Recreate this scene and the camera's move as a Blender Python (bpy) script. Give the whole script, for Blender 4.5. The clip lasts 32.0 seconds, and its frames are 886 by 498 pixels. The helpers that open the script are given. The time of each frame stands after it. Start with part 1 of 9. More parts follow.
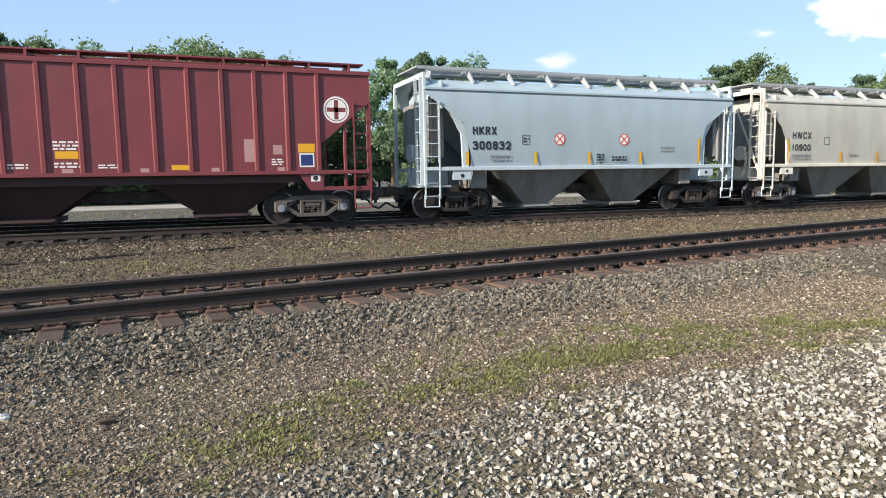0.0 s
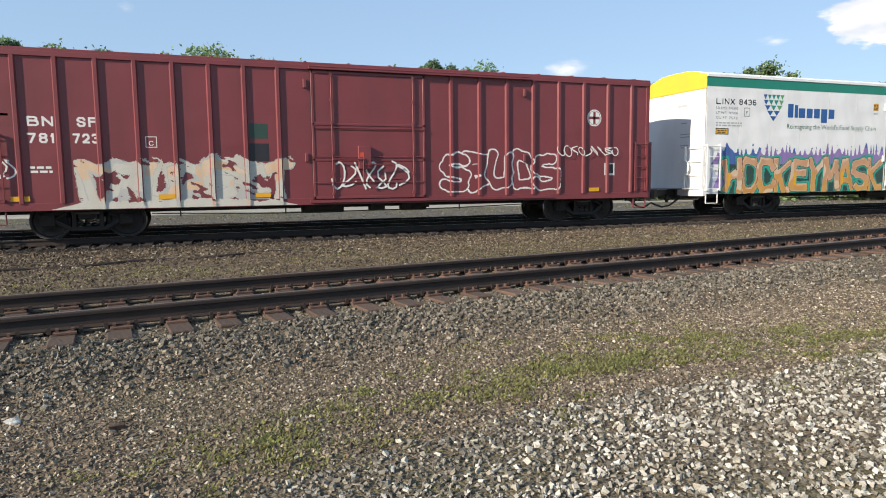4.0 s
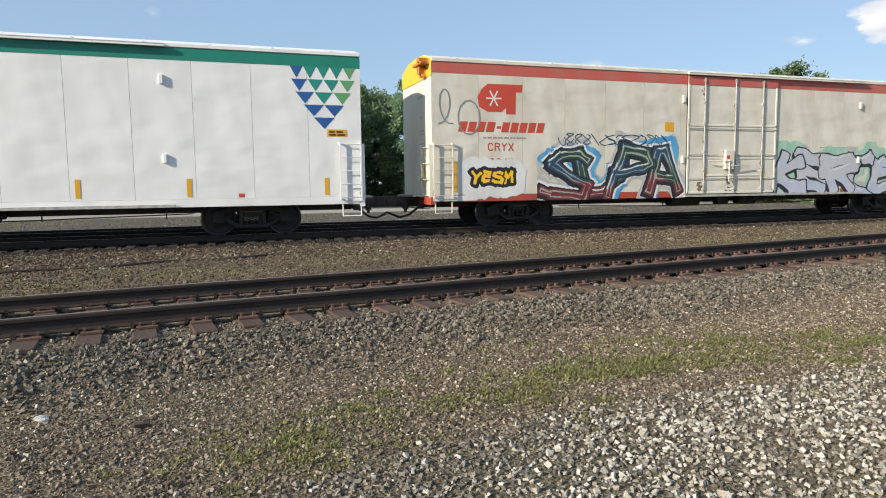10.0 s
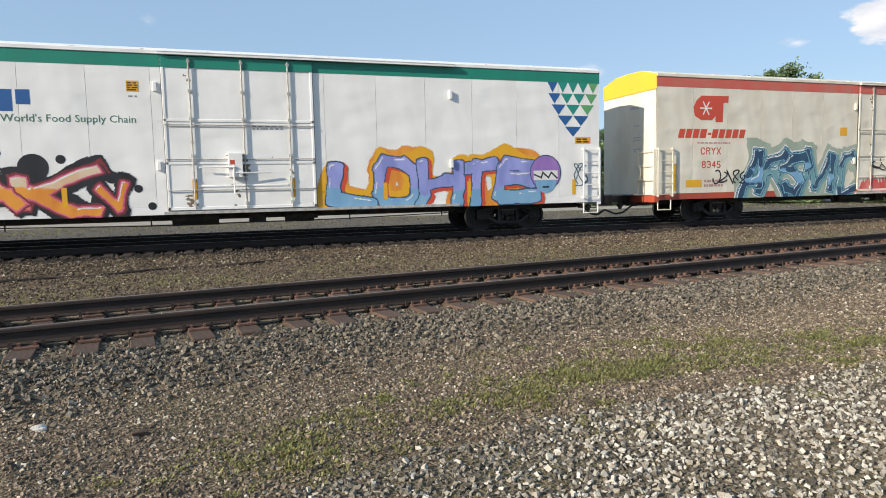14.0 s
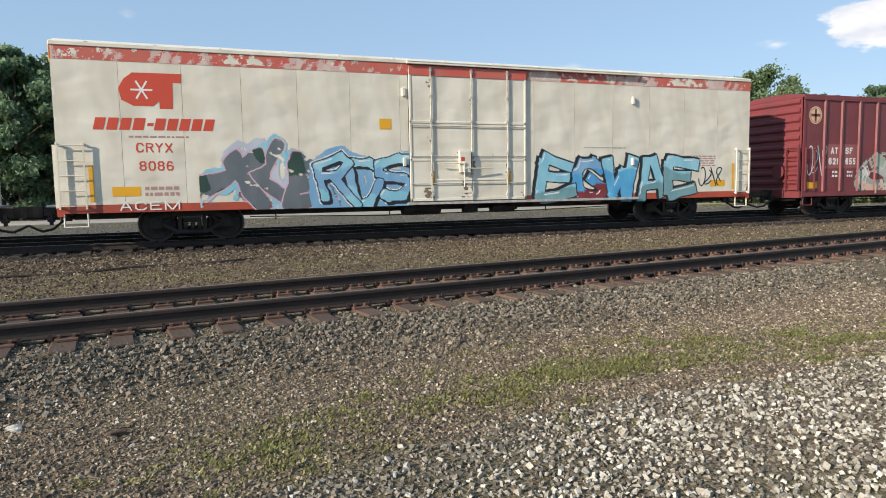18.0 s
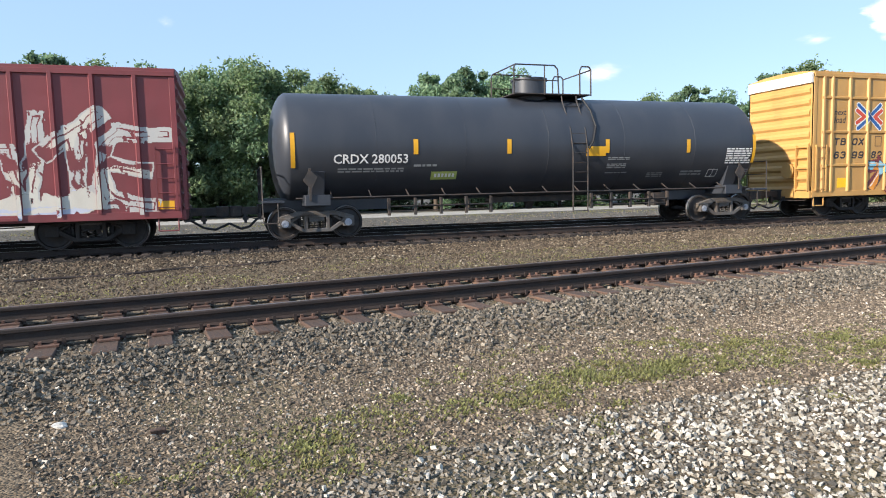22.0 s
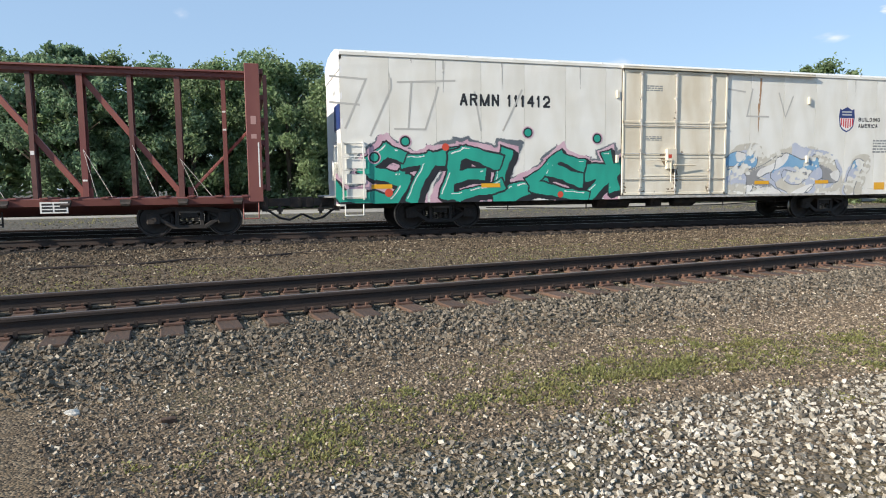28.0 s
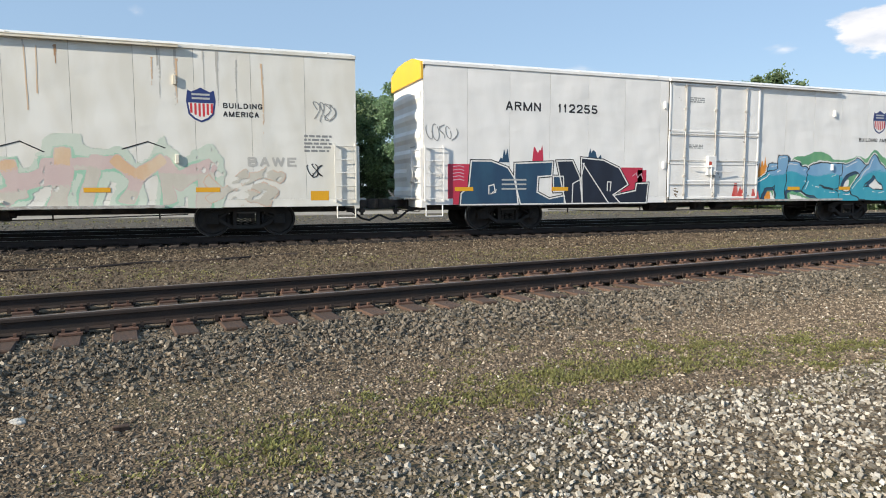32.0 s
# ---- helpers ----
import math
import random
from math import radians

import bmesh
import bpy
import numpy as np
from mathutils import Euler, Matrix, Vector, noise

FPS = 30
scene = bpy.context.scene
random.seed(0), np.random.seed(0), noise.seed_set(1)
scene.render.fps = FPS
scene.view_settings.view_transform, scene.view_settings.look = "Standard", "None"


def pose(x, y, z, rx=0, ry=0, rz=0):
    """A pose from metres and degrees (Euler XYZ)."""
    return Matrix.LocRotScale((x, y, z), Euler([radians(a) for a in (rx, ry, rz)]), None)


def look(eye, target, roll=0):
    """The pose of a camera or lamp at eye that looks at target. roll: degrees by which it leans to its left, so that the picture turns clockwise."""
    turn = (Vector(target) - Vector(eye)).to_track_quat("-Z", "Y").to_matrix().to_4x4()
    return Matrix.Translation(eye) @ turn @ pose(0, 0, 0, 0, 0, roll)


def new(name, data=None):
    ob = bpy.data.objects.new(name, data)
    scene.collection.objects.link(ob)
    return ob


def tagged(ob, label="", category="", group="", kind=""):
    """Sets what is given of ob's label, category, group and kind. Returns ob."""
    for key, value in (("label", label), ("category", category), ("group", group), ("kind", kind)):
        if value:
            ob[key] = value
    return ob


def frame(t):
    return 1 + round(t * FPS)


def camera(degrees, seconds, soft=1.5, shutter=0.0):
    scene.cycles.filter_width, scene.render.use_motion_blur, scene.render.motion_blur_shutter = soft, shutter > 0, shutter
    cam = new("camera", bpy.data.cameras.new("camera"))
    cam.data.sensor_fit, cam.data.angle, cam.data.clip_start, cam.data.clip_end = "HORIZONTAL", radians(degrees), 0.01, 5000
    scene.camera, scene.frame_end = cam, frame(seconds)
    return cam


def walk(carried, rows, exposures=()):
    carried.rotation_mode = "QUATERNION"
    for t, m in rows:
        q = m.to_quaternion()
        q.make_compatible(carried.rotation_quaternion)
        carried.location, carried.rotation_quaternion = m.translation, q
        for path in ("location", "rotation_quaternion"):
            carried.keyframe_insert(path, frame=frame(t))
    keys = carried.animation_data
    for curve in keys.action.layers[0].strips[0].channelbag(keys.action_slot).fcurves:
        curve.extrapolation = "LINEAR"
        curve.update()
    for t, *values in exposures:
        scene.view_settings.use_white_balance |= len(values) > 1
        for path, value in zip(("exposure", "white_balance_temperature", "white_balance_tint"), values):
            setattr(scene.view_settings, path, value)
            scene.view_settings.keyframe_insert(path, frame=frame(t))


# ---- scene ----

cam = camera(68.77, 32.0, soft=1.0)

# a hand-held camera on one spot: seconds, tilt, lean, turn
EYE = 1.60
PATH = [
    (0, 83.59, 0.84, -21.57), (0.5, 83.62, 0.99, -21.45), (1, 83.84, 0.99, -21.24), (1.5, 83.66, 1.00, -21.39), (2, 83.71, 0.66, -21.27),
    (2.5, 83.73, 0.71, -20.89), (3, 83.89, 0.82, -20.94), (3.5, 84.02, 0.70, -20.71), (5.5, 84.89, 0.68, -21.18), (6, 84.48, 0.77, -21.36),
    (6.5, 83.92, 0.34, -20.87), (7, 83.78, -0.08, -20.87), (7.5, 84.00, 0.21, -21.14), (8, 84.13, 0.18, -21.02), (8.5, 84.40, 0.47, -21.14),
    (9, 84.46, 0.62, -20.61), (9.5, 84.54, 0.60, -19.68), (10, 84.43, 0.68, -18.89), (10.5, 84.19, 0.64, -20.20), (11, 84.21, 0.86, -19.86),
    (11.5, 84.14, 0.91, -19.60), (12, 84.06, 0.65, -19.70), (12.5, 84.25, 0.64, -19.40), (13, 84.28, 0.66, -19.61), (13.5, 84.42, 0.98, -19.52),
    (14, 84.83, 1.24, -19.16), (14.5, 84.44, 0.94, -19.24), (15, 84.50, 0.93, -19.55), (15.5, 84.54, 0.89, -19.45), (17.5, 84.67, 0.67, -20.07),
    (18, 84.64, 0.96, -20.68), (18.5, 84.58, 1.01, -20.65), (19, 84.79, 1.16, -20.24), (19.5, 84.64, 0.94, -19.59), (20, 84.61, 0.96, -19.20),
    (20.5, 84.68, 1.08, -18.55), (21, 84.61, 1.17, -18.26), (21.5, 84.87, 1.38, -18.22), (22, 84.84, 1.38, -17.85), (22.5, 84.54, 0.85, -18.10),
    (23, 85.02, 1.07, -18.42), (23.5, 85.33, 1.27, -19.05), (24, 85.08, 1.37, -18.78), (24.5, 84.73, 1.22, -18.56), (25, 84.42, 0.75, -17.66),
    (25.5, 84.25, 0.73, -16.98), (27.5, 84.13, 0.20, -17.22), (28, 84.40, 0.60, -16.82), (28.5, 84.39, 0.64, -17.30), (29, 84.82, 0.76, -17.46),
    (29.5, 84.87, 0.91, -17.36), (30, 84.47, 0.59, -17.38), (30.5, 84.42, 0.80, -18.39), (31, 84.73, 0.80, -19.68), (31.5, 84.93, 0.50, -20.12),
    (32, 84.69, 0.13, -20.22),
]
walk(cam, [(t, pose(0, 0, EYE, a, b, c)) for t, a, b, c in PATH],
     [(0, 0.8, 6380, 14.0), (1, 0.68, 6420, 13.7), (3, 0.62, 6450, 13.0), (6, 0.46, 6500, 12.0), (11, 0.45, 6500, 12.0), (15, 0.46, 6500, 12.0), (18, 0.49, 6500, 12.0), (19, 0.53, 6480, 12.0), (20, 0.68, 6400, 13.0), (21, 0.82, 6300, 14.0), (22, 0.93, 6220, 15.0), (24, 0.92, 6220, 15.0), (26, 0.8, 6220, 15.0), (28, 0.6, 6350, 13.0), (29, 0.5, 6450, 12.5), (30, 0.47, 6480, 12.0), (32, 0.5, 6480, 12.0)])

# ---------------------------------------------------------------- light
SUN_TO = Vector((-2.1, -0.66, 1.0)).normalized()
SUN_EL = math.asin(SUN_TO.z)
SUN_AZ = math.atan2(SUN_TO.x, SUN_TO.y)
world = bpy.data.worlds.new("world")
scene.world = world
world.use_nodes = True
wn = world.node_tree
sky = wn.nodes.new("ShaderNodeTexSky")
sky.sky_type, sky.sun_disc = "NISHITA", False
sky.sun_elevation, sky.sun_rotation = SUN_EL, SUN_AZ % (2 * math.pi)
sky.air_density, sky.dust_density, sky.ozone_density = 1.0, 0.35, 1.8
# an even summer haze evens out the clear sky
haze_mix = wn.nodes.new("ShaderNodeMix")
haze_mix.data_type = "RGBA"
haze_mix.inputs["Factor"].default_value = 0.62
haze_mix.inputs["B"].default_value = (2.95, 4.35, 6.0, 1)
wn.links.new(sky.outputs[0], haze_mix.inputs["A"])
wn.links.new(haze_mix.outputs["Result"], wn.nodes["Background"].inputs[0])
wn.nodes["Background"].inputs[1].default_value = 0.102
sun = new("sun", bpy.data.lights.new("sun", "SUN"))
sun.data.energy, sun.data.angle, sun.data.color = 5.0, radians(0.6), (1.0, 0.90, 0.74)
sun.matrix_world = look(SUN_TO * 50, (0, 0, 0))

# ---------------------------------------------------------------- plan
RAIL = 0.31            # top of the far rails
TRAIN_Y = 19.72        # middle of the far track
BACK_Y = 23.25         # middle of the empty track behind the train
NEAR_TURN = radians(7.85)
ND = Vector((math.cos(NEAR_TURN), math.sin(NEAR_TURN)))
NN = Vector((-math.sin(NEAR_TURN), math.cos(NEAR_TURN)))
NEAR_P = Vector((2.95, 7.69)) + NN * 0.754
NEAR_RAIL = 0.40


def near_q(x, y):
    """How far a spot lies on the camera's side of the near track's middle line."""
    return -((x - NEAR_P.x) * NN.x + (y - NEAR_P.y) * NN.y)


def ease(a, b, v):
    u = min(1.0, max(0.0, (v - a) / (b - a)))
    return u * u * (3 - 2 * u)


def ground_z(x, y):
    q = abs(near_q(x, y))
    near = (NEAR_RAIL - 0.225) * (1 - ease(1.45, 2.95, q))
    f = max(TRAIN_Y - y, y - BACK_Y, 0.0)
    far = (RAIL - 0.225) * (1 - ease(1.55, 3.2, f))
    return max(near, far) + 0.012 * noise.noise((x * 0.9, y * 0.9, 0.0))


# ---------------------------------------------------------------- materials
def mat(name, color, rough=0.6, metal=0.0, var=0.12, scale=3.0, grain=40.0, bump=0.1, second=None, amount=0.5, stretch=None, spec=0.5, island=0.0, obj=0.0, edge=(0.42, 0.62)):
    """A surface with stains at one scale, grain at another and fine relief."""
    m = bpy.data.materials.new(name)
    m.use_nodes = True
    n, l = m.node_tree.nodes, m.node_tree.links
    bsdf = n["Principled BSDF"]
    co = n.new("ShaderNodeTexCoord")
    mp = n.new("ShaderNodeMapping")
    l.new(co.outputs["Object"], mp.inputs[0])
    if stretch:
        mp.inputs["Scale"].default_value = stretch
    big, fine = n.new("ShaderNodeTexNoise"), n.new("ShaderNodeTexNoise")
    big.inputs["Scale"].default_value, big.inputs["Detail"].default_value = scale, 5
    fine.inputs["Scale"].default_value, fine.inputs["Detail"].default_value = grain, 3
    l.new(mp.outputs[0], big.inputs["Vector"])
    l.new(co.outputs["Object"], fine.inputs["Vector"])
    ramp = n.new("ShaderNodeMapRange")
    ramp.inputs["From Min"].default_value, ramp.inputs["From Max"].default_value = edge
    l.new(big.outputs[0], ramp.inputs[0])
    mix = n.new("ShaderNodeMix")
    mix.data_type = "RGBA"
    c2 = second or tuple(c * (1 - var * 2) for c in color)
    mix.inputs["A"].default_value = (*color, 1)
    mix.inputs["B"].default_value = (*c2, 1)
    mul = n.new("ShaderNodeMath")
    mul.operation = "MULTIPLY"
    mul.inputs[1].default_value = amount
    l.new(ramp.outputs[0], mul.inputs[0])
    l.new(mul.outputs[0], mix.inputs["Factor"])
    hsv = n.new("ShaderNodeHueSaturation")
    l.new(mix.outputs["Result"], hsv.inputs["Color"])
    val = n.new("ShaderNodeMapRange")
    val.inputs["From Min"].default_value, val.inputs["From Max"].default_value = 0.3, 0.7
    val.inputs["To Min"].default_value, val.inputs["To Max"].default_value = 1 - var, 1 + var
    l.new(fine.outputs[0], val.inputs[0])
    last = val.outputs[0]
    for kind, k in (("island", island), ("obj", obj)):
        if k:
            src = n.new("ShaderNodeNewGeometry" if kind == "island" else "ShaderNodeObjectInfo")
            r = n.new("ShaderNodeMapRange")
            r.inputs["To Min"].default_value, r.inputs["To Max"].default_value = 1 - k, 1 + k
            l.new(src.outputs["Random Per Island" if kind == "island" else "Random"], r.inputs[0])
            mm = n.new("ShaderNodeMath")
            mm.operation = "MULTIPLY"
            l.new(last, mm.inputs[0])
            l.new(r.outputs[0], mm.inputs[1])
            last = mm.outputs[0]
    l.new(last, hsv.inputs["Value"])
    l.new(hsv.outputs[0], bsdf.inputs["Base Color"])
    bsdf.inputs["Roughness"].default_value, bsdf.inputs["Metallic"].default_value = rough, metal
    bsdf.inputs["Specular IOR Level"].default_value = spec
    if bump:
        bp = n.new("ShaderNodeBump")
        bp.inputs["Strength"].default_value, bp.inputs["Distance"].default_value = bump, 0.01
        l.new(fine.outputs[0], bp.inputs["Height"])
        l.new(bp.outputs[0], bsdf.inputs["Normal"])
    return m


M = {}
def paint(name, color, second=None, amount=0.5, **k):
    k.setdefault("rough", 0.45)
    M[name] = mat(name, color, var=0.05, scale=k.pop("scale", 1.3), grain=60, bump=0.04, second=second, amount=amount, stretch=k.pop("stretch", (1, 1, 0.35)), **k)


paint("white_paint", (0.80, 0.80, 0.785), (0.65, 0.65, 0.63), 0.45, rough=0.4)
paint("cream_paint", (0.70, 0.665, 0.565), (0.54, 0.49, 0.385), 0.55, rough=0.45)
paint("old_white_paint", (0.74, 0.74, 0.695), (0.60, 0.575, 0.49), 0.5, rough=0.45)
paint("old_cream_paint", (0.72, 0.68, 0.57), (0.55, 0.47, 0.33), 0.6, rough=0.45)
paint("blue_grey_paint", (0.345, 0.425, 0.46), (0.28, 0.345, 0.375), 0.5, rough=0.4)
paint("beige_paint", (0.475, 0.468, 0.405), (0.37, 0.35, 0.285), 0.6, rough=0.5)
paint("oxide_red_paint", (0.185, 0.040, 0.045), (0.145, 0.036, 0.039), 0.6, rough=0.45)
paint("faded_red_paint", (0.175, 0.036, 0.04), (0.135, 0.036, 0.038), 0.7, rough=0.5)
paint("yellow_paint", (0.50, 0.285, 0.085), (0.38, 0.20, 0.06), 0.5, rough=0.5)
paint("bright_yellow", (0.85, 0.52, 0.01), (0.7, 0.42, 0.02), 0.3, rough=0.4)
paint("door_black", (0.010, 0.013, 0.021), (0.022, 0.026, 0.036), 0.5, rough=0.45)
paint("tank_black", (0.031, 0.036, 0.046), (0.044, 0.048, 0.056), 0.6, rough=0.42)
paint("green_stripe", (0.01, 0.21, 0.145), (0.01, 0.17, 0.12), 0.4)
paint("red_stripe", (0.52, 0.10, 0.07), (0.42, 0.16, 0.12), 0.6)
paint("sill_red", (0.42, 0.07, 0.035), (0.25, 0.06, 0.04), 0.6)
paint("centerbeam_red", (0.15, 0.048, 0.043), (0.20, 0.075, 0.058), 0.6, rough=0.6)
paint("centerbeam_dark", (0.095, 0.042, 0.038), (0.15, 0.06, 0.05), 0.6, rough=0.65)
paint("brace_red", (0.24, 0.075, 0.06), (0.17, 0.06, 0.05), 0.6, rough=0.6)
paint("sticker_yellow", (0.70, 0.36, 0.015), (0.6, 0.3, 0.02), 0.2)
paint("pale_blue_paint", (0.46, 0.54, 0.57), (0.38, 0.44, 0.46), 0.5)
paint("bracket_orange", (0.62, 0.22, 0.02), (0.16, 0.06, 0.025), 0.8, scale=5.0)
paint("letter_black", (0.02, 0.02, 0.022))
paint("letter_grey", (0.24, 0.25, 0.25))
paint("letter_white", (0.72, 0.71, 0.68))
paint("letter_pink", (0.40, 0.24, 0.22))
# the red hopper's near-black underside is set in this colour
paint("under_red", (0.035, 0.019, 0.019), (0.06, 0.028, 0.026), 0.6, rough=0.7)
paint("letter_red", (0.55, 0.07, 0.035))
paint("logo_blue", (0.02, 0.10, 0.30))
paint("logo_teal", (0.015, 0.24, 0.19))
paint("logo_green", (0.11, 0.33, 0.13))
paint("slogan_green", (0.06, 0.16, 0.10))
paint("shield_red", (0.55, 0.04, 0.05))
paint("shield_navy", (0.02, 0.04, 0.16))
paint("spray_orange", (0.72, 0.30, 0.04), (0.55, 0.16, 0.02), 0.6, scale=2.5)
paint("spray_red", (0.55, 0.07, 0.06), (0.62, 0.22, 0.20), 0.7, scale=2.5)
paint("spray_pink", (0.60, 0.12, 0.24), (0.4, 0.05, 0.14), 0.5, scale=2.5)
paint("spray_purple", (0.25, 0.14, 0.42), (0.38, 0.22, 0.5), 0.6, scale=2.5)
paint("spray_blue", (0.06, 0.26, 0.52), (0.12, 0.45, 0.66), 0.7, scale=2.0)
paint("spray_lilac", (0.30, 0.33, 0.66), (0.14, 0.18, 0.45), 0.6, scale=2.0)
paint("spray_cyan", (0.20, 0.46, 0.58), (0.34, 0.58, 0.66), 0.6, scale=2.0)
paint("spray_teal", (0.02, 0.34, 0.25), (0.015, 0.25, 0.19), 0.6, scale=2.0)
paint("spray_navy", (0.02, 0.055, 0.11), (0.03, 0.09, 0.15), 0.6, scale=2.0)
paint("fascia_yellow", (0.76, 0.45, 0.035), (0.70, 0.41, 0.045), 0.5)
paint("spray_ink", (0.012, 0.016, 0.03), (0.02, 0.028, 0.05), 0.6, scale=2.0)
paint("spray_black", (0.015, 0.015, 0.018), (0.03, 0.03, 0.035), 0.5, scale=2.0)
paint("spray_white", (0.72, 0.72, 0.70), (0.55, 0.53, 0.5), 0.5, scale=2.0)
paint("spray_silver", (0.42, 0.42, 0.40), (0.5, 0.48, 0.44), 0.7, scale=2.5)
paint("spray_peach", (0.62, 0.42, 0.26), (0.66, 0.56, 0.42), 0.7, scale=2.0)
paint("spray_mint", (0.28, 0.52, 0.38), (0.5, 0.6, 0.5), 0.6, scale=2.0)
paint("spray_green", (0.10, 0.30, 0.16), (0.2, 0.42, 0.2), 0.6, scale=2.0)
paint("spray_maroon", (0.16, 0.025, 0.03), (0.24, 0.04, 0.045), 0.6, scale=2.0)
paint("spray_darkgreen", (0.022, 0.05, 0.04), (0.04, 0.08, 0.06), 0.6, scale=2.0)
paint("spray_lime", (0.36, 0.42, 0.10), (0.28, 0.36, 0.12), 0.6, scale=2.0)
paint("spray_grey", (0.25, 0.25, 0.25), (0.33, 0.33, 0.34), 0.6, scale=2.0)
paint("spray_slate", (0.11, 0.13, 0.15), (0.17, 0.19, 0.2), 0.6, scale=2.0)
paint("spray_tealgrey", (0.13, 0.27, 0.30), (0.2, 0.36, 0.38), 0.6, scale=2.0)
paint("spray_sage", (0.28, 0.34, 0.27), (0.38, 0.42, 0.35), 0.6, scale=2.0)
paint("spray_bone", (0.56, 0.54, 0.47), (0.48, 0.45, 0.38), 0.6, scale=2.0)
paint("spray_salmon", (0.60, 0.40, 0.30), (0.62, 0.5, 0.4), 0.6, scale=2.0)
paint("spray_pink_pale", (0.52, 0.33, 0.40), (0.6, 0.45, 0.5), 0.6, scale=2.0)
paint("spray_lilac_pale", (0.42, 0.46, 0.56), (0.52, 0.54, 0.6), 0.6, scale=2.0)
paint("spray_blue_soft", (0.16, 0.33, 0.52), (0.24, 0.42, 0.58), 0.6, scale=2.0)
paint("spray_salmon_pale", (0.56, 0.44, 0.42), (0.6, 0.5, 0.46), 0.6, scale=2.0)
paint("spray_brick", (0.40, 0.10, 0.075), (0.32, 0.07, 0.05), 0.6, scale=2.0)
paint("spray_brick_pale", (0.50, 0.17, 0.13), (0.42, 0.11, 0.08), 0.6, scale=2.0)
paint("spray_amber", (0.58, 0.30, 0.07), (0.46, 0.2, 0.05), 0.6, scale=2.0)
paint("spray_tan", (0.56, 0.31, 0.17), (0.48, 0.23, 0.11), 0.6, scale=2.0)
paint("spray_deepblue", (0.05, 0.10, 0.30), (0.09, 0.17, 0.40), 0.6, scale=2.0)
paint("spray_chrome", (0.50, 0.51, 0.54), (0.42, 0.43, 0.46), 0.6, scale=2.0)
paint("spray_turquoise", (0.03, 0.29, 0.40), (0.06, 0.36, 0.46), 0.6, scale=2.0)
paint("spray_mint_pale", (0.52, 0.60, 0.51), (0.58, 0.63, 0.55), 0.6, scale=2.0)
paint("spray_crimson", (0.50, 0.035, 0.075), (0.42, 0.03, 0.06), 0.6, scale=2.0)
paint("spray_violet", (0.24, 0.14, 0.36), (0.30, 0.22, 0.46), 0.6, scale=2.0)
paint("ghost_grey", (0.44, 0.43, 0.40), (0.5, 0.49, 0.45), 0.6, scale=2.0)
paint("rust_streak", (0.36, 0.20, 0.10), (0.44, 0.3, 0.18), 0.6, scale=3.0)
paint("patch_red", (0.27, 0.085, 0.078), (0.22, 0.065, 0.06), 0.6)
paint("peel_pink", (0.54, 0.38, 0.34), (0.6, 0.5, 0.44), 0.7, scale=4.0)
paint("letter_pale", (0.42, 0.43, 0.43))
paint("spray_brownblack", (0.05, 0.03, 0.03), (0.09, 0.05, 0.05), 0.6, scale=2.0)
M["chute_grey"] = mat("chute_grey", (0.22, 0.225, 0.215), 0.7, 0, 0.2, 2, 30, 0.1, (0.14, 0.125, 0.105), 0.7, stretch=(1, 1, 0.3))
M["grime"] = mat("grime", (0.20, 0.155, 0.105), 0.85, 0, 0.25, 4, 40, 0.0, (0.12, 0.09, 0.07), 0.6)
M["cable_grey"] = mat("cable_grey", (0.27, 0.26, 0.25), 0.6, 0.3, 0.3, 6, 40, 0.1)
M["rod_dark"] = mat("rod_dark", (0.05, 0.052, 0.06), 0.45, 0.3, 0.3, 6, 40, 0.1, (0.16, 0.15, 0.14), 0.5)
M["rod_grey"] = mat("rod_grey", (0.47, 0.465, 0.44), 0.5, 0.1, 0.25, 6, 40, 0.1, (0.22, 0.19, 0.155), 0.6)
M["steel_dark"] = mat("steel_dark", (0.035, 0.033, 0.032), 0.65, 0.2, 0.25, 4, 50, 0.15, (0.09, 0.065, 0.05), 0.6)
M["truck_grey"] = mat("truck_grey", (0.105, 0.10, 0.095), 0.65, 0.1, 0.2, 5, 50, 0.15, (0.09, 0.065, 0.045), 0.7)
M["truck_brown"] = mat("truck_brown", (0.019, 0.017, 0.016), 0.75, 0.05, 0.2, 5, 50, 0.15, (0.04, 0.03, 0.024), 0.6)
M["wheel_steel"] = mat("wheel_steel", (0.03, 0.027, 0.026), 0.6, 0.25, 0.2, 6, 60, 0.1, (0.065, 0.05, 0.042), 0.5)
M["tread_steel"] = mat("tread_steel", (0.42, 0.40, 0.38), 0.3, 0.9, 0.1, 6, 60, 0.05)
M["cap_metal"] = mat("cap_metal", (0.40, 0.42, 0.47), 0.4, 0.6, 0.1, 6, 60, 0.05)
M["rubber"] = mat("rubber", (0.016, 0.016, 0.017), 0.7, 0, 0.1, 6, 60, 0.05)
M["galvanized"] = mat("galvanized", (0.45, 0.46, 0.46), 0.5, 0.5, 0.12, 3, 50, 0.05)
M["galvanized_dull"] = mat("galvanized_dull", (0.38, 0.40, 0.41), 0.6, 0.2, 0.15, 3, 50, 0.05, (0.28, 0.29, 0.29), 0.6)
M["rail_rust"] = mat("rail_rust", (0.027, 0.02, 0.017), 0.75, 0.1, 0.2, 2.5, 70, 0.2, (0.048, 0.029, 0.022), 0.55)
M["rail_top"] = mat("rail_top", (0.16, 0.13, 0.115), 0.42, 0.5, 0.15, 3, 60, 0.05, (0.09, 0.065, 0.05), 0.5)
M["rail_polished"] = mat("rail_polished", (0.46, 0.45, 0.44), 0.28, 0.85, 0.08, 3, 60, 0.03)
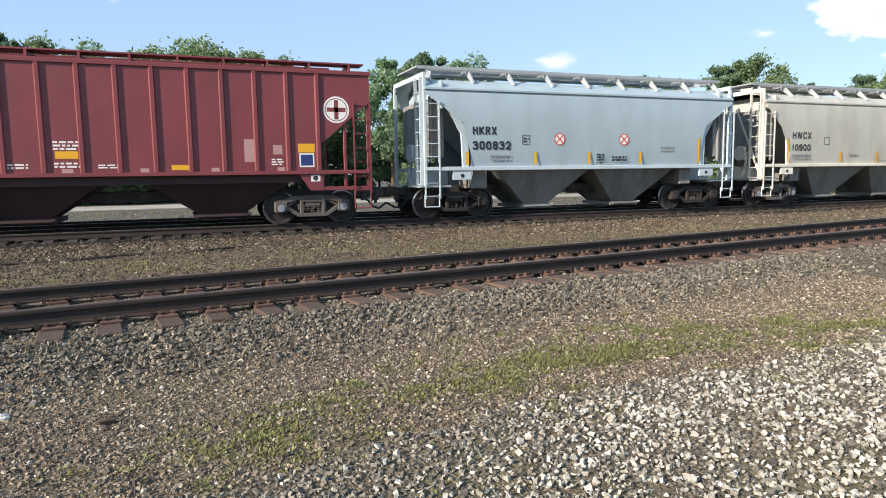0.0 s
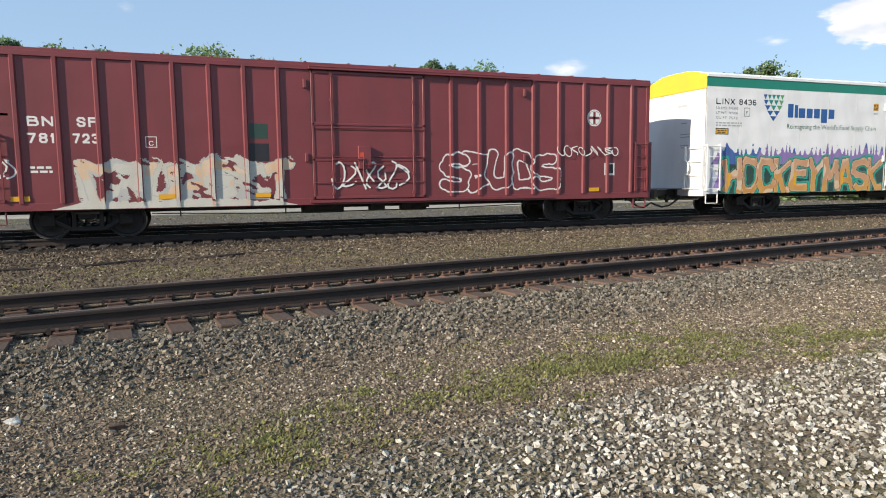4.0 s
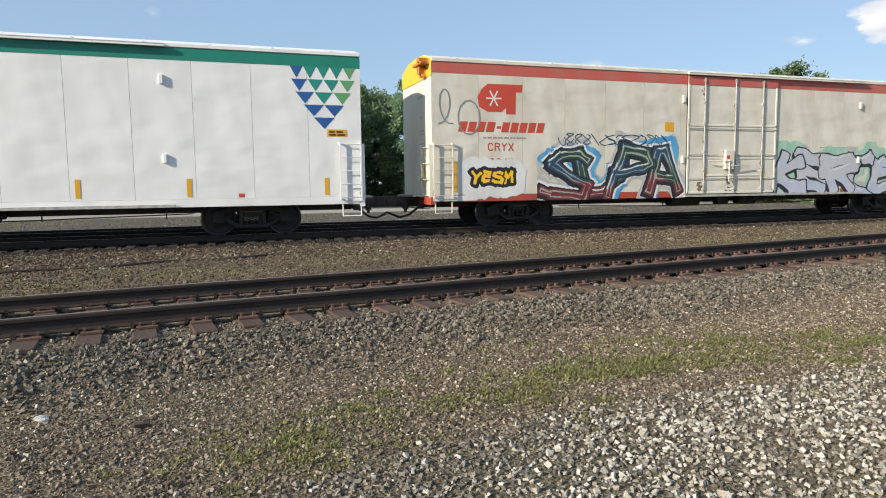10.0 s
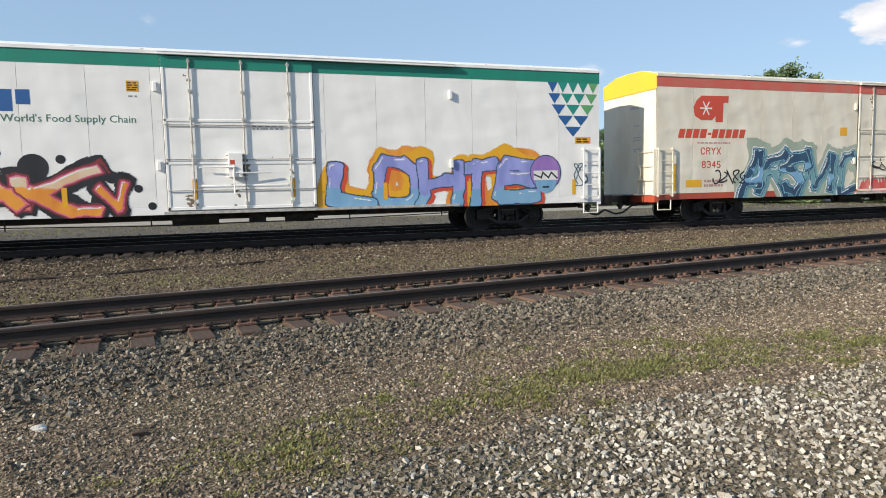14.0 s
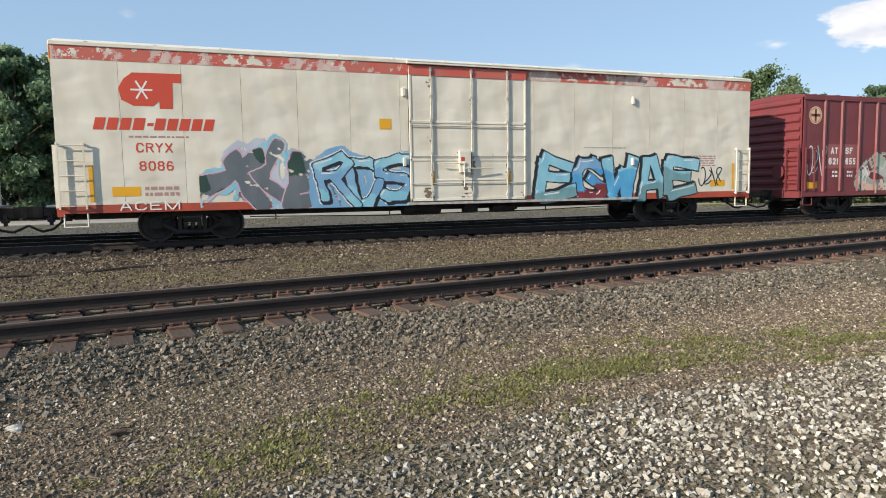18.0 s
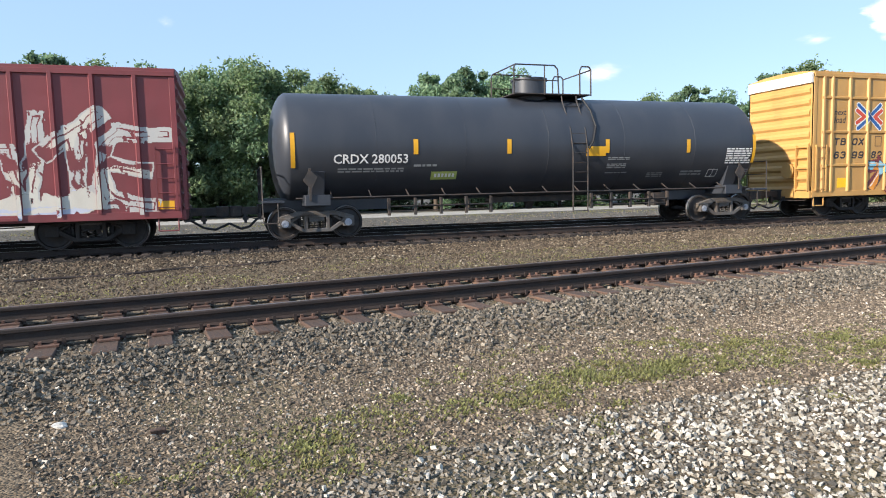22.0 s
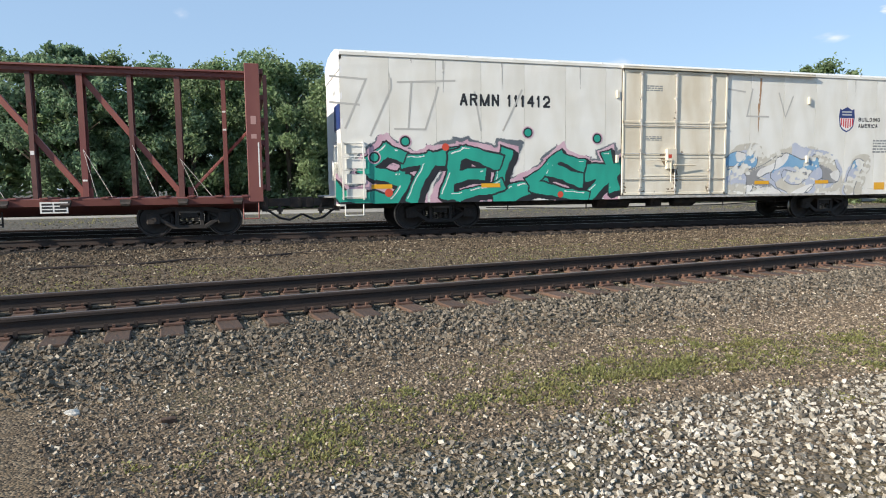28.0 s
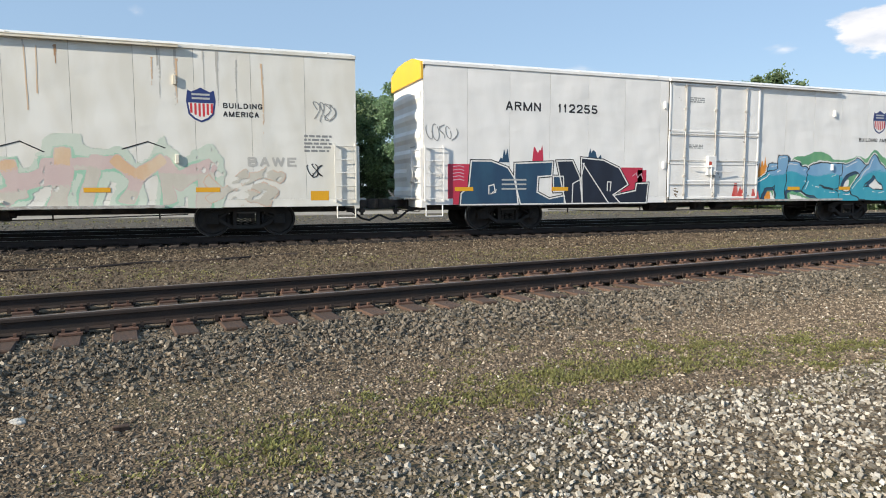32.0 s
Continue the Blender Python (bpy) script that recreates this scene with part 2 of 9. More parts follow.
# far sleepers: this tone takes in the train's shade along with the oil
M["oily_wood"] = mat("oily_wood", (0.032, 0.025, 0.021), 0.85, 0, 0.3, 5, 45, 0.5, (0.055, 0.042, 0.034), 0.7, stretch=(6, 0.6, 3), obj=0.3)
M["tie_plate_rust"] = mat("tie_plate_rust", (0.10, 0.053, 0.036), 0.85, 0, 0.25, 6, 60, 0.3, (0.12, 0.065, 0.045), 0.6, obj=0.2)
M["sleeper_wood"] = mat("sleeper_wood", (0.095, 0.056, 0.037), 0.9, 0, 0.35, 5, 45, 0.6, (0.06, 0.042, 0.033), 0.8, stretch=(6, 0.6, 3), obj=0.3)


def stone_mat(name, tones, grain=0.25, rough=0.9):
    """Broken stone: each lump has a tone of its own, with a fine grain and pits."""
    m = mat(name, (0.2, 0.2, 0.2), rough, 0, grain, 9, 110, 0.5, (0.2, 0.2, 0.2), 0.0, spec=0.3)
    n, l = m.node_tree.nodes, m.node_tree.links
    geo, ramp = n.new("ShaderNodeNewGeometry"), n.new("ShaderNodeValToRGB")
    l.new(geo.outputs["Random Per Island"], ramp.inputs[0])
    e = ramp.color_ramp.elements
    while len(e) < len(tones):
        e.new(0.5)
    for k, (at, c) in enumerate(tones):
        e[k].position = at
    for k, (at, c) in enumerate(tones):
        e[k].color = (*c, 1)
    hsv = [q for q in n if q.bl_idname == "ShaderNodeHueSaturation"][0]
    l.new(ramp.outputs[0], hsv.inputs["Color"])
    M[name] = m


stone_mat("ballast_stone", [(0.0, (0.046, 0.042, 0.034)), (0.3, (0.098, 0.087, 0.069)), (0.62, (0.158, 0.136, 0.105)), (0.92, (0.22, 0.188, 0.146)), (1.0, (0.34, 0.30, 0.235))])
stone_mat("old_ballast_stone", [(0.0, (0.034, 0.026, 0.018)), (0.4, (0.080, 0.060, 0.041)), (0.8, (0.145, 0.111, 0.075)), (0.96, (0.22, 0.178, 0.122)), (1.0, (0.42, 0.37, 0.28))])
stone_mat("path_stone", [(0.0, (0.058, 0.046, 0.034)), (0.45, (0.148, 0.115, 0.083)), (0.8, (0.245, 0.195, 0.138)), (0.95, (0.36, 0.295, 0.22)), (1.0, (0.55, 0.49, 0.39))])
stone_mat("mid_stone", [(0.0, (0.068, 0.061, 0.05)), (0.4, (0.145, 0.129, 0.104)), (0.8, (0.235, 0.209, 0.167)), (1.0, (0.34, 0.303, 0.245))])
# far ballast: oil plus the train's shade, both put into these tones
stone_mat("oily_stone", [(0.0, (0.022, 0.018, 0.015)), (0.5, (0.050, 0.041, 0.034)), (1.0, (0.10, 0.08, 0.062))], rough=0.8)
stone_mat("pale_stone", [(0.0, (0.28, 0.255, 0.205)), (0.35, (0.385, 0.355, 0.295)), (0.8, (0.48, 0.45, 0.385)), (1.0, (0.58, 0.55, 0.49))], 0.15, 0.95)
M["weed_green"] = mat("weed_green", (0.268, 0.268, 0.098), 0.7, 0, 0.2, 3, 30, 0.0, (0.31, 0.275, 0.11), 0.6, island=0.45)
M["leaf_green"] = mat("leaf_green", (0.232, 0.312, 0.155), 0.6, 0, 0.15, 0.5, 8, 0.0, (0.18, 0.26, 0.12), 0.7, island=0.35, obj=0.2)
M["leaf_bluegreen"] = mat("leaf_bluegreen", (0.20, 0.298, 0.172), 0.6, 0, 0.15, 0.5, 8, 0.0, (0.16, 0.245, 0.135), 0.7, island=0.35, obj=0.2)
for leaf in ("leaf_green", "leaf_bluegreen", "weed_green"):
    # light shines through leaves
    nt = M[leaf].node_tree
    tl, mx = nt.nodes.new("ShaderNodeBsdfTranslucent"), nt.nodes.new("ShaderNodeMixShader")
    mx.inputs[0].default_value = 0.55
    src = nt.nodes["Principled BSDF"].inputs["Base Color"].links[0].from_socket
    nt.links.new(src, tl.inputs[0])
    nt.links.new(nt.nodes["Principled BSDF"].outputs[0], mx.inputs[1])
    nt.links.new(tl.outputs[0], mx.inputs[2])
    nt.links.new(mx.outputs[0], nt.nodes["Material Output"].inputs[0])
M["bark"] = mat("bark", (0.09, 0.07, 0.05), 0.9, 0, 0.3, 3, 25, 0.5)
M["road_gravel"] = mat("road_gravel", (0.35, 0.335, 0.30), 0.9, 0, 0.2, 0.4, 20, 0.3, (0.26, 0.24, 0.205), 0.7)


def quilt(name, depth):
    """Soft dents and pillows of thin sheet metal over its frame."""
    nt = M[name].node_tree
    n, l = nt.nodes, nt.links
    co, mp, tx, inf, mul = n.new("ShaderNodeTexCoord"), n.new("ShaderNodeMapping"), n.new("ShaderNodeTexNoise"), n.new("ShaderNodeObjectInfo"), n.new("ShaderNodeMath")
    tx.noise_dimensions = "4D"
    mp.inputs["Scale"].default_value = (0.9, 1.0, 1.5)
    tx.inputs["Scale"].default_value, tx.inputs["Detail"].default_value, tx.inputs["Roughness"].default_value = 1.35, 1.5, 0.4
    mul.operation = "MULTIPLY"
    mul.inputs[1].default_value = 40.0
    l.new(inf.outputs["Random"], mul.inputs[0])
    l.new(mul.outputs[0], tx.inputs["W"])
    l.new(co.outputs["Object"], mp.inputs[0])
    l.new(mp.outputs[0], tx.inputs["Vector"])
    bp = n.new("ShaderNodeBump")
    bp.inputs["Strength"].default_value, bp.inputs["Distance"].default_value = 1.0, depth
    l.new(tx.outputs[0], bp.inputs["Height"])
    old = n["Principled BSDF"].inputs["Normal"].links[0].from_node
    l.new(bp.outputs[0], old.inputs["Normal"])


for skin, dent in (("white_paint", 0.035), ("old_cream_paint", 0.02), ("cream_paint", 0.05), ("old_white_paint", 0.025), ("yellow_paint", 0.02), ("oxide_red_paint", 0.02), ("faded_red_paint", 0.025)):
    quilt(skin, dent)


def ground_material():
    """Fine gravel, dirt and dry weeds, in zones that follow the track."""
    m = bpy.data.materials.new("ground_gravel")
    m.use_nodes = True
    n, l = m.node_tree.nodes, m.node_tree.links
    bsdf = n["Principled BSDF"]
    co = n.new("ShaderNodeTexCoord")

    def tex(scale, detail=4, kind="ShaderNodeTexNoise"):
        t = n.new(kind)
        t.inputs["Scale"].default_value = scale
        if kind == "ShaderNodeTexNoise":
            t.inputs["Detail"].default_value = detail
        l.new(co.outputs["Object"], t.inputs["Vector"])
        return t

    def blend(f, a, b, lo=0.4, hi=0.6):
        r = n.new("ShaderNodeMapRange")
        r.inputs["From Min"].default_value, r.inputs["From Max"].default_value = lo, hi
        l.new(f, r.inputs[0])
        x = n.new("ShaderNodeMix")
        x.data_type = "RGBA"
        l.new(r.outputs[0], x.inputs["Factor"])
        for s, v in (("A", a), ("B", b)):
            if isinstance(v, tuple):
                x.inputs[s].default_value = (*v, 1)
            else:
                l.new(v, x.inputs[s])
        return x.outputs["Result"]

    vor = tex(55, kind="ShaderNodeTexVoronoi")
    stone = n.new("ShaderNodeSeparateColor")
    l.new(vor.outputs["Color"], stone.inputs[0])
    dirt = blend(tex(1.1).outputs[0], (0.115, 0.085, 0.054), (0.18, 0.135, 0.085))
    peb = blend(stone.outputs[0], (0.036, 0.028, 0.020), (0.23, 0.178, 0.118), 0.1, 0.95)
    base = blend(tex(7, 3).outputs[0], dirt, peb, 0.35, 0.55)
    weeds = blend(tex(0.35, 5).outputs[0], base, (0.12, 0.115, 0.055), 0.5, 0.75)
    # far tracks' bed: oil, brake dust and the train's shade, painted near black
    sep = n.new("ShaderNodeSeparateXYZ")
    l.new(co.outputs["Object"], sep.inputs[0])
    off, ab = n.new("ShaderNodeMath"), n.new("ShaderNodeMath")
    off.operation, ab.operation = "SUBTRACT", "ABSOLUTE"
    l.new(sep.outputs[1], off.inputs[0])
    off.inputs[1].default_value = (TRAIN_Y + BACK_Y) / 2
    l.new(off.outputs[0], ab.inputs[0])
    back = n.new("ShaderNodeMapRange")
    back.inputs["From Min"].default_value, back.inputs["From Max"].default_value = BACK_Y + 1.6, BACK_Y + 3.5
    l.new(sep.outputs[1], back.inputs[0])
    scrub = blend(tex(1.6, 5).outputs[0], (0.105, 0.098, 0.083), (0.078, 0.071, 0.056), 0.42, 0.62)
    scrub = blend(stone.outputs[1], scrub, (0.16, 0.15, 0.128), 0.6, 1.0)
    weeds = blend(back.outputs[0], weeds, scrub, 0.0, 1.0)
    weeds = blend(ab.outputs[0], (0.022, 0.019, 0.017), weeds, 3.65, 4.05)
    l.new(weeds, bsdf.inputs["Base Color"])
    bsdf.inputs["Roughness"].default_value = 0.95
    bsdf.inputs["Specular IOR Level"].default_value = 0.2
    bp = n.new("ShaderNodeBump")
    bp.inputs["Strength"].default_value, bp.inputs["Distance"].default_value = 0.7, 0.014
    l.new(vor.outputs["Distance"], bp.inputs["Height"])
    bp.invert = True
    l.new(bp.outputs[0], bsdf.inputs["Normal"])
    return m


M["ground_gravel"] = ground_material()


# ---------------------------------------------------------------- mesh helpers
def quad_box(bm, x0, x1, y0, y1, z0, z1):
    v = [bm.verts.new((x, y, z)) for x in (x0, x1) for y in (y0, y1) for z in (z0, z1)]
    for f in ((0, 1, 3, 2), (4, 6, 7, 5), (0, 4, 5, 1), (2, 3, 7, 6), (0, 2, 6, 4), (1, 5, 7, 3)):
        bm.faces.new([v[i] for i in f])
    return v


def rod(bm, a, b, r=0.012, n=6, r2=None):
    a, b = Vector(a), Vector(b)
    d = (b - a).normalized()
    u = d.cross(Vector((0, 0, 1)) if abs(d.z) < 0.9 else Vector((1, 0, 0))).normalized()
    w = d.cross(u)
    r2 = r if r2 is None else r2
    ra = [bm.verts.new(a + (u * math.cos(k) + w * math.sin(k)) * r) for k in (2 * math.pi * i / n for i in range(n))]
    rb = [bm.verts.new(b + (u * math.cos(k) + w * math.sin(k)) * r2) for k in (2 * math.pi * i / n for i in range(n))]
    for i in range(n):
        bm.faces.new((ra[i], ra[(i + 1) % n], rb[(i + 1) % n], rb[i]))
    bm.faces.new(ra[::-1])
    bm.faces.new(rb)


def path_rod(bm, pts, r=0.012, n=6):
    for a, b in zip(pts, pts[1:]):
        rod(bm, a, b, r, n)


def prism(bm, pts, axis, a, b):
    """A closed outline, drawn in the plane across an axis, carried from a to b along it."""
    def at(p, c):
        return {"x": (c, p[0], p[1]), "y": (p[0], c, p[1]), "z": (p[0], p[1], c)}[axis]
    va, vb = [bm.verts.new(at(p, a)) for p in pts], [bm.verts.new(at(p, b)) for p in pts]
    k = len(pts)
    for i in range(k):
        bm.faces.new((va[i], va[(i + 1) % k], vb[(i + 1) % k], vb[i]))
    bm.faces.new(va[::-1])
    bm.faces.new(vb)


def loft(bm, rings, caps=True, closed=True):
    """Skin through rings of the same number of points."""
    rr = [[bm.verts.new(p) for p in ring] for ring in rings]
    k = len(rr[0])
    for a, b in zip(rr, rr[1:]):
        for i in range(k if closed else k - 1):
            bm.faces.new((a[i], a[(i + 1) % k], b[(i + 1) % k], b[i]))
    if caps:
        bm.faces.new(rr[0][::-1])
        bm.faces.new(rr[-1])


def mesh_of(name, bm, material, smooth=False, bevel=0.0):
    if bevel:
        bmesh.ops.bevel(bm, geom=bm.edges[:], offset=bevel, segments=1, affect="EDGES", clamp_overlap=True)
    bmesh.ops.recalc_face_normals(bm, faces=bm.faces[:])
    me = bpy.data.meshes.new(name)
    bm.to_mesh(me)
    bm.free()
    for k in (material if isinstance(material, (list, tuple)) else [material]):
        me.materials.append(M[k])
    if smooth:
        me.polygons.foreach_set("use_smooth", [True] * len(me.polygons))
        me.set_sharp_from_angle(angle=radians(38))
    return me


def part(name, bm, material, parent, label="", smooth=False, bevel=0.0, at=None):
    ob = new(name, mesh_of(name, bm, material, smooth, bevel))
    ob.parent = parent
    if at is not None:
        ob.matrix_basis = at
    if label:
        ob["label"] = label
    return ob


def boxes(name, material, parent, *items, label="", bevel=0.0):
    bm = bmesh.new()
    for it in items:
        quad_box(bm, *it)
    return part(name, bm, material, parent, label, bevel=bevel)


def share(ob, parent, m):
    """One more piece on the same mesh."""
    o = new(ob.name.split(".")[0], ob.data)
    o.parent, o.matrix_basis = parent, m
    if "label" in ob:
        o["label"] = ob["label"]
    return o


# ---------------------------------------------------------------- ground
def build_ground():
    xs = np.concatenate([np.linspace(-1500, -60, 9)[:-1], np.linspace(-60, -12, 17)[:-1], np.arange(-12, 34, 0.3), np.linspace(34, 90, 20), np.linspace(110, 1500, 9)])
    ys = np.concatenate([np.linspace(-300, -14, 7)[:-1], np.arange(-14, 1.2, 1.0), np.arange(1.2, 24.0, 0.22), np.arange(24, 60, 2.0), np.linspace(62, 2500, 12)])
    verts = [(x, y, ground_z(x, y)) for y in ys for x in xs]
    w = len(xs)
    faces = [(j * w + i, j * w + i + 1, (j + 1) * w + i + 1, (j + 1) * w + i) for j in range(len(ys) - 1) for i in range(w - 1)]
    me = bpy.data.meshes.new("ground")
    me.from_pydata(verts, [], faces)
    me.polygons.foreach_set("use_smooth", [True] * len(me.polygons))
    me.materials.append(M["ground_gravel"])
    return tagged(new("ground", me), "brown fine gravel and dirt with dry weeds", "ground", kind="structure")


build_ground()
bm = bmesh.new()
for i in range(40):
    x = -200 + i * 15
    w = 0.5 * math.sin(i * 1.3)
    quad_box(bm, x, x + 15, 40.0 + w * 0.1, 46.0 + w * 0.1, -0.2, 0.03)
tagged(new("service_road", mesh_of("service_road", bm, "road_gravel")), "pale gravel service road behind the tracks", "road", kind="structure")


# ---------------------------------------------------------------- tracks
def rail_profile(z_top, y):
    h = 0.171
    half = [(0.070, -h), (0.072, -h + 0.012), (0.012, -h + 0.030), (0.009, -0.050), (0.036, -0.040), (0.037, -0.012), (0.028, -0.001)]
    return [(y + a, z_top + b) for a, b in half] + [(y - a, z_top + b) for a, b in reversed(half)]


def build_track(name, label, origin, turn, x0, x1, z_top, pieces, wood="sleeper_wood", shine="rail_top"):
    """Rails, sleepers, plates, spikes and anchors, in the track's own frame."""
    root = new(name)
    root.matrix_basis = Matrix.Translation((origin[0], origin[1], 0)) @ Matrix.Rotation(turn, 4, "Z")
    tagged(root, label, "railway track", kind="structure")
    for side in (-1, 1):
        bm = bmesh.new()
        prism(bm, rail_profile(z_top, side * 0.754), "x", x0, x1)
        rail = part("rail", bm, "rail_rust", root, "rust-brown steel rail")
        boxes("running_surface", shine, rail, (x0, x1, side * 0.754 - 0.027, side * 0.754 + 0.027, z_top - 0.002, z_top + 0.001))
    zt = z_top - 0.171 - 0.018
    rnd = random.Random(5)
    bm = bmesh.new()
    quad_box(bm, -0.115, 0.115, -1.30, 1.30, -0.17, 0)
    sleeper_me = mesh_of("sleeper", bm, wood, bevel=0.012)
    bm = bmesh.new()
    quad_box(bm, -0.10, 0.10, -0.18, 0.18, 0.0, 0.018)
    for sx in (-0.065, 0.065):
        for sy in (-0.095, 0.095):
            quad_box(bm, sx - 0.014, sx + 0.014, sy - 0.022, sy + 0.022, 0.018, 0.05)
    plate_me = mesh_of("tie_plate", bm, "tie_plate_rust" if wood == "sleeper_wood" else "rail_rust")
    bm = bmesh.new()
    quad_box(bm, -0.015, 0.015, -0.085, 0.085, 0.012, 0.03)
    quad_box(bm, -0.018, 0.018, 0.07, 0.09, 0.0, 0.065)
    quad_box(bm, -0.018, 0.018, -0.09, -0.07, 0.0, 0.065)
    anchor_me = mesh_of("rail_anchor", bm, "rail_rust")
    n = int((x1 - x0) / 0.5)
    for i in range(n):
        x = x0 + 0.25 + i * 0.5 + rnd.uniform(-0.035, 0.035)
        s = new("sleeper", sleeper_me)
        s.parent = root
        s.matrix_basis = pose(x, rnd.uniform(-0.07, 0.05), zt + rnd.uniform(-0.006, 0.0), 0, 0, rnd.uniform(-1.6, 1.6))
        if pieces[0] < x < pieces[1]:
            for side in (-1, 1):
                p = new("tie_plate", plate_me)
                p.parent = root
                p.matrix_basis = pose(x, side * 0.754, zt)
                for dx in (-0.135, 0.135):
                    a = new("rail_anchor", anchor_me)
                    a.parent = root
                    a.matrix_basis = pose(x + dx, side * 0.754, zt)
    return root


def near_place(u, q, z=0.0):
    p = NEAR_P + ND * u - NN * q
    return Vector((p.x, p.y, z))


# ---------------------------------------------------------------- loose stones
def stone_cloud(name, label, places, sizes, material, seed, flat=0.7):
    """Many broken stones, each a crooked lump, joined into one heap."""
    rnd = np.random.RandomState(seed)
    base = np.array([(x, y, z) for x in (-1, 1) for y in (-1, 1) for z in (-1, 1)], float) * 0.66
    tri = np.array([(0, 1, 3), (0, 3, 2), (4, 6, 7), (4, 7, 5), (0, 4, 5), (0, 5, 1), (2, 3, 7), (2, 7, 6), (0, 2, 6), (0, 6, 4), (1, 5, 7), (1, 7, 3)])
    n = len(places)
    v = base[None] * rnd.uniform(0.68, 1.22, (n, 8, 1)) * rnd.uniform(0.7, 1.25, (n, 8, 3))
    v *= np.stack([rnd.uniform(0.75, 1.3, n), rnd.uniform(0.6, 1.0, n), rnd.uniform(0.40, 0.85, n) * flat / 0.7], 1)[:, None]
    q = rnd.normal(size=(n, 4))
    q[:, 1:3] *= 0.45
    q /= np.linalg.norm(q, axis=1, keepdims=True)
    w, x, y, z = q.T
    rot = np.stack([1 - 2 * (y * y + z * z), 2 * (x * y - z * w), 2 * (x * z + y * w), 2 * (x * y + z * w), 1 - 2 * (x * x + z * z), 2 * (y * z - x * w), 2 * (x * z - y * w), 2 * (y * z + x * w), 1 - 2 * (x * x + y * y)], 1).reshape(n, 3, 3)
    v = np.einsum("nij,nkj->nki", rot, v) * np.asarray(sizes)[:, None, None] + np.asarray(places)[:, None]
    me = bpy.data.meshes.new(name)
    me.vertices.add(n * 8)
    me.vertices.foreach_set("co", v.astype(np.float32).ravel())
    f = (tri[None] + (np.arange(n) * 8)[:, None, None]).reshape(-1)
    me.loops.add(len(f))
    me.loops.foreach_set("vertex_index", f.astype(np.int32))
    me.polygons.add(n * 12)
    me.polygons.foreach_set("loop_start", np.arange(0, len(f), 3, dtype=np.int32))
    me.update(calc_edges=True)
    me.shade_flat()
    me.materials.append(M[material])
    return tagged(new(name, me), label, "gravel", kind="stuff")


def white_zone(x, y):
    """How far a spot lies inside the coarse pale gravel by the camera."""
    edge = 3.46 + 0.20 * min(x, 2.3) + 0.03 * max(0.0, x - 2.3) + 0.13 * max(0.0, x - 4.8)
    return edge + 0.20 * noise.noise((x * 1.1, y * 1.1, 3.0)) + 0.10 * noise.noise((x * 3.6, y * 3.6, 8.0)) - y


def grass_zone(x, y):
    u = min(1.0, max(0.0, (x + 0.4) / 3.4))
    c, half = 3.80 + 1.00 * u - 0.13 * max(0.0, x - 4.3), 0.58 + 0.42 * u
    return 0.55 - abs(y - c) / half * 0.75 + 0.62 * noise.noise((x * 1.1, y * 1.6, 9.0)) + 0.7 * noise.noise((x * 3.0, y * 3.6, 4.0)) + 0.5 * noise.noise((x * 8.0, y * 9.0, 1.0)) - 0.9 * max(0.0, 0.0 - x)


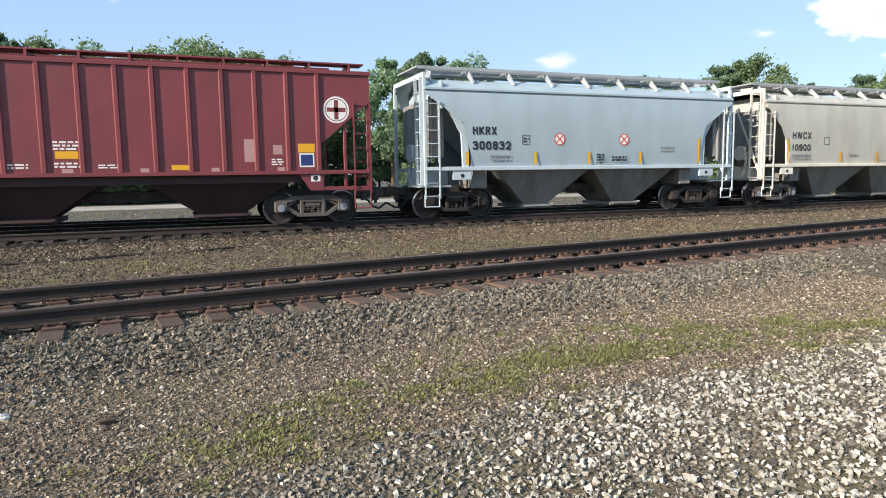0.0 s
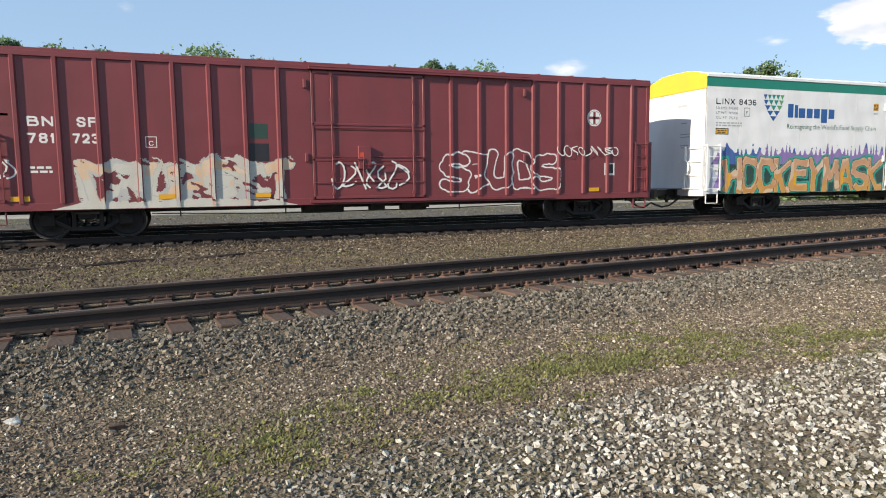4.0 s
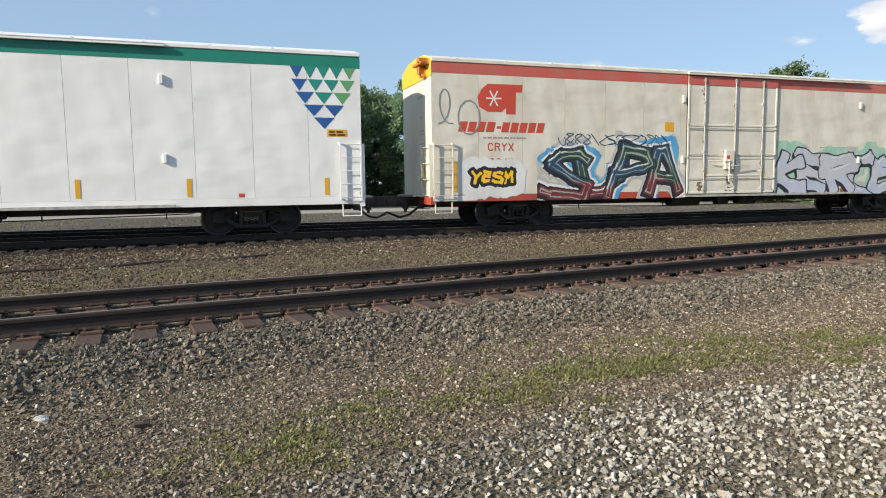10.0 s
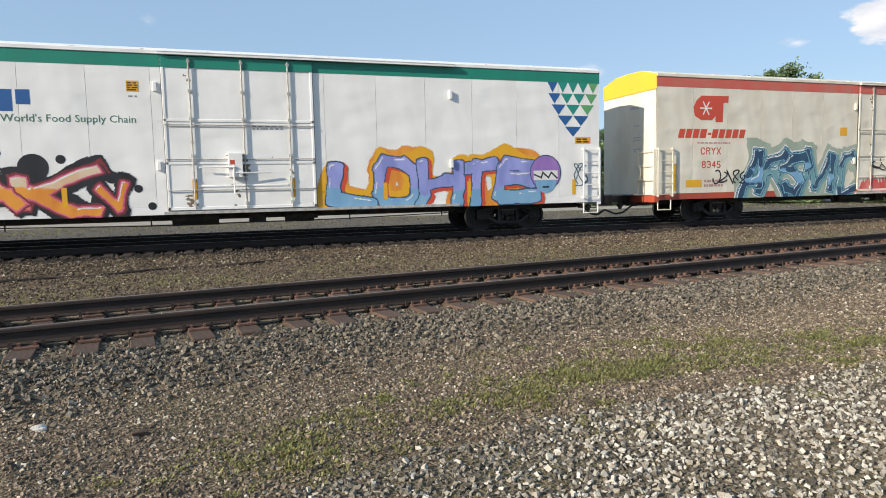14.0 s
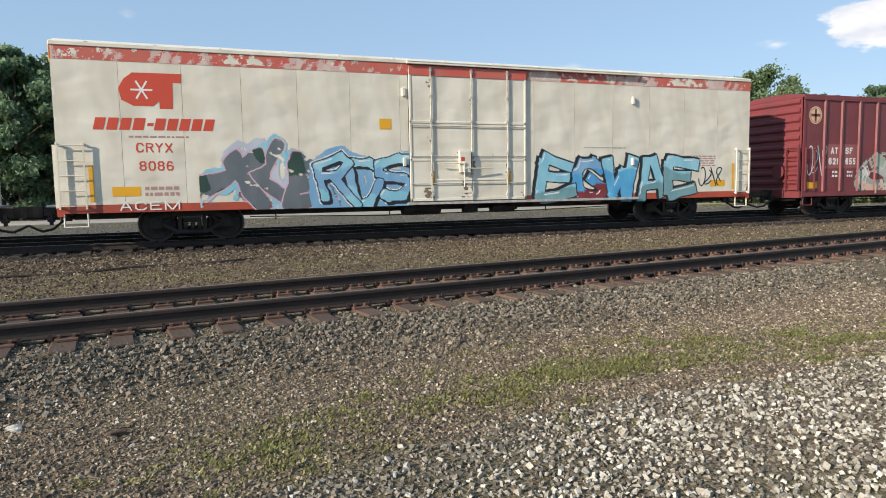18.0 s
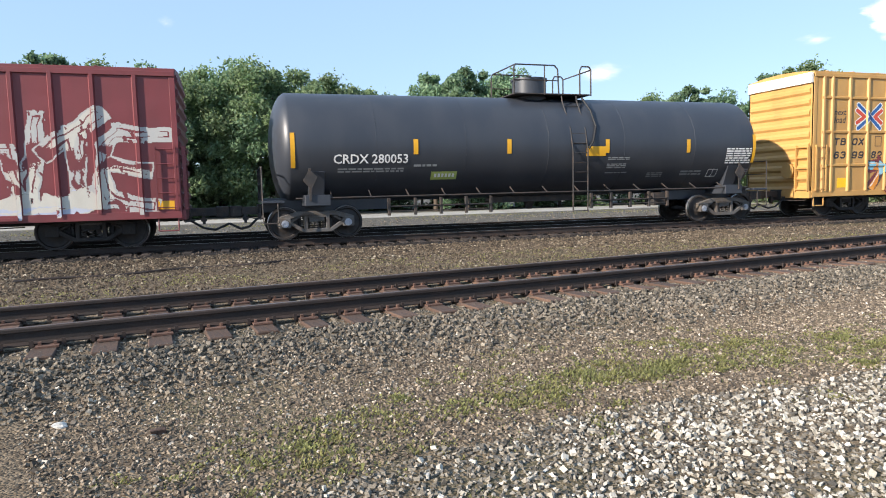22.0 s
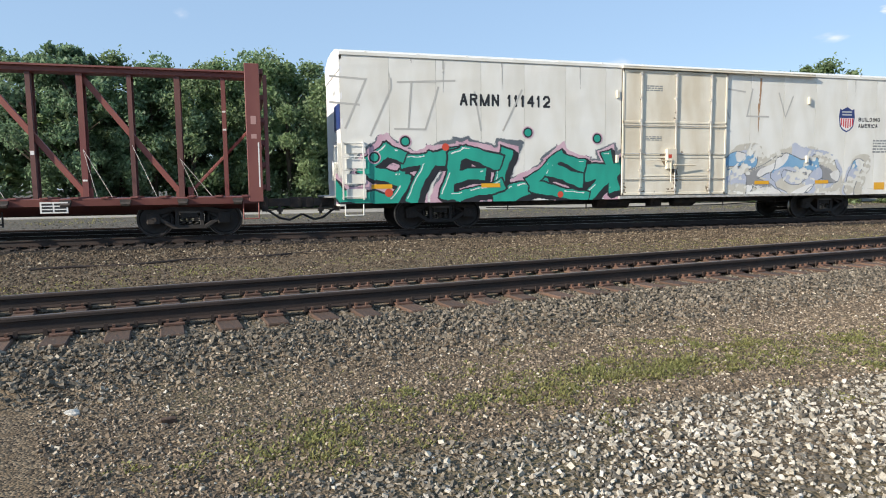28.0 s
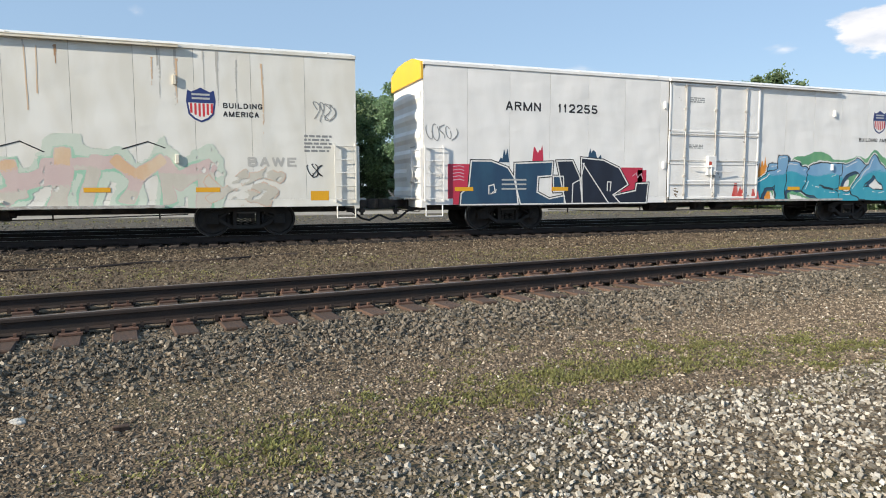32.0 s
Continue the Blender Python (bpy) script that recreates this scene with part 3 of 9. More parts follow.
def build_stones():
    rnd = random.Random(11)
    near, nsz, white, wsz, fine, fsz, dark, dsz, oily_shaded, osz, path, psz, yard, ysz = ([] for _ in range(14))
    # the near track's ballast: shoulder, and between the sleepers
    for k in range(62000):
        u = rnd.uniform(-7, 20) if k % 5 < 2 else rnd.uniform(-6.5, 7)
        q = rnd.uniform(-1.9, 2.75)
        p = near_place(u, q)
        inside = abs(q) < 1.32
        if p.y < 1.5 or (q > 1.85 and rnd.random() < (q - 1.85) / 0.9) or (inside and q < 0.6 and rnd.random() < 0.4):
            continue
        z = ground_z(p.x, p.y) + rnd.uniform(-0.012, 0.024) - (0.016 if 0.8 < q < 1.2 else 0.034 if inside else 0)
        near.append((p.x, p.y, z))
        nsz.append(rnd.uniform(0.014, 0.028) if rnd.random() < 0.82 else rnd.uniform(0.026, 0.040))
    # the far track's ballast, with oil and the train's shade in its dark colour
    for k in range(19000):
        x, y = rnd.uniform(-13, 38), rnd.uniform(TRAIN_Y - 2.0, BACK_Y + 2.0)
        oily_shaded.append((x, y, ground_z(x, y) + rnd.uniform(-0.02, 0.02)))
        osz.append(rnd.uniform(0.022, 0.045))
    # the brown bank between the tracks, coarser up by the far track
    for k in range(74000):
        x = rnd.uniform(-13, 40) if k % 3 == 0 else rnd.uniform(-10, 16)
        y = TRAIN_Y - 2.0 - 9.3 * rnd.random() ** 1.1
        q = near_q(x, y)
        low = y - TRAIN_Y < -4.6
        if q > -1.45:
            continue
        fine.append((x, y, ground_z(x, y) + rnd.uniform(-0.01, 0.015)))
        fsz.append(rnd.uniform(0.012, 0.03) if low else rnd.uniform(0.018, 0.045))
    # grey gravel behind the far track
    for k in range(9000):
        x, y = rnd.uniform(-18, 60), BACK_Y + 2.1 + 12 * rnd.random() ** 1.5
        yard.append((x, y, ground_z(x, y)))
        ysz.append(rnd.uniform(0.025, 0.055))
    # loose gravel on the walkway before the track: coarse and pale by the camera, fine and brown elsewhere
    for k in range(118000):
        x, y = rnd.uniform(-2.6, 9.5), rnd.uniform(1.7, 7.4)
        if x < -0.4 + (y - 3.0) * -0.35 - 0.4 or x > 2.0 + y * 1.45:
            continue
        w = white_zone(x, y)
        z = ground_z(x, y)
        if w > 0:
            clump = 0.5 + 1.0 * noise.noise((x * 1.7, y * 1.7, 6.0)) + 0.6 * noise.noise((x * 5.0, y * 5.0, 2.0))
            share = min(0.36, 0.12 + w * 0.45) * (0.16 + 0.84 * min(1, max(0, (x - 0.6) / 1.9))) * (0.55 + 0.9 * clump)
            pale = rnd.random() < share
            if rnd.random() < 0.66:
                (white if pale else dark).append((x, y, z + rnd.uniform(0.003, 0.016) if pale else z + rnd.uniform(-0.004, 0.008)))
                (wsz if pale else dsz).append(rnd.uniform(0.011, 0.021) if rnd.random() < 0.8 else rnd.uniform(0.02, 0.031))
        elif near_q(x, y) > 1.75 and rnd.random() < 0.92:
            pale = rnd.random() < 0.02
            (white if pale else path).append((x, y, z + rnd.uniform(-0.003, 0.004)))
            (wsz if pale else psz).append(rnd.uniform(0.007, 0.017) if rnd.random() < 0.86 else rnd.uniform(0.015, 0.026))
    stone_cloud("ballast_stones", "grey crushed stone ballast round the near track", near, nsz, "ballast_stone", 1)
    stone_cloud("track_gravel", "brown weathered gravel beside the tracks", fine, fsz, "old_ballast_stone", 2)
    stone_cloud("yard_gravel", "grey gravel of the yard behind the tracks", yard, ysz, "ballast_stone", 8)
    stone_cloud("path_gravel", "small brown gravel trodden into the dirt", path, psz, "path_stone", 6)
    stone_cloud("track_ballast", "dark ballast between the far rails, oil and train shade in its colour", oily_shaded, osz, "oily_stone", 5)
    stone_cloud("pale_gravel", "whitish crushed limestone on the ground", white, wsz, "pale_stone", 3, 0.58)
    stone_cloud("grey_gravel", "grey crushed stone among pale gravel", dark, dsz, "mid_stone", 4, 0.58)
    # a broken piece of brown sleeper wood, a pale rock and a rod added as a dark line
    bm = bmesh.new()
    quad_box(bm, -0.045, 0.045, -0.025, 0.025, -0.01, 0.034)
    for v in bm.verts:
        v.co += Vector((rnd.uniform(-0.012, 0.012), rnd.uniform(-0.01, 0.01), rnd.uniform(-0.008, 0.008)))
    ob = tagged(new("wood_chunk", mesh_of("wood_chunk", bm, "sleeper_wood", bevel=0.004)), "brown broken chunk of wood on the gravel", "wood chunk")
    ob.matrix_basis = pose(-0.57, 4.67, ground_z(-0.57, 4.67), 0, 0, 12)
    bm = bmesh.new()
    bmesh.ops.create_icosphere(bm, subdivisions=2, radius=0.05)
    for v in bm.verts:
        v.co *= 0.8 + 0.5 * noise.noise(v.co * 22)
        v.co.z *= 0.55
        v.co.x *= 1.3
    ob = tagged(new("rock", mesh_of("rock", bm, "pale_stone")), "pale rough rock lying on the gravel", "rock")
    ob.matrix_basis = pose(-1.25, 5.05, ground_z(-1.25, 5.05) + 0.015)
    bm = bmesh.new()
    pts = [Vector((-4.2 + 0.45 * i, 14.55 + 0.1 * i + 0.02 * i * math.sin(i * 1.1), 0)) for i in range(15)]
    for p in pts:
        p.z = ground_z(p.x, p.y) + 0.02 + 0.012 * math.sin(p.x * 3)
    loft(bm, [[(p.x, p.y + 0.028 * math.cos(a), p.z + 0.028 * math.sin(a)) for a in (k * 1.0472 for k in range(6))] for p in pts])
    tagged(new("cable", mesh_of("cable", bm, "rail_rust", True)), "thin dark rusty rod lying along the gravel", "cable")


def build_weeds():
    """Low weeds in a ragged band: tufts of short bent blades."""
    rnd = random.Random(23)
    vs, fs = [], []

    def tuft(x, y, n, h):
        z = ground_z(x, y)
        for i in range(n):
            a, r = rnd.uniform(0, 6.28), rnd.uniform(0, 0.05)
            bx, by = x + r * math.cos(a), y + r * math.sin(a)
            hh, lean, wd = h * rnd.uniform(0.4, 1.1), rnd.uniform(0.4, 1.6), rnd.uniform(0.0035, 0.008)
            dx, dy = math.cos(a) * lean * hh, math.sin(a) * lean * hh
            px, py = -math.sin(a) * wd, math.cos(a) * wd
            k = len(vs)
            vs.extend([(bx - px, by - py, z), (bx + px, by + py, z), (bx + dx * 0.5 + px, by + dy * 0.5 + py, z + hh * 0.7), (bx + dx * 0.5 - px, by + dy * 0.5 - py, z + hh * 0.7), (bx + dx, by + dy, z + hh)])
            fs.extend([(k, k + 1, k + 2, k + 3), (k + 3, k + 2, k + 4)])
    for i in range(38000):
        x, y = rnd.uniform(-1.4, 10), rnd.uniform(2.9, 6.3)
        g = grass_zone(x, y)
        if rnd.random() < g * 0.92 + 0.10:
            tuft(x, y, rnd.randint(3, 7), 0.015 + 0.02 * max(0, g))
    for i in range(13000):
        x, y = rnd.uniform(-12, 34), rnd.uniform(8.5, 15.6)
        q = near_q(x, y)
        if -6.5 < q < -1.6 and noise.noise((x * 0.5, y * 0.9, 2.0)) + 0.4 * noise.noise((x * 2.1, y * 2.1, 5.0)) > -0.08:
            tuft(x, y, 4, 0.032)
    for i in range(2500):
        x, y = rnd.uniform(-14, 60), rnd.uniform(33, 39)
        if noise.noise((x * 0.2, y * 0.5, 7.0)) > 0.0:
            tuft(x, y, 4, 0.12)
    me = bpy.data.meshes.new("weeds")
    me.from_pydata(vs, [], fs)
    me.materials.append(M["weed_green"])
    tagged(new("weeds", me), "low yellow-green weeds growing through gravel", "weeds", kind="stuff")


# ---------------------------------------------------------------- trees and sky
def leaf_crown(name, seed, height, width, material, density=1.0, base=0.05, leaf=1.0):
    """A crown of many small leaf sprays gathered on limbs that reach out unevenly, with gaps. Unit: metres."""
    rnd = np.random.RandomState(seed)
    blobs = []
    for i in range(int(64 * density)):
        h = base + (0.97 - base) * rnd.uniform(0, 1) ** 0.9
        shape = max(0.12, 1 - abs(h - 0.5) ** 2.2 * 3.2)
        a, r = rnd.uniform(0, 6.28), width * 0.5 * shape * rnd.uniform(0.3, 1.0) ** 0.6
        z = h * height * (1 + 0.05 * math.sin(3 * a + seed))
        blobs.append((r * math.cos(a), r * math.sin(a), z, rnd.uniform(0.5, 1.0) * width * 0.135))
    for i in range(7):
        a, r = rnd.uniform(0, 6.28), width * rnd.uniform(0.0, 0.3)
        blobs.append((r * math.cos(a), r * math.sin(a), height * rnd.uniform(0.9, 1.0), width * 0.06))
    n = int(17000 * density)
    b = np.array(blobs)[rnd.randint(0, len(blobs), n)]
    d = rnd.normal(size=(n, 3))
    d /= np.linalg.norm(d, axis=1, keepdims=True)
    r = rnd.uniform(0.2, 1.0, (n, 1)) ** 0.5 * (1 + 0.55 * (rnd.uniform(size=(n, 1)) > 0.88))
    c = b[:, :3] + d * r * b[:, 3:4] * (1.0, 1.0, 0.8)
    u = rnd.normal(size=(n, 3)) + (0, 0, 0.3)
    u /= np.linalg.norm(u, axis=1, keepdims=True)
    w = np.cross(u, rnd.normal(size=(n, 3)))
    w /= np.linalg.norm(w, axis=1, keepdims=True)
    ln, wd = rnd.uniform(0.09, 0.2, (n, 1)) * leaf, rnd.uniform(0.05, 0.095, (n, 1)) * leaf
    v = np.stack([c - u * ln, c + w * wd, c + u * ln, c - w * wd], 1).reshape(-1, 3)
    v[:, 2] = np.maximum(v[:, 2], 0.1)
    me = bpy.data.meshes.new(name)
    me.from_pydata(v.tolist(), [], np.arange(4 * n).reshape(-1, 4).tolist())
    me.materials.append(M[material])
    return me


def trunk_mesh(seed, height):
    rnd = random.Random(seed)
    bm = bmesh.new()
    rod(bm, (0, 0, -0.3), (0.1, 0, height * 0.45), 0.20, 9, 0.13)
    rod(bm, (0.1, 0, height * 0.45), (0, 0.1, height * 0.86), 0.13, 7, 0.03)
    for i in range(9):
        h = height * rnd.uniform(0.25, 0.7)
        a = rnd.uniform(0, 6.28)
        ln = height * rnd.uniform(0.14, 0.24)
        rod(bm, (0.05, 0, h), (math.cos(a) * ln, math.sin(a) * ln, h + ln * 0.9), 0.07, 5, 0.015)
    return mesh_of("trunk", bm, "bark", True)


TREE_KINDS = [(leaf_crown("crown", 1, 10, 7.5, "leaf_green"), trunk_mesh(1, 10)), (leaf_crown("crown", 2, 10, 6.0, "leaf_bluegreen", 0.9), trunk_mesh(2, 10)),
              (leaf_crown("crown", 3, 10, 9.5, "leaf_green", 1.3, 0.0), trunk_mesh(3, 10)), (leaf_crown("crown", 4, 10, 8.0, "leaf_bluegreen", 1.1), trunk_mesh(4, 10)),
              (leaf_crown("crown", 5, 10, 9.5, "leaf_green", 0.5, 0.0, 1.6), trunk_mesh(5, 10))]


def tree(az, dist, slope, kind, wide=1.0, label="leafy deciduous tree with a ragged green crown"):
    a = radians(az)
    x, y = dist * math.sin(a), dist * math.cos(a)
    h = EYE + slope * dist
    root = new("tree")
    s = h / 10
    root.matrix_basis = pose(x, y, -0.05, 0, 0, (az * 37) % 360)
    tagged(root, label, "tree", "trees behind the tracks")
    crown, trunk = TREE_KINDS[kind]
    for nm, me in (("crown", crown), ("trunk", trunk)):
        o = new(nm, me)
        o.parent = root
        o.scale = (s * wide, s * wide, s)
    return root


def build_trees():
    front = [(-18.5, 54, .178, 1), (-15, 51, .172, 3), (-12.3, 50, .186, 1), (-9.5, 52, .172, 0), (-7, 51, .168, 3), (-4, 51, .158, 2),
             (-1, 53, .172, 0), (1.4, 52, .178, 3), (3.6, 51, .18, 2), (6.2, 56, .15, 1), (8.8, 56, .165, 0), (11.4, 57, .15, 2), (14, 60, .13, 3), (17.2, 52, .172, 1), (20, 51, .178, 1), (22.6, 53, .168, 3), (26, 62, .085, 2), (29.5, 64, .08, 0),
             (33, 66, .085, 3), (36.4, 64, .125, 0), (38.6, 64, .135, 1), (40.6, 66, .12, 3), (44.8, 66, .144, 1), (47.2, 68, .148, 0), (50.2, 74, .112, 1), (54.4, 68, .118, 1), (57.2, 66, .128, 0), (61, 64, .13, 2)]
    for k, (az, d, sl, kind) in enumerate(front):
        tree(az, d, sl, kind)
    rnd = random.Random(3)
    for k in range(28):
        az = -20 + k * 3.0
        low = .12 if az < 5 else .065
        tree(az, rnd.uniform(55, 60), low * rnd.uniform(0.8, 1.1), 4, 1.5, "dense leafy undergrowth tree at the wood's edge")


def cloud_material(name, seed, soft, low, detail):
    """A heap of lit vapour with frayed edges and a greyer foot."""
    m = bpy.data.materials.new(name)
    m.use_nodes = True
    n, l = m.node_tree.nodes, m.node_tree.links
    n.remove(n["Principled BSDF"])
    co = n.new("ShaderNodeTexCoord")

    def tex(scale, w, rough):
        t = n.new("ShaderNodeTexNoise")
        t.noise_dimensions = "4D"
        t.inputs["W"].default_value, t.inputs["Scale"].default_value, t.inputs["Detail"].default_value, t.inputs["Roughness"].default_value = w, scale, 8, rough
        l.new(co.outputs["Generated"], t.inputs["Vector"])
        return t.outputs[0]
    grad = n.new("ShaderNodeTexGradient")
    grad.gradient_type = "SPHERICAL"
    mp = n.new("ShaderNodeMapping")
    mp.inputs["Location"].default_value, mp.inputs["Scale"].default_value = (-1, -1, 0), (2, 2, 0)
    l.new(co.outputs["Generated"], mp.inputs[0])
    l.new(mp.outputs[0], grad.inputs[0])
    add = n.new("ShaderNodeMath")
    add.operation = "MULTIPLY_ADD"
    add.inputs[1].default_value = 1.3
    l.new(tex(detail, seed, 0.55), add.inputs[0])
    l.new(grad.outputs["Fac"], add.inputs[2])
    r = n.new("ShaderNodeMapRange")
    r.interpolation_type = "SMOOTHSTEP"
    r.inputs["From Min"].default_value, r.inputs["From Max"].default_value = low, low + soft
    l.new(add.outputs[0], r.inputs[0])
    shade = n.new("ShaderNodeMapRange")
    shade.inputs["From Min"].default_value, shade.inputs["From Max"].default_value = 0.36, 0.58
    l.new(tex(detail * 1.2, seed + 5, 0.5), shade.inputs[0])
    tint = n.new("ShaderNodeMix")
    tint.data_type = "RGBA"
    tint.inputs["A"].default_value, tint.inputs["B"].default_value = (0.62, 0.66, 0.72, 1), (0.90, 0.885, 0.87, 1)
    l.new(shade.outputs[0], tint.inputs["Factor"])
    em, tr, mx = n.new("ShaderNodeEmission"), n.new("ShaderNodeBsdfTransparent"), n.new("ShaderNodeMixShader")
    l.new(tint.outputs["Result"], em.inputs[0])
    em.inputs[1].default_value = 0.9
    l.new(r.outputs[0], mx.inputs[0])
    l.new(tr.outputs[0], mx.inputs[1])
    l.new(em.outputs[0], mx.inputs[2])
    l.new(mx.outputs[0], n["Material Output"].inputs[0])
    return m


def cloud(az, el, w, h, seed, soft, low=1.0, detail=3.0):
    d = 1500.0
    a, e = radians(az), radians(el)
    p = Vector((d * math.sin(a) * math.cos(e), d * math.cos(a) * math.cos(e), d * math.sin(e)))
    me = bpy.data.meshes.new("cloud")
    W, H = d * radians(w) / 2, d * radians(h) / 2
    me.from_pydata([(-W, -H, 0), (W, -H, 0), (W, H, 0), (-W, H, 0)], [], [(0, 1, 2, 3)])
    me.materials.append(cloud_material("cloud_white", seed, soft, low, detail))
    ob = new("cloud", me)
    ob.matrix_basis = look(p, (0, 0, EYE))
    ob.visible_shadow = False
    return tagged(ob, "white fair-weather cloud in the blue sky", "cloud", kind="structure")


def build_sky():
    cloud(55.6, 11.2, 13.0, 5.4, 1.3, 0.16, 0.90)
    cloud(59.0, 8.0, 9.0, 4.6, 2.6, 0.22, 0.95)
    cloud(31.4, 9.6, 6.4, 2.5, 4.2, 0.75, 0.98)
    cloud(47.3, 10.6, 5.0, 1.6, 7.7, 1.0, 1.1)
    cloud(-4.5, 13.6, 3.4, 2.4, 9.1, 1.4, 1.2)


# ---------------------------------------------------------------- the train's way
# how far the train has rolled, second by second
ROLLED = [0.0, 9.281, 18.953, 28.675, 38.411, 48.162, 57.928, 67.745, 77.603, 87.463, 97.394, 107.385, 117.448, 127.562, 137.65, 147.786, 157.989, 168.235, 178.525, 188.897, 199.351, 209.804, 220.301, 230.862, 241.46, 252.062, 262.77, 273.565, 284.445, 295.572, 306.65, 317.726, 328.863]
WHEEL_R = 0.457
TRAIN = []
MIDDLE = {}


def rolled(t):
    """Distance rolled at t seconds, by a smooth curve through the seconds."""
    i = min(31, max(0, int(t)))
    u = t - i
    p = ROLLED
    a, b = p[i], p[i + 1]
    m0 = (p[i + 1] - p[i - 1]) / 2 if i > 0 else p[1] - p[0]
    m1 = (p[i + 2] - p[i]) / 2 if i < 31 else p[32] - p[31]
    return (2 * u ** 3 - 3 * u * u + 1) * a + (u ** 3 - 2 * u * u + u) * m0 + (-2 * u ** 3 + 3 * u * u) * b + (u ** 3 - u * u) * m1


# ---------------------------------------------------------------- running gear
def wheelset_mesh():
    bm = bmesh.new()
    n = 28

    def ring(r, y):
        return [(r * math.cos(2 * math.pi * i / n), y, r * math.sin(2 * math.pi * i / n)) for i in range(n)]
    for s in (-1, 1):
        prof = [(0.10, 0.70), (0.21, 0.71), (0.25, 0.745), (0.37, 0.735), (0.39, 0.715), (0.482, 0.715), (0.476, 0.742), (0.458, 0.755), (0.455, 0.85), (0.40, 0.852), (0.375, 0.80), (0.22, 0.80), (0.16, 0.845), (0.09, 0.845)]
        loft(bm, [ring(r, s * y) for r, y in prof], caps=True)
    rod(bm, (0, -1.02, 0), (0, 1.02, 0), 0.082, 10)
    bm.faces.ensure_lookup_table()
    me = mesh_of("wheelset", bm, ["wheel_steel", "tread_steel"], True)
    idx = []
    for p in me.polygons:
        c = p.center
        r = math.hypot(c.x, c.z)
        idx.append(1 if 0.74 < abs(c.y) < 0.86 and r > 0.44 else 0)
    me.polygons.foreach_set("material_index", idx)
    return me


def bar(bm, a, b, y0, y1, w):
    """A flat bar between two spots of the side view, w thick."""
    a, b = Vector(a), Vector(b)
    d = (b - a).normalized()
    nrm = Vector((-d.y, d.x)) * (w / 2)
    prism(bm, [tuple(a + nrm), tuple(b + nrm), tuple(b - nrm), tuple(a - nrm)], "y", y0, y1)


def side_frame_mesh(name, material):
    bm = bmesh.new()
    y0, y1 = -0.09, 0.09
    bar(bm, (-0.52, 0.735), (0.52, 0.735), y0, y1, 0.13)
    bar(bm, (-0.40, 0.25), (0.40, 0.25), y0, y1, 0.11)
    for s in (-1, 1):
        bar(bm, (s * 0.50, 0.735), (s * 1.06, 0.57), y0, y1, 0.14)
        bar(bm, (s * 0.37, 0.24), (s * 0.82, 0.52), y0, y1, 0.11)
        bar(bm, (s * 0.31, 0.24), (s * 0.31, 0.72), y0, y1, 0.10)
        bar(bm, (s * 0.46, 0.66), (s * 0.80, 0.47), y0 * 0.5, y1 * 0.5, 0.07)
        quad_box(bm, s * 0.89 - 0.16, s * 0.89 + 0.16, -0.12, 0.12, 0.34, 0.62)
        quad_box(bm, s * 1.03 - 0.04, s * 1.03 + 0.04, -0.10, 0.10, 0.36, 0.58)
    return mesh_of(name, bm, material, bevel=0.012)


def spring_mesh():
    bm = bmesh.new()
    for x in (-0.18, 0.0, 0.18):
        pts = [(x + 0.062 * math.cos(k * 0.9), 0.062 * math.sin(k * 0.9), 0.31 + k * 0.0088) for k in range(36)]
        path_rod(bm, pts, 0.014, 4)
    quad_box(bm, -0.27, 0.27, -0.1, 0.1, 0.625, 0.67)
    return mesh_of("spring_nest", bm, "truck_grey")


def cap_mesh(material):
    bm = bmesh.new()
    rod(bm, (0, 0.0, 0), (0, -0.09, 0), 0.105, 14)
    rod(bm, (0, -0.09, 0), (0, -0.11, 0), 0.075, 12)
    for k in range(3):
        a = k * 2.094 + 0.5
        rod(bm, (0.055 * math.cos(a), -0.10, 0.055 * math.sin(a)), (0.055 * math.cos(a), -0.128, 0.055 * math.sin(a)), 0.016, 6)
    return mesh_of("axle_cap", bm, material, True)


GEAR = dict(wheelset=wheelset_mesh(), grey=side_frame_mesh("side_frame", "truck_grey"), brown=side_frame_mesh("side_frame", "truck_brown"), spring=spring_mesh(), cap_grey=cap_mesh("cap_metal"), cap_brown=cap_mesh("truck_brown"))


def piece(name, me, parent, m, label=""):
    o = new(name, me)
    o.parent, o.matrix_basis = parent, m
    if label:
        o["label"] = label
    return o


def truck(root, x, axles, style):
    """A four-wheel truck under a car, whose axles turn."""
    bm = bmesh.new()
    quad_box(bm, -0.22, 0.22, -1.05, 1.05, 0.50, 0.72)
    quad_box(bm, -0.32, 0.32, -0.3, 0.3, 0.70, 0.82)
    for s in (-1, 1):
        quad_box(bm, s * 0.42 - 0.05, s * 0.42 + 0.05, -0.80, 0.80, 0.40, 0.52)
        quad_box(bm, s * 0.44 - 0.06, s * 0.44 + 0.03, -0.82, -0.68, 0.33, 0.60)
    t = part("truck", bm, "truck_brown" if style == "brown" else "truck_grey", root, "cast steel four-wheel truck", bevel=0.01, at=pose(x, 0, 0))
    for y in (-0.98, 0.98):
        piece("side_frame", GEAR[style], t, pose(0, y, 0))
        piece("spring_nest", GEAR["spring"], t, pose(0, y, 0))
    for s in (-1, 1):
        w = piece("wheelset", GEAR["wheelset"], t, pose(s * 0.889, 0, WHEEL_R), "forged steel wheels on an axle")
        axles.append(w)
        piece("axle_cap", GEAR["cap_" + style], t, pose(s * 0.889, -1.02, WHEEL_R), "roller bearing end cap")
        piece("axle_cap", GEAR["cap_" + style], t, pose(s * 0.889, 1.02, WHEEL_R, 0, 0, 180), "roller bearing end cap")
    return t


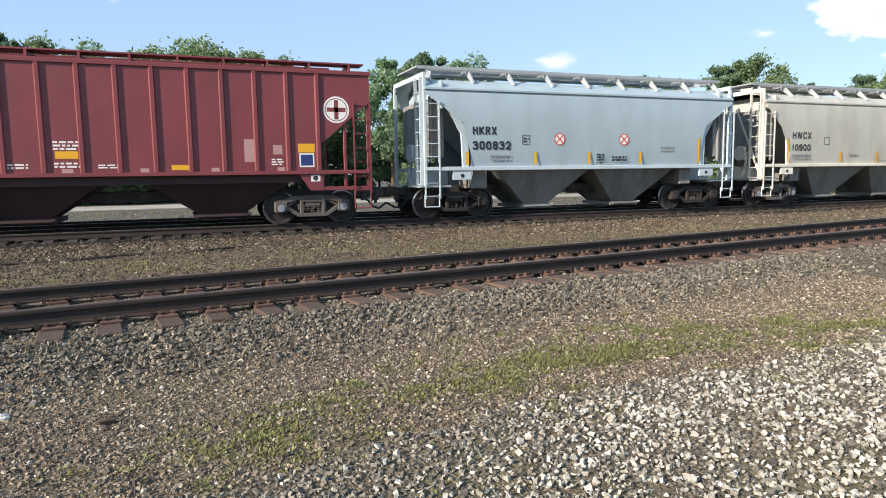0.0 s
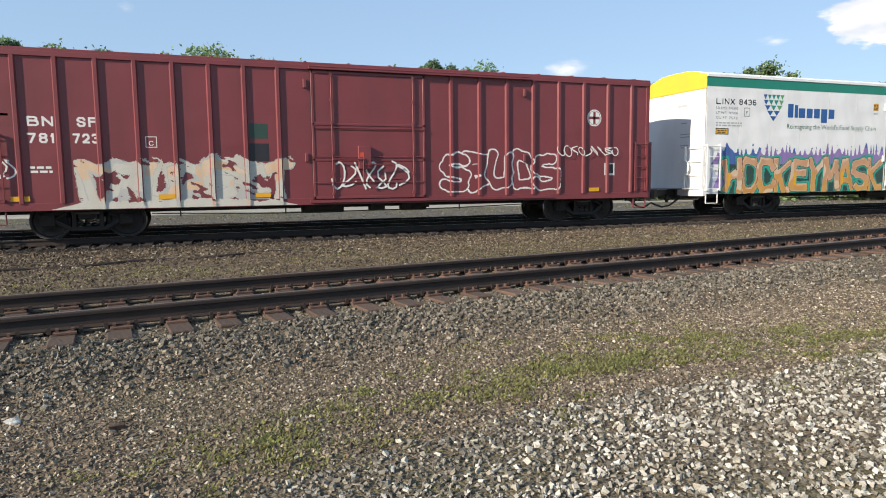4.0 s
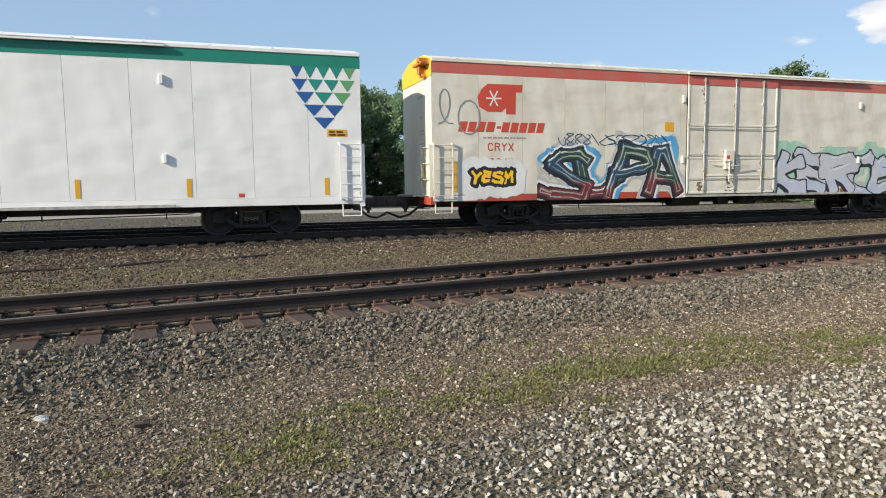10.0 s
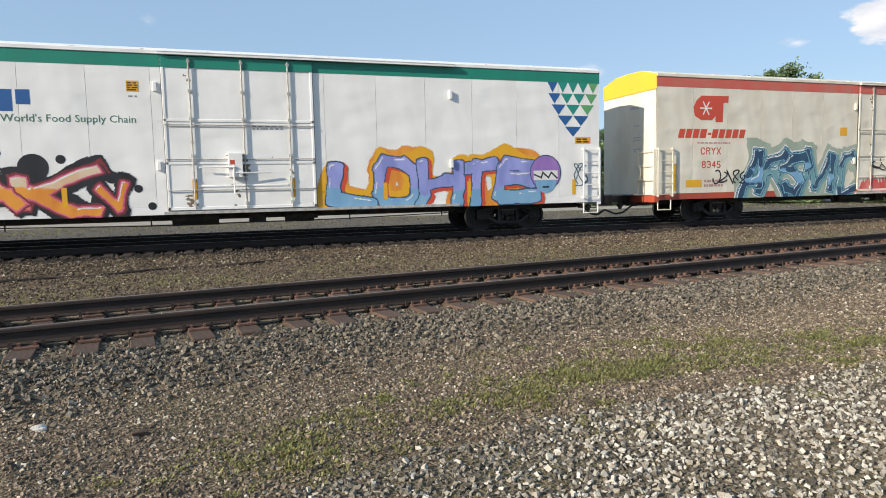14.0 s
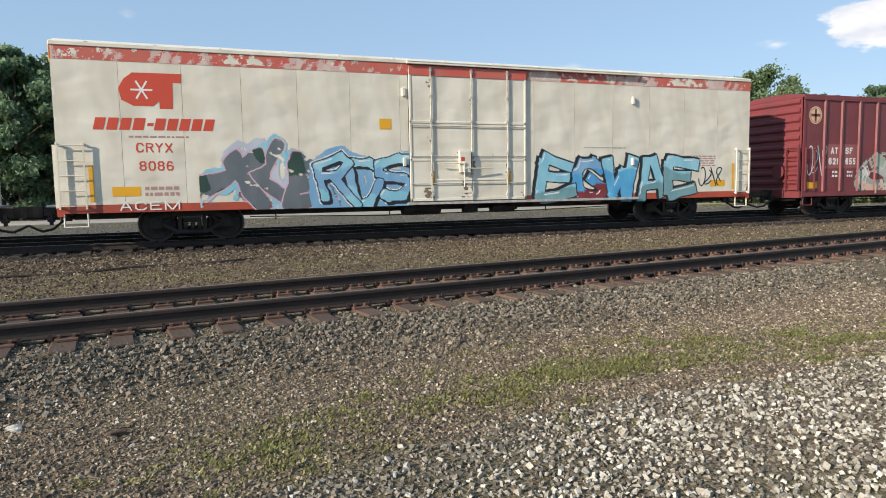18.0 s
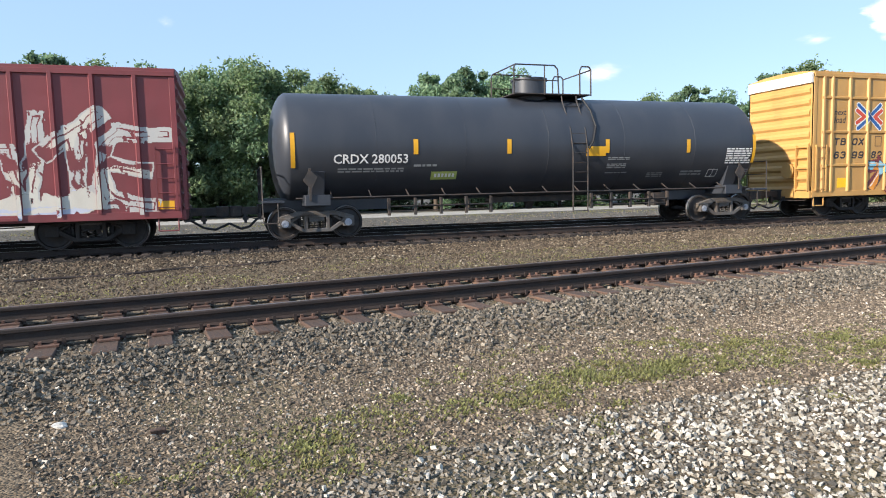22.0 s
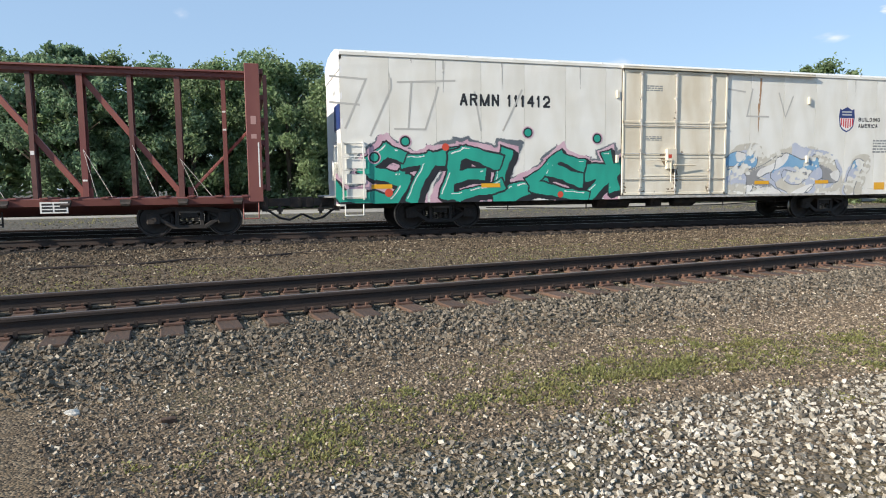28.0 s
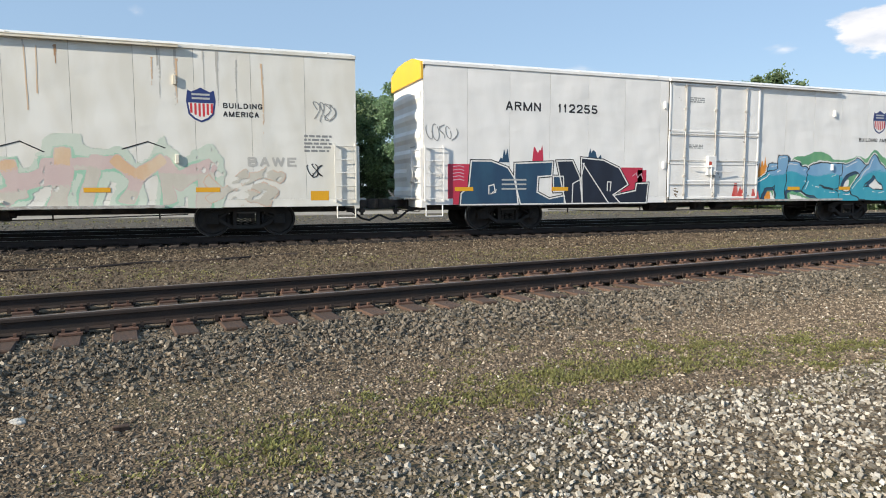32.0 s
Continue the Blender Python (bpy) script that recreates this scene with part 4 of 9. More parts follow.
# where each car of the train begins and ends along it
SPANS = [(-13.0, 5.0), (6.61, 18.45), (19.97, 31.6), (33.53, 52.75), (55.15, 77.15), (79.2, 101.2), (103.3, 125.1), (127.43, 149.3), (151.5, 173.4), (175.35, 197.2), (199.85, 219.0), (221.3, 237.9), (240.08, 259.44), (261.22, 285.0), (287.0, 307.65), (311.8, 332.95), (334.95, 355.9)]


def gap_half(root, s):
    """Half the gap to the next car."""
    i = min(range(len(SPANS)), key=lambda k: abs(sum(SPANS[k]) / 2 - MIDDLE[root.name]))
    j = i + s
    if not 0 <= j < len(SPANS):
        return 1.0
    return (SPANS[i][0] - SPANS[j][1] if s < 0 else SPANS[j][0] - SPANS[i][1]) / 2


def couplers(root, half, L, more=(0.0, 0.0)):
    for s in (-1, 1):
        bm = bmesh.new()
        x = s * half + (-more[0] if s < 0 else more[1])
        reach = L / 2 + gap_half(root, s) - abs(x)
        quad_box(bm, min(x - s * 0.3, x + s * 0.12), max(x - s * 0.3, x + s * 0.12), -0.26, 0.26, 0.66, 1.02)
        quad_box(bm, min(x, x + s * (reach - 0.25)), max(x, x + s * (reach - 0.25)), -0.10, 0.10, 0.73, 0.96)
        prism(bm, [(x + s * (reach - 0.34), -0.13), (x + s * (reach - 0.12), -0.2), (x + s * (reach - 0.005), -0.14), (x + s * (reach - 0.005), 0.02), (x + s * (reach - 0.16), 0.05), (x + s * (reach - 0.03), 0.2), (x + s * (reach - 0.2), 0.22), (x + s * (reach - 0.36), 0.12)], "z", 0.69, 0.99)
        part("coupler", bm, "steel_dark", root, "dark cast steel coupler", bevel=0.012)
        bm = bmesh.new()
        pts = [(x - s * 0.05, -0.34, 0.68), (x + s * 0.16, -0.36, 0.60), (x + s * reach * 0.4, -0.33, 0.40), (x + s * reach * 0.66, -0.28, 0.34), (x + s * reach * 0.86, -0.22, 0.43), (x + s * (reach - 0.01), -0.18, 0.50)]
        path_rod(bm, pts, 0.034, 7)
        part("air_hose", bm, "rubber", root, "sagging black rubber air hose", smooth=True)
        bm = bmesh.new()
        path_rod(bm, [(x + s * 0.03, -1.30, 0.72), (x + s * 0.05, -1.3, 0.62), (x + s * 0.10, -0.25, 0.60), (x + s * 0.42, -0.16, 0.66)], 0.014, 5)
        part("uncoupling_lever", bm, "steel_dark", root)
        bm = bmesh.new()
        quad_box(bm, min(x - s * 0.05, x + s * 0.12), max(x - s * 0.05, x + s * 0.12), -0.44, -0.3, 0.6, 0.76)
        rod(bm, (x + s * 0.03, -0.37, 0.62), (x + s * 0.03, -0.37, 0.88), 0.03, 6)
        part("angle_cock", bm, "steel_dark", root)
        bm = bmesh.new()
        quad_box(bm, min(x + s * 0.42, x + s * 0.5), max(x + s * 0.42, x + s * 0.5), -0.2, -0.1, 0.5, 0.8)
        quad_box(bm, min(x + s * 0.38, x + s * 0.54), max(x + s * 0.38, x + s * 0.54), -0.22, -0.09, 0.58, 0.68)
        part("carrier_hanger", bm, "steel_dark", root)


def underframe(root, L, truck_x, axles, style="brown", sill=(0.62, 1.0), gear=True, more=(0.0, 0.0)):
    boxes("center_sill", "steel_dark", root, (-L / 2 + 0.1, L / 2 - 0.1, -0.33, 0.33, *sill), label="black steel centre sill", bevel=0.01)
    for s in (-1, 1):
        truck(root, s * truck_x, axles, style)
    couplers(root, L / 2, L, more)
    if gear:
        bm = bmesh.new()
        rod(bm, (1.1, -0.62, 0.66), (1.9, -0.62, 0.66), 0.17, 14)
        rod(bm, (1.9, -0.62, 0.66), (2.02, -0.62, 0.66), 0.09, 10)
        part("brake_cylinder", bm, "steel_dark", root, smooth=True)
        bm = bmesh.new()
        rod(bm, (-1.9, -0.66, 0.68), (-0.7, -0.66, 0.68), 0.2, 14)
        part("air_reservoir", bm, "steel_dark", root, smooth=True)
        bm = bmesh.new()
        quad_box(bm, 0.1, 0.55, -0.85, -0.55, 0.52, 0.82)
        quad_box(bm, 0.2, 0.45, -0.9, -0.85, 0.58, 0.76)
        part("brake_valve", bm, "steel_dark", root, bevel=0.02)
        bm = bmesh.new()
        path_rod(bm, [(-truck_x + 1.5, -0.95, 0.60), (-2.6, -1.0, 0.52), (2.6, -1.0, 0.54), (truck_x - 1.5, -0.95, 0.62)], 0.016, 5)
        for x in (-truck_x + 2.2, -2.4, 2.9, truck_x - 2.2):
            rod(bm, (x, -1.0, 0.5), (x, -1.0, 0.95), 0.02, 5)
        part("brake_rod", bm, "steel_dark", root)


def ladder(root, x0, x1, z0, z1, rungs, hw, material, stand=0.07, r=0.014, name="ladder"):
    bm = bmesh.new()
    y = -hw - stand
    for x in (x0, x1):
        quad_box(bm, x - 0.02, x + 0.02, y - 0.012, y + 0.022, z0, z1)
        for z in (z0 + 0.05, z1 - 0.05):
            quad_box(bm, x - 0.018, x + 0.018, y, -hw + 0.01, z - 0.025, z + 0.025)
    for i in range(rungs):
        z = z0 + 0.08 + (z1 - z0 - 0.16) * i / (rungs - 1)
        rod(bm, (x0, y, z), (x1, y, z), r, 6)
    return part(name, bm, material, root, "")


def end_ladder(root, x, y0, y1, z0, z1, rungs, material):
    """Grab irons across the end of a car, at x."""
    bm = bmesh.new()
    s = 1 if x > 0 else -1
    for y in (y0, y1):
        quad_box(bm, min(x, x + s * 0.09), max(x, x + s * 0.09), y - 0.02, y + 0.02, z0, z1)
    for i in range(rungs):
        z = z0 + 0.06 + (z1 - z0 - 0.12) * i / (rungs - 1)
        rod(bm, (x + s * 0.08, y0, z), (x + s * 0.08, y1, z), 0.014, 6)
    return part("end_ladder", bm, material, root)


def stirrup(root, x0, x1, z0, z1, hw, material):
    bm = bmesh.new()
    for a, b in (((x0, z1), (x0, z0)), ((x0, z0), (x1, z0)), ((x1, z0), (x1, z1))):
        rod(bm, (a[0], -hw + 0.02, a[1]), (b[0], -hw + 0.02, b[1]), 0.02, 6)
    return part("stirrup_step", bm, material, root)


# ---------------------------------------------------------------- lettering and spray paint
def glyphs(body, bold=0.0, shear=0.0):
    """A text as flat mesh data: places and faces."""
    cu = bpy.data.curves.new("lettering", "FONT")
    cu.body, cu.size, cu.resolution_u, cu.offset, cu.shear = body, 1.0, 2, bold, shear
    ob = bpy.data.objects.new("lettering", cu)
    me = bpy.data.meshes.new_from_object(ob)
    vs = np.array([v.co[:2] for v in me.vertices]).reshape(-1, 2)
    fs = [tuple(p.vertices) for p in me.polygons]
    bpy.data.objects.remove(ob)
    bpy.data.curves.remove(cu)
    bpy.data.meshes.remove(me)
    return vs, fs


def flat(name, vs, fs, y, material, parent, label=""):
    me = bpy.data.meshes.new(name)
    me.from_pydata([(float(a), y if np.isscalar(y) else float(y[i]), float(b)) for i, (a, b) in enumerate(vs)], [], fs)
    me.materials.append(M[material])
    o = new(name, me)
    o.parent = parent
    if label:
        o["label"] = label
    return o


def letters(body, material, parent, x0, x1, z0, z1, hw, bold=0.0, shear=0.0, label=""):
    if z1 - z0 > 0.12 and all(ch in SIGNS or ch == " " for ch in body):
        return sign(body, material, parent, x0, x1, z0, z1, -hw - 0.0018, 0.15 + bold * 5, label, shear)
    vs, fs = glyphs(body, bold, shear)
    lo, hi = vs.min(0), vs.max(0)
    vs = (vs - lo) / (hi - lo) * (x1 - x0, z1 - z0) + (x0, z0)
    o = flat("lettering", vs, fs, -hw - 0.0018, material, parent, label or "painted lettering")
    o["kind"] = "stuff"
    return o


SIGNS = {"A": "00 49 59 90|13 83", "B": "00 09 69 88 86 65 05|65 94 91 70 00", "C": "97 79 29 07 02 20 70 92", "D": "00 09 59 96 93 50 00", "E": "99 09 00 90|05 75", "F": "99 09 00|05 75", "G": "97 79 29 07 02 20 70 92 94 64",
         "H": "09 00|99 90|05 95", "I": "40 49", "K": "09 00|99 04|35 90", "L": "09 00 90", "M": "00 09 40 50 99 90", "N": "00 09 90 99", "O": "29 07 02 20 70 92 97 79 29", "P": "00 09 69 98 96 64 04", "R": "00 09 69 98 96 65 05|55 90",
         "S": "97 79 29 07 06 25 74 93 92 70 20 02", "T": "09 99|49 40", "U": "09 02 20 70 92 99", "V": "09 40 50 99", "W": "09 20 49 70 99", "X": "09 90|00 99", "Y": "09 45 99|45 40", "0": "29 07 02 20 70 92 97 79 29", "1": "17 49 40",
         "2": "07 29 79 97 95 00 90", "3": "08 29 79 97 95 45|95 92 70 20 01", "4": "70 79 03 93", "5": "89 19 05 65 93 92 70 20 01", "6": "88 69 29 06 02 20 70 92 94 65 25 04", "7": "09 99 30", "8": "29 07 25 75 97 79 29|25 03 02 20 70 92 93 75", "9": "01 20 70 93 97 79 29 07 05 24 74 95"}


def sign(body, material, parent, x0, x1, z0, z1, y, weight, label, slant=0.0, relief=None):
    """Plain upright lettering painted with a broad brush of one width."""
    H = z1 - z0
    wide = [{"I": 0.3, "1": 0.55, " ": 0.45, "M": 1.15, "W": 1.2}.get(ch, 0.88) for ch in body]
    gap = 0.24
    total = sum(wide) + gap * (len(body) - 1)
    k = (x1 - x0) / total
    cell = H / 34
    X, Z = np.meshgrid(np.arange(x0 - H * 0.1, x1 + H * 0.1, cell) + cell / 2, np.arange(z0, z1 + cell * 0.5, cell) + cell / 2)
    Xs = X - slant * (Z - z0)
    w = weight * H
    hit = np.zeros(X.shape, bool)
    x = x0
    for ch, wd in zip(body, wide):
        for line in SIGNS.get(ch, "").split("|"):
            pts = [Vector((x + w / 2 + int(q[0]) / 9 * (wd * k - w), z0 + w / 2 + int(q[1]) / 9 * (H - w))) for q in line.split()]
            for p, q in zip(pts, pts[1:]):
                d = q - p
                t = np.clip(((Xs - p.x) * d.x + (Z - p.y) * d.y) / max(d.length_squared, 1e-9), 0, 1)
                hit |= np.maximum(np.abs(Xs - p.x - t * d.x), np.abs(Z - p.y - t * d.y)) * 0.35 + np.hypot(Xs - p.x - t * d.x, Z - p.y - t * d.y) * 0.65 < w / 2
        x += (wd + gap) * k
    return coat("lettering", label or "painted lettering", np.where(hit, 0, -1), x0 - H * 0.1, z0, cell, y, [material], parent, relief)


def patches(name, rects, material, parent, hw, label="", lift=0.005):
    """Flat painted rectangles."""
    if 1 < len(rects) < 8 and name != "small_print":
        for q in rects:
            o = patches(name, [q], material, parent, hw, label, lift)
        return o
    vs, fs = [], []
    for x0, x1, z0, z1 in rects:
        k = len(vs)
        vs += [(x0, z0), (x1, z0), (x1, z1), (x0, z1)]
        fs.append((k, k + 1, k + 2, k + 3))
    return flat(name, vs, fs, -hw - lift * 0.36, material, parent, label)


def small_print(parent, x0, x1, z0, z1, rows, material, hw, seed=1):
    """Rows of writing too small to read, as bars."""
    rnd = random.Random(seed)
    rects = []
    for i in range(rows):
        zb = z1 - (i + 0.85) * (z1 - z0) / rows
        x = x0
        while x < x1 - 0.04:
            w = rnd.uniform(0.06, 0.22)
            rects.append((x, min(x + w, x1), zb, zb + (z1 - z0) / rows * 0.55))
            x += w + 0.04
    return patches("small_print", rects, material, parent, hw)


def blocks(parent, x0, x1, z0, z1, shape, material, hw, slant=0.0):
    """A brand's word as plain blocks; shape gives each block's foot, head and width."""
    total = sum(w for _, _, w in shape)
    x = x0
    for a, b, w in shape:
        ww = w / total * (x1 - x0)
        za, zb = z0 + (z1 - z0) * a, z0 + (z1 - z0) * b
        vs = [(x + slant * (za - z0), za), (x + ww * 0.8 + slant * (za - z0), za), (x + ww * 0.8 + slant * (zb - z0), zb), (x + slant * (zb - z0), zb)]
        flat("brand_block", vs, [(0, 1, 2, 3)], -hw - 0.0018, material, parent)
        x += ww


# sprayed letters as broad strokes on a ten by ten grid, x then height
STROKES = {"A": "00 39 59 90|23 73", "B": "00 09 69 75 15|65 83 70 00", "C": "97 79 29 07 02 20 70 92", "D": "00 09 59 96 93 60 00", "E": "98 19 08 01 10 91|05 75", "F": "99 09 00|05 75",
           "G": "97 69 19 06 02 20 70 93 55", "H": "09 12 00|99 93 90|04 65 95", "I": "59 40", "J": "79 72 50 11", "K": "09 00|89 15 60 90", "L": "19 01 90", "M": "00 19 44 89 90", "N": "00 19 71 99", "O": "29 07 02 20 70 92 97 79 29",
           "P": "00 09 79 96 75 05", "R": "00 09 79 97 65 05|45 90", "S": "98 69 18 06 25 74 93 80 20 01", "T": "08 99|59 40", "U": "09 03 20 70 93 99", "V": "09 40 99", "W": "09 20 56 70 99", "X": "09 91|00 99", "Y": "09 45 99|45 30", "Z": "08 99 01 90", "*": "55 59|55 96|55 80|55 20|55 06"}


def fat_line(pts, w, ext):
    """The outline of a broad stroke: pairs of points left and right of its line."""
    pts = [Vector(p) for p in pts]
    closed = (pts[0] - pts[-1]).length < 1e-6
    if not closed:
        pts[0] = pts[0] + (pts[0] - pts[1]).normalized() * ext
        pts[-1] = pts[-1] + (pts[-1] - pts[-2]).normalized() * ext
    out = []
    for i, p in enumerate(pts):
        a = pts[i] - pts[i - 1] if i else (pts[0] - pts[-2] if closed else pts[1] - pts[0])
        b = pts[i + 1] - pts[i] if i < len(pts) - 1 else (pts[1] - pts[0] if closed else pts[i] - pts[i - 1])
        na, nb = Vector((-a.y, a.x)).normalized(), Vector((-b.y, b.x)).normalized()
        m = na + nb
        m = m / max(0.35, m.length_squared / 2) if m.length > 1e-3 else na
        if m.length > 1.9:
            m = m.normalized() * 1.9
        out.append((p + m * w / 2, p - m * w / 2))
    return out


def ripple(x, z, seed, freq):
    """Smooth random waves between about minus one and one."""
    rnd = np.random.RandomState(seed)
    out = 0.0
    for k in range(6):
        a, f = rnd.uniform(0, 6.28), freq * rnd.uniform(0.5, 1.7)
        out = out + np.sin(x * f * math.cos(a) + z * f * math.sin(a) + rnd.uniform(0, 6.28))
    return out / 3.0


def coat(name, label, code, x0, z0, cell, y, mats, parent, relief=None):
    """Paint laid on in small strokes side by side: one strip for each run of the same colour."""
    rows, cols = code.shape
    edge = np.ones((rows, cols + 1), bool)
    edge[:, 1:-1] = code[:, 1:] != code[:, :-1]
    xs, zs = x0 + (np.arange(cols) + 0.5) * cell, z0 + (np.arange(rows) + 0.5) * cell
    rise = np.zeros((rows, cols))
    if relief:
        # paint that follows the posts and rails of a ribbed side
        for p in relief[0]:
            rise[:, np.abs(xs - p) < 0.042] = 0.0602
        for p in relief[1]:
            rise[np.abs(zs - p) < 0.034] = np.maximum(rise[np.abs(zs - p) < 0.034], 0.0452)
        edge[:, 1:-1] |= rise[:, 1:] != rise[:, :-1]
    vs, fs, mi = [], [], []
    base, tall = y, 0.03 if name == "stain" else cell
    for r in range(rows):
        cuts = np.flatnonzero(edge[r])
        for a, b in zip(cuts[:-1], cuts[1:]):
            c = int(code[r, a])
            if c >= 0:
                k, y = len(vs), base - float(rise[r, a])
                xa, xb, za, zb = x0 + a * cell, x0 + b * cell, z0 + r * tall, z0 + (r + 1) * tall
                vs += [(xa, y, za), (xb, y, za), (xb, y, zb), (xa, y, zb)]
                fs.append((k, k + 1, k + 2, k + 3))
                mi.append(c)
    if not fs:
        return None
    used = sorted(set(mi))
    me = bpy.data.meshes.new(name)
    me.from_pydata(vs, [], fs)
    for c in used:
        me.materials.append(M[mats[c]])
    me.polygons.foreach_set("material_index", [used.index(c) for c in mi])
    o = new(name, me)
    o.parent = parent
    o["label"] = label
    o["kind"] = "stuff"
    return o


def spray(parent, chars, x0, x1, z0, z1, hw, fill, line, seed, weight=0.25, edge=0.05, lean=0.0, wild=0.5, inner=None, jitter=0.05, key=None, shine="spray_white", over=1.1, floor=0.80, back=(), block=None, drop=(0.08, -0.06), halo=None, wear=0.0, square=0.55, blob=None, lift=0.012, cell=0.02, rim=0.5, relief=None):
    """Big overlapping sprayed letters with outline, shades of fill, drop side, halo and a sprayed ground; one piece a letter."""
    rnd = random.Random(seed)
    n = len(chars)
    step, H = (x1 - x0) / n, z1 - z0
    gx0, gx1, gz0, gz1 = x0 - rim, x1 + rim, floor, z1 + rim
    X, Z = np.meshgrid(np.arange(gx0, gx1, cell) + cell / 2, np.arange(gz0, gz1, cell) + cell / 2)
    U = X + 0.045 * wild * ripple(X, Z, seed + 1, 3.2) + 0.012 * wild * ripple(X, Z, seed + 2, 11.0)
    V = Z + 0.045 * wild * ripple(X, Z, seed + 3, 3.2) + 0.012 * wild * ripple(X, Z, seed + 4, 11.0)
    mats = []

    def ink(name):
        if name is None:
            return -1
        if name not in mats:
            mats.append(name)
        return mats.index(name)
    fills = fill if isinstance(fill, (list, tuple)) else [fill]
    fields, widths = [], []
    for i, ch in enumerate(chars):
        rot, k1, k2, ph = rnd.uniform(-0.14, 0.14) * wild, rnd.uniform(-0.3, 0.3) * wild, rnd.uniform(-0.22, 0.22) * wild, rnd.uniform(0, 6.28)
        dz, w = rnd.uniform(-jitter, jitter) * H, weight * 1.05 * min(step, H * 1.1) * rnd.uniform(0.92, 1.12)
        W = step * over - w

        def place(tok):
            a, b = int(tok[0]) / 9 - 0.5 + rnd.uniform(-0.05, 0.05) * wild, int(tok[1]) / 9 - 0.5 + rnd.uniform(-0.04, 0.04) * wild
            a, b = a * (1 + k1 * b * 2) + lean * b + 0.06 * wild * math.sin(b * 5 + ph), b * (1 + k2 * a * 2)
            x, z = a * W, b * (H - w)
            return Vector((x0 + (i + 0.5) * step + x * math.cos(rot) - z * math.sin(rot), (z0 + z1) / 2 + dz + z * math.cos(rot) + x * math.sin(rot)))
        sd = np.full(X.shape, 9.0)
        for s in STROKES.get(ch, "").split("|"):
            toks = s.split()
            pts = [place(q) for q in toks]
            if toks and toks[0] == toks[-1]:
                pts[-1] = pts[0]
            for e, (p, q) in enumerate(zip(pts, pts[1:])):
                d = q - p
                ln = max(d.length, 1e-4)
                d = d / ln
                al, pe = (U - p.x) * d.x + (V - p.y) * d.y, (V - p.y) * d.x - (U - p.x) * d.y
                ww = w / 2 * (0.86 + 0.16 * np.abs(2 * np.clip(al / ln, 0, 1) - 1)) * rnd.uniform(0.9, 1.15)
                out = np.maximum(-al, al - ln)
                cap = np.hypot(np.maximum(out, 0), pe) - ww
                box = np.maximum(np.abs(pe) - ww, out - ww * 0.75)
                sd = np.minimum(sd, cap * (1 - square) + box * square)
        fields.append(sd)
        widths.append(w)
    every = np.minimum.reduce(fields)
    grit = np.random.RandomState(seed).uniform(-0.5, 0.5, X.shape)
    gone = (ripple(X, Z, seed + 9, 5.0) + 0.8 * ripple(X, Z, seed + 10, 23.0) + grit * 0.35) > (1.6 - 1.9 * wear) if wear else np.zeros(X.shape, bool)
    owner = np.full(X.shape, -1)
    order = sorted(range(n), key=lambda i: (i % 2, i))
    for i in order:
        owner[(owner < 0) & (fields[i] < edge)] = i
    ground = np.full(X.shape, -1)
    for m, reach, rag, freq in back:
        hit = every + rag * ripple(X, Z, seed + len(m) + int(freq * 7), freq) + grit * 0.03 < reach
        hit &= every + grit * 0.02 < rim - 0.10
        ground[hit] = ink(m)
    if halo:
        ground[every < edge + halo[1]] = ink(halo[0])
    if block:
        deep = np.zeros(X.shape, bool)
        for k in range(1, 7):
            sx, sz = int(round(drop[0] * k / 6 / cell)), int(round(drop[1] * k / 6 / cell))
            pad = np.pad(owner >= 0, 12)
            deep |= pad[12 - sz:12 - sz + X.shape[0], 12 - sx:12 - sx + X.shape[1]]
        ground[deep & (owner < 0)] = ink(block)
    ground[(owner >= 0) | gone] = -1
    y = -hw - lift * 0.36
    coat("graffiti", "sprayed paint ground", ground, gx0, gz0, cell, y, mats, parent, relief)
    for i, ch in enumerate(chars):
        mine = (owner == i) & ~gone
        if ch == " " or not mine.any():
            continue
        sd, w = fields[i], widths[i]
        f = fills[i % len(fills)]
        f = f if isinstance(f, (list, tuple)) else [f]
        tone = (Z - z0) / H * len(f) + 0.35 * ripple(X, Z, seed + 20 + i, 3.0) + grit * 0.16
        code = np.array([ink(q) for q in f])[np.clip(tone, 0, len(f) - 1).astype(int)]
        if blob:
            code[ripple(X, Z, seed + 30 + i, 5.5) + grit * 0.10 > 0.55] = ink(blob)
        if inner:
            code[np.abs(sd + w * 0.27) < 0.016 + 0.012 * ripple(X, Z, seed + 40, 6.0)] = ink(inner)
        gz, gx = np.gradient(sd, cell)
        if shine:
            lit = (-0.6 * gx + 0.8 * gz > 0.72) & (np.abs(sd + w * 0.16 + 0.012) < 0.017) & (ripple(X, Z, seed + 50 + i, 4.0) > -0.25)
            code[lit] = ink(shine)
        if key:
            code[sd > -edge * 0.75] = ink(key)
        code[sd > 0] = ink(line)
        code[~mine] = -1
        coat("graffiti_letter", "sprayed graffiti letter", code, gx0, gz0, cell, y, mats, parent, relief)


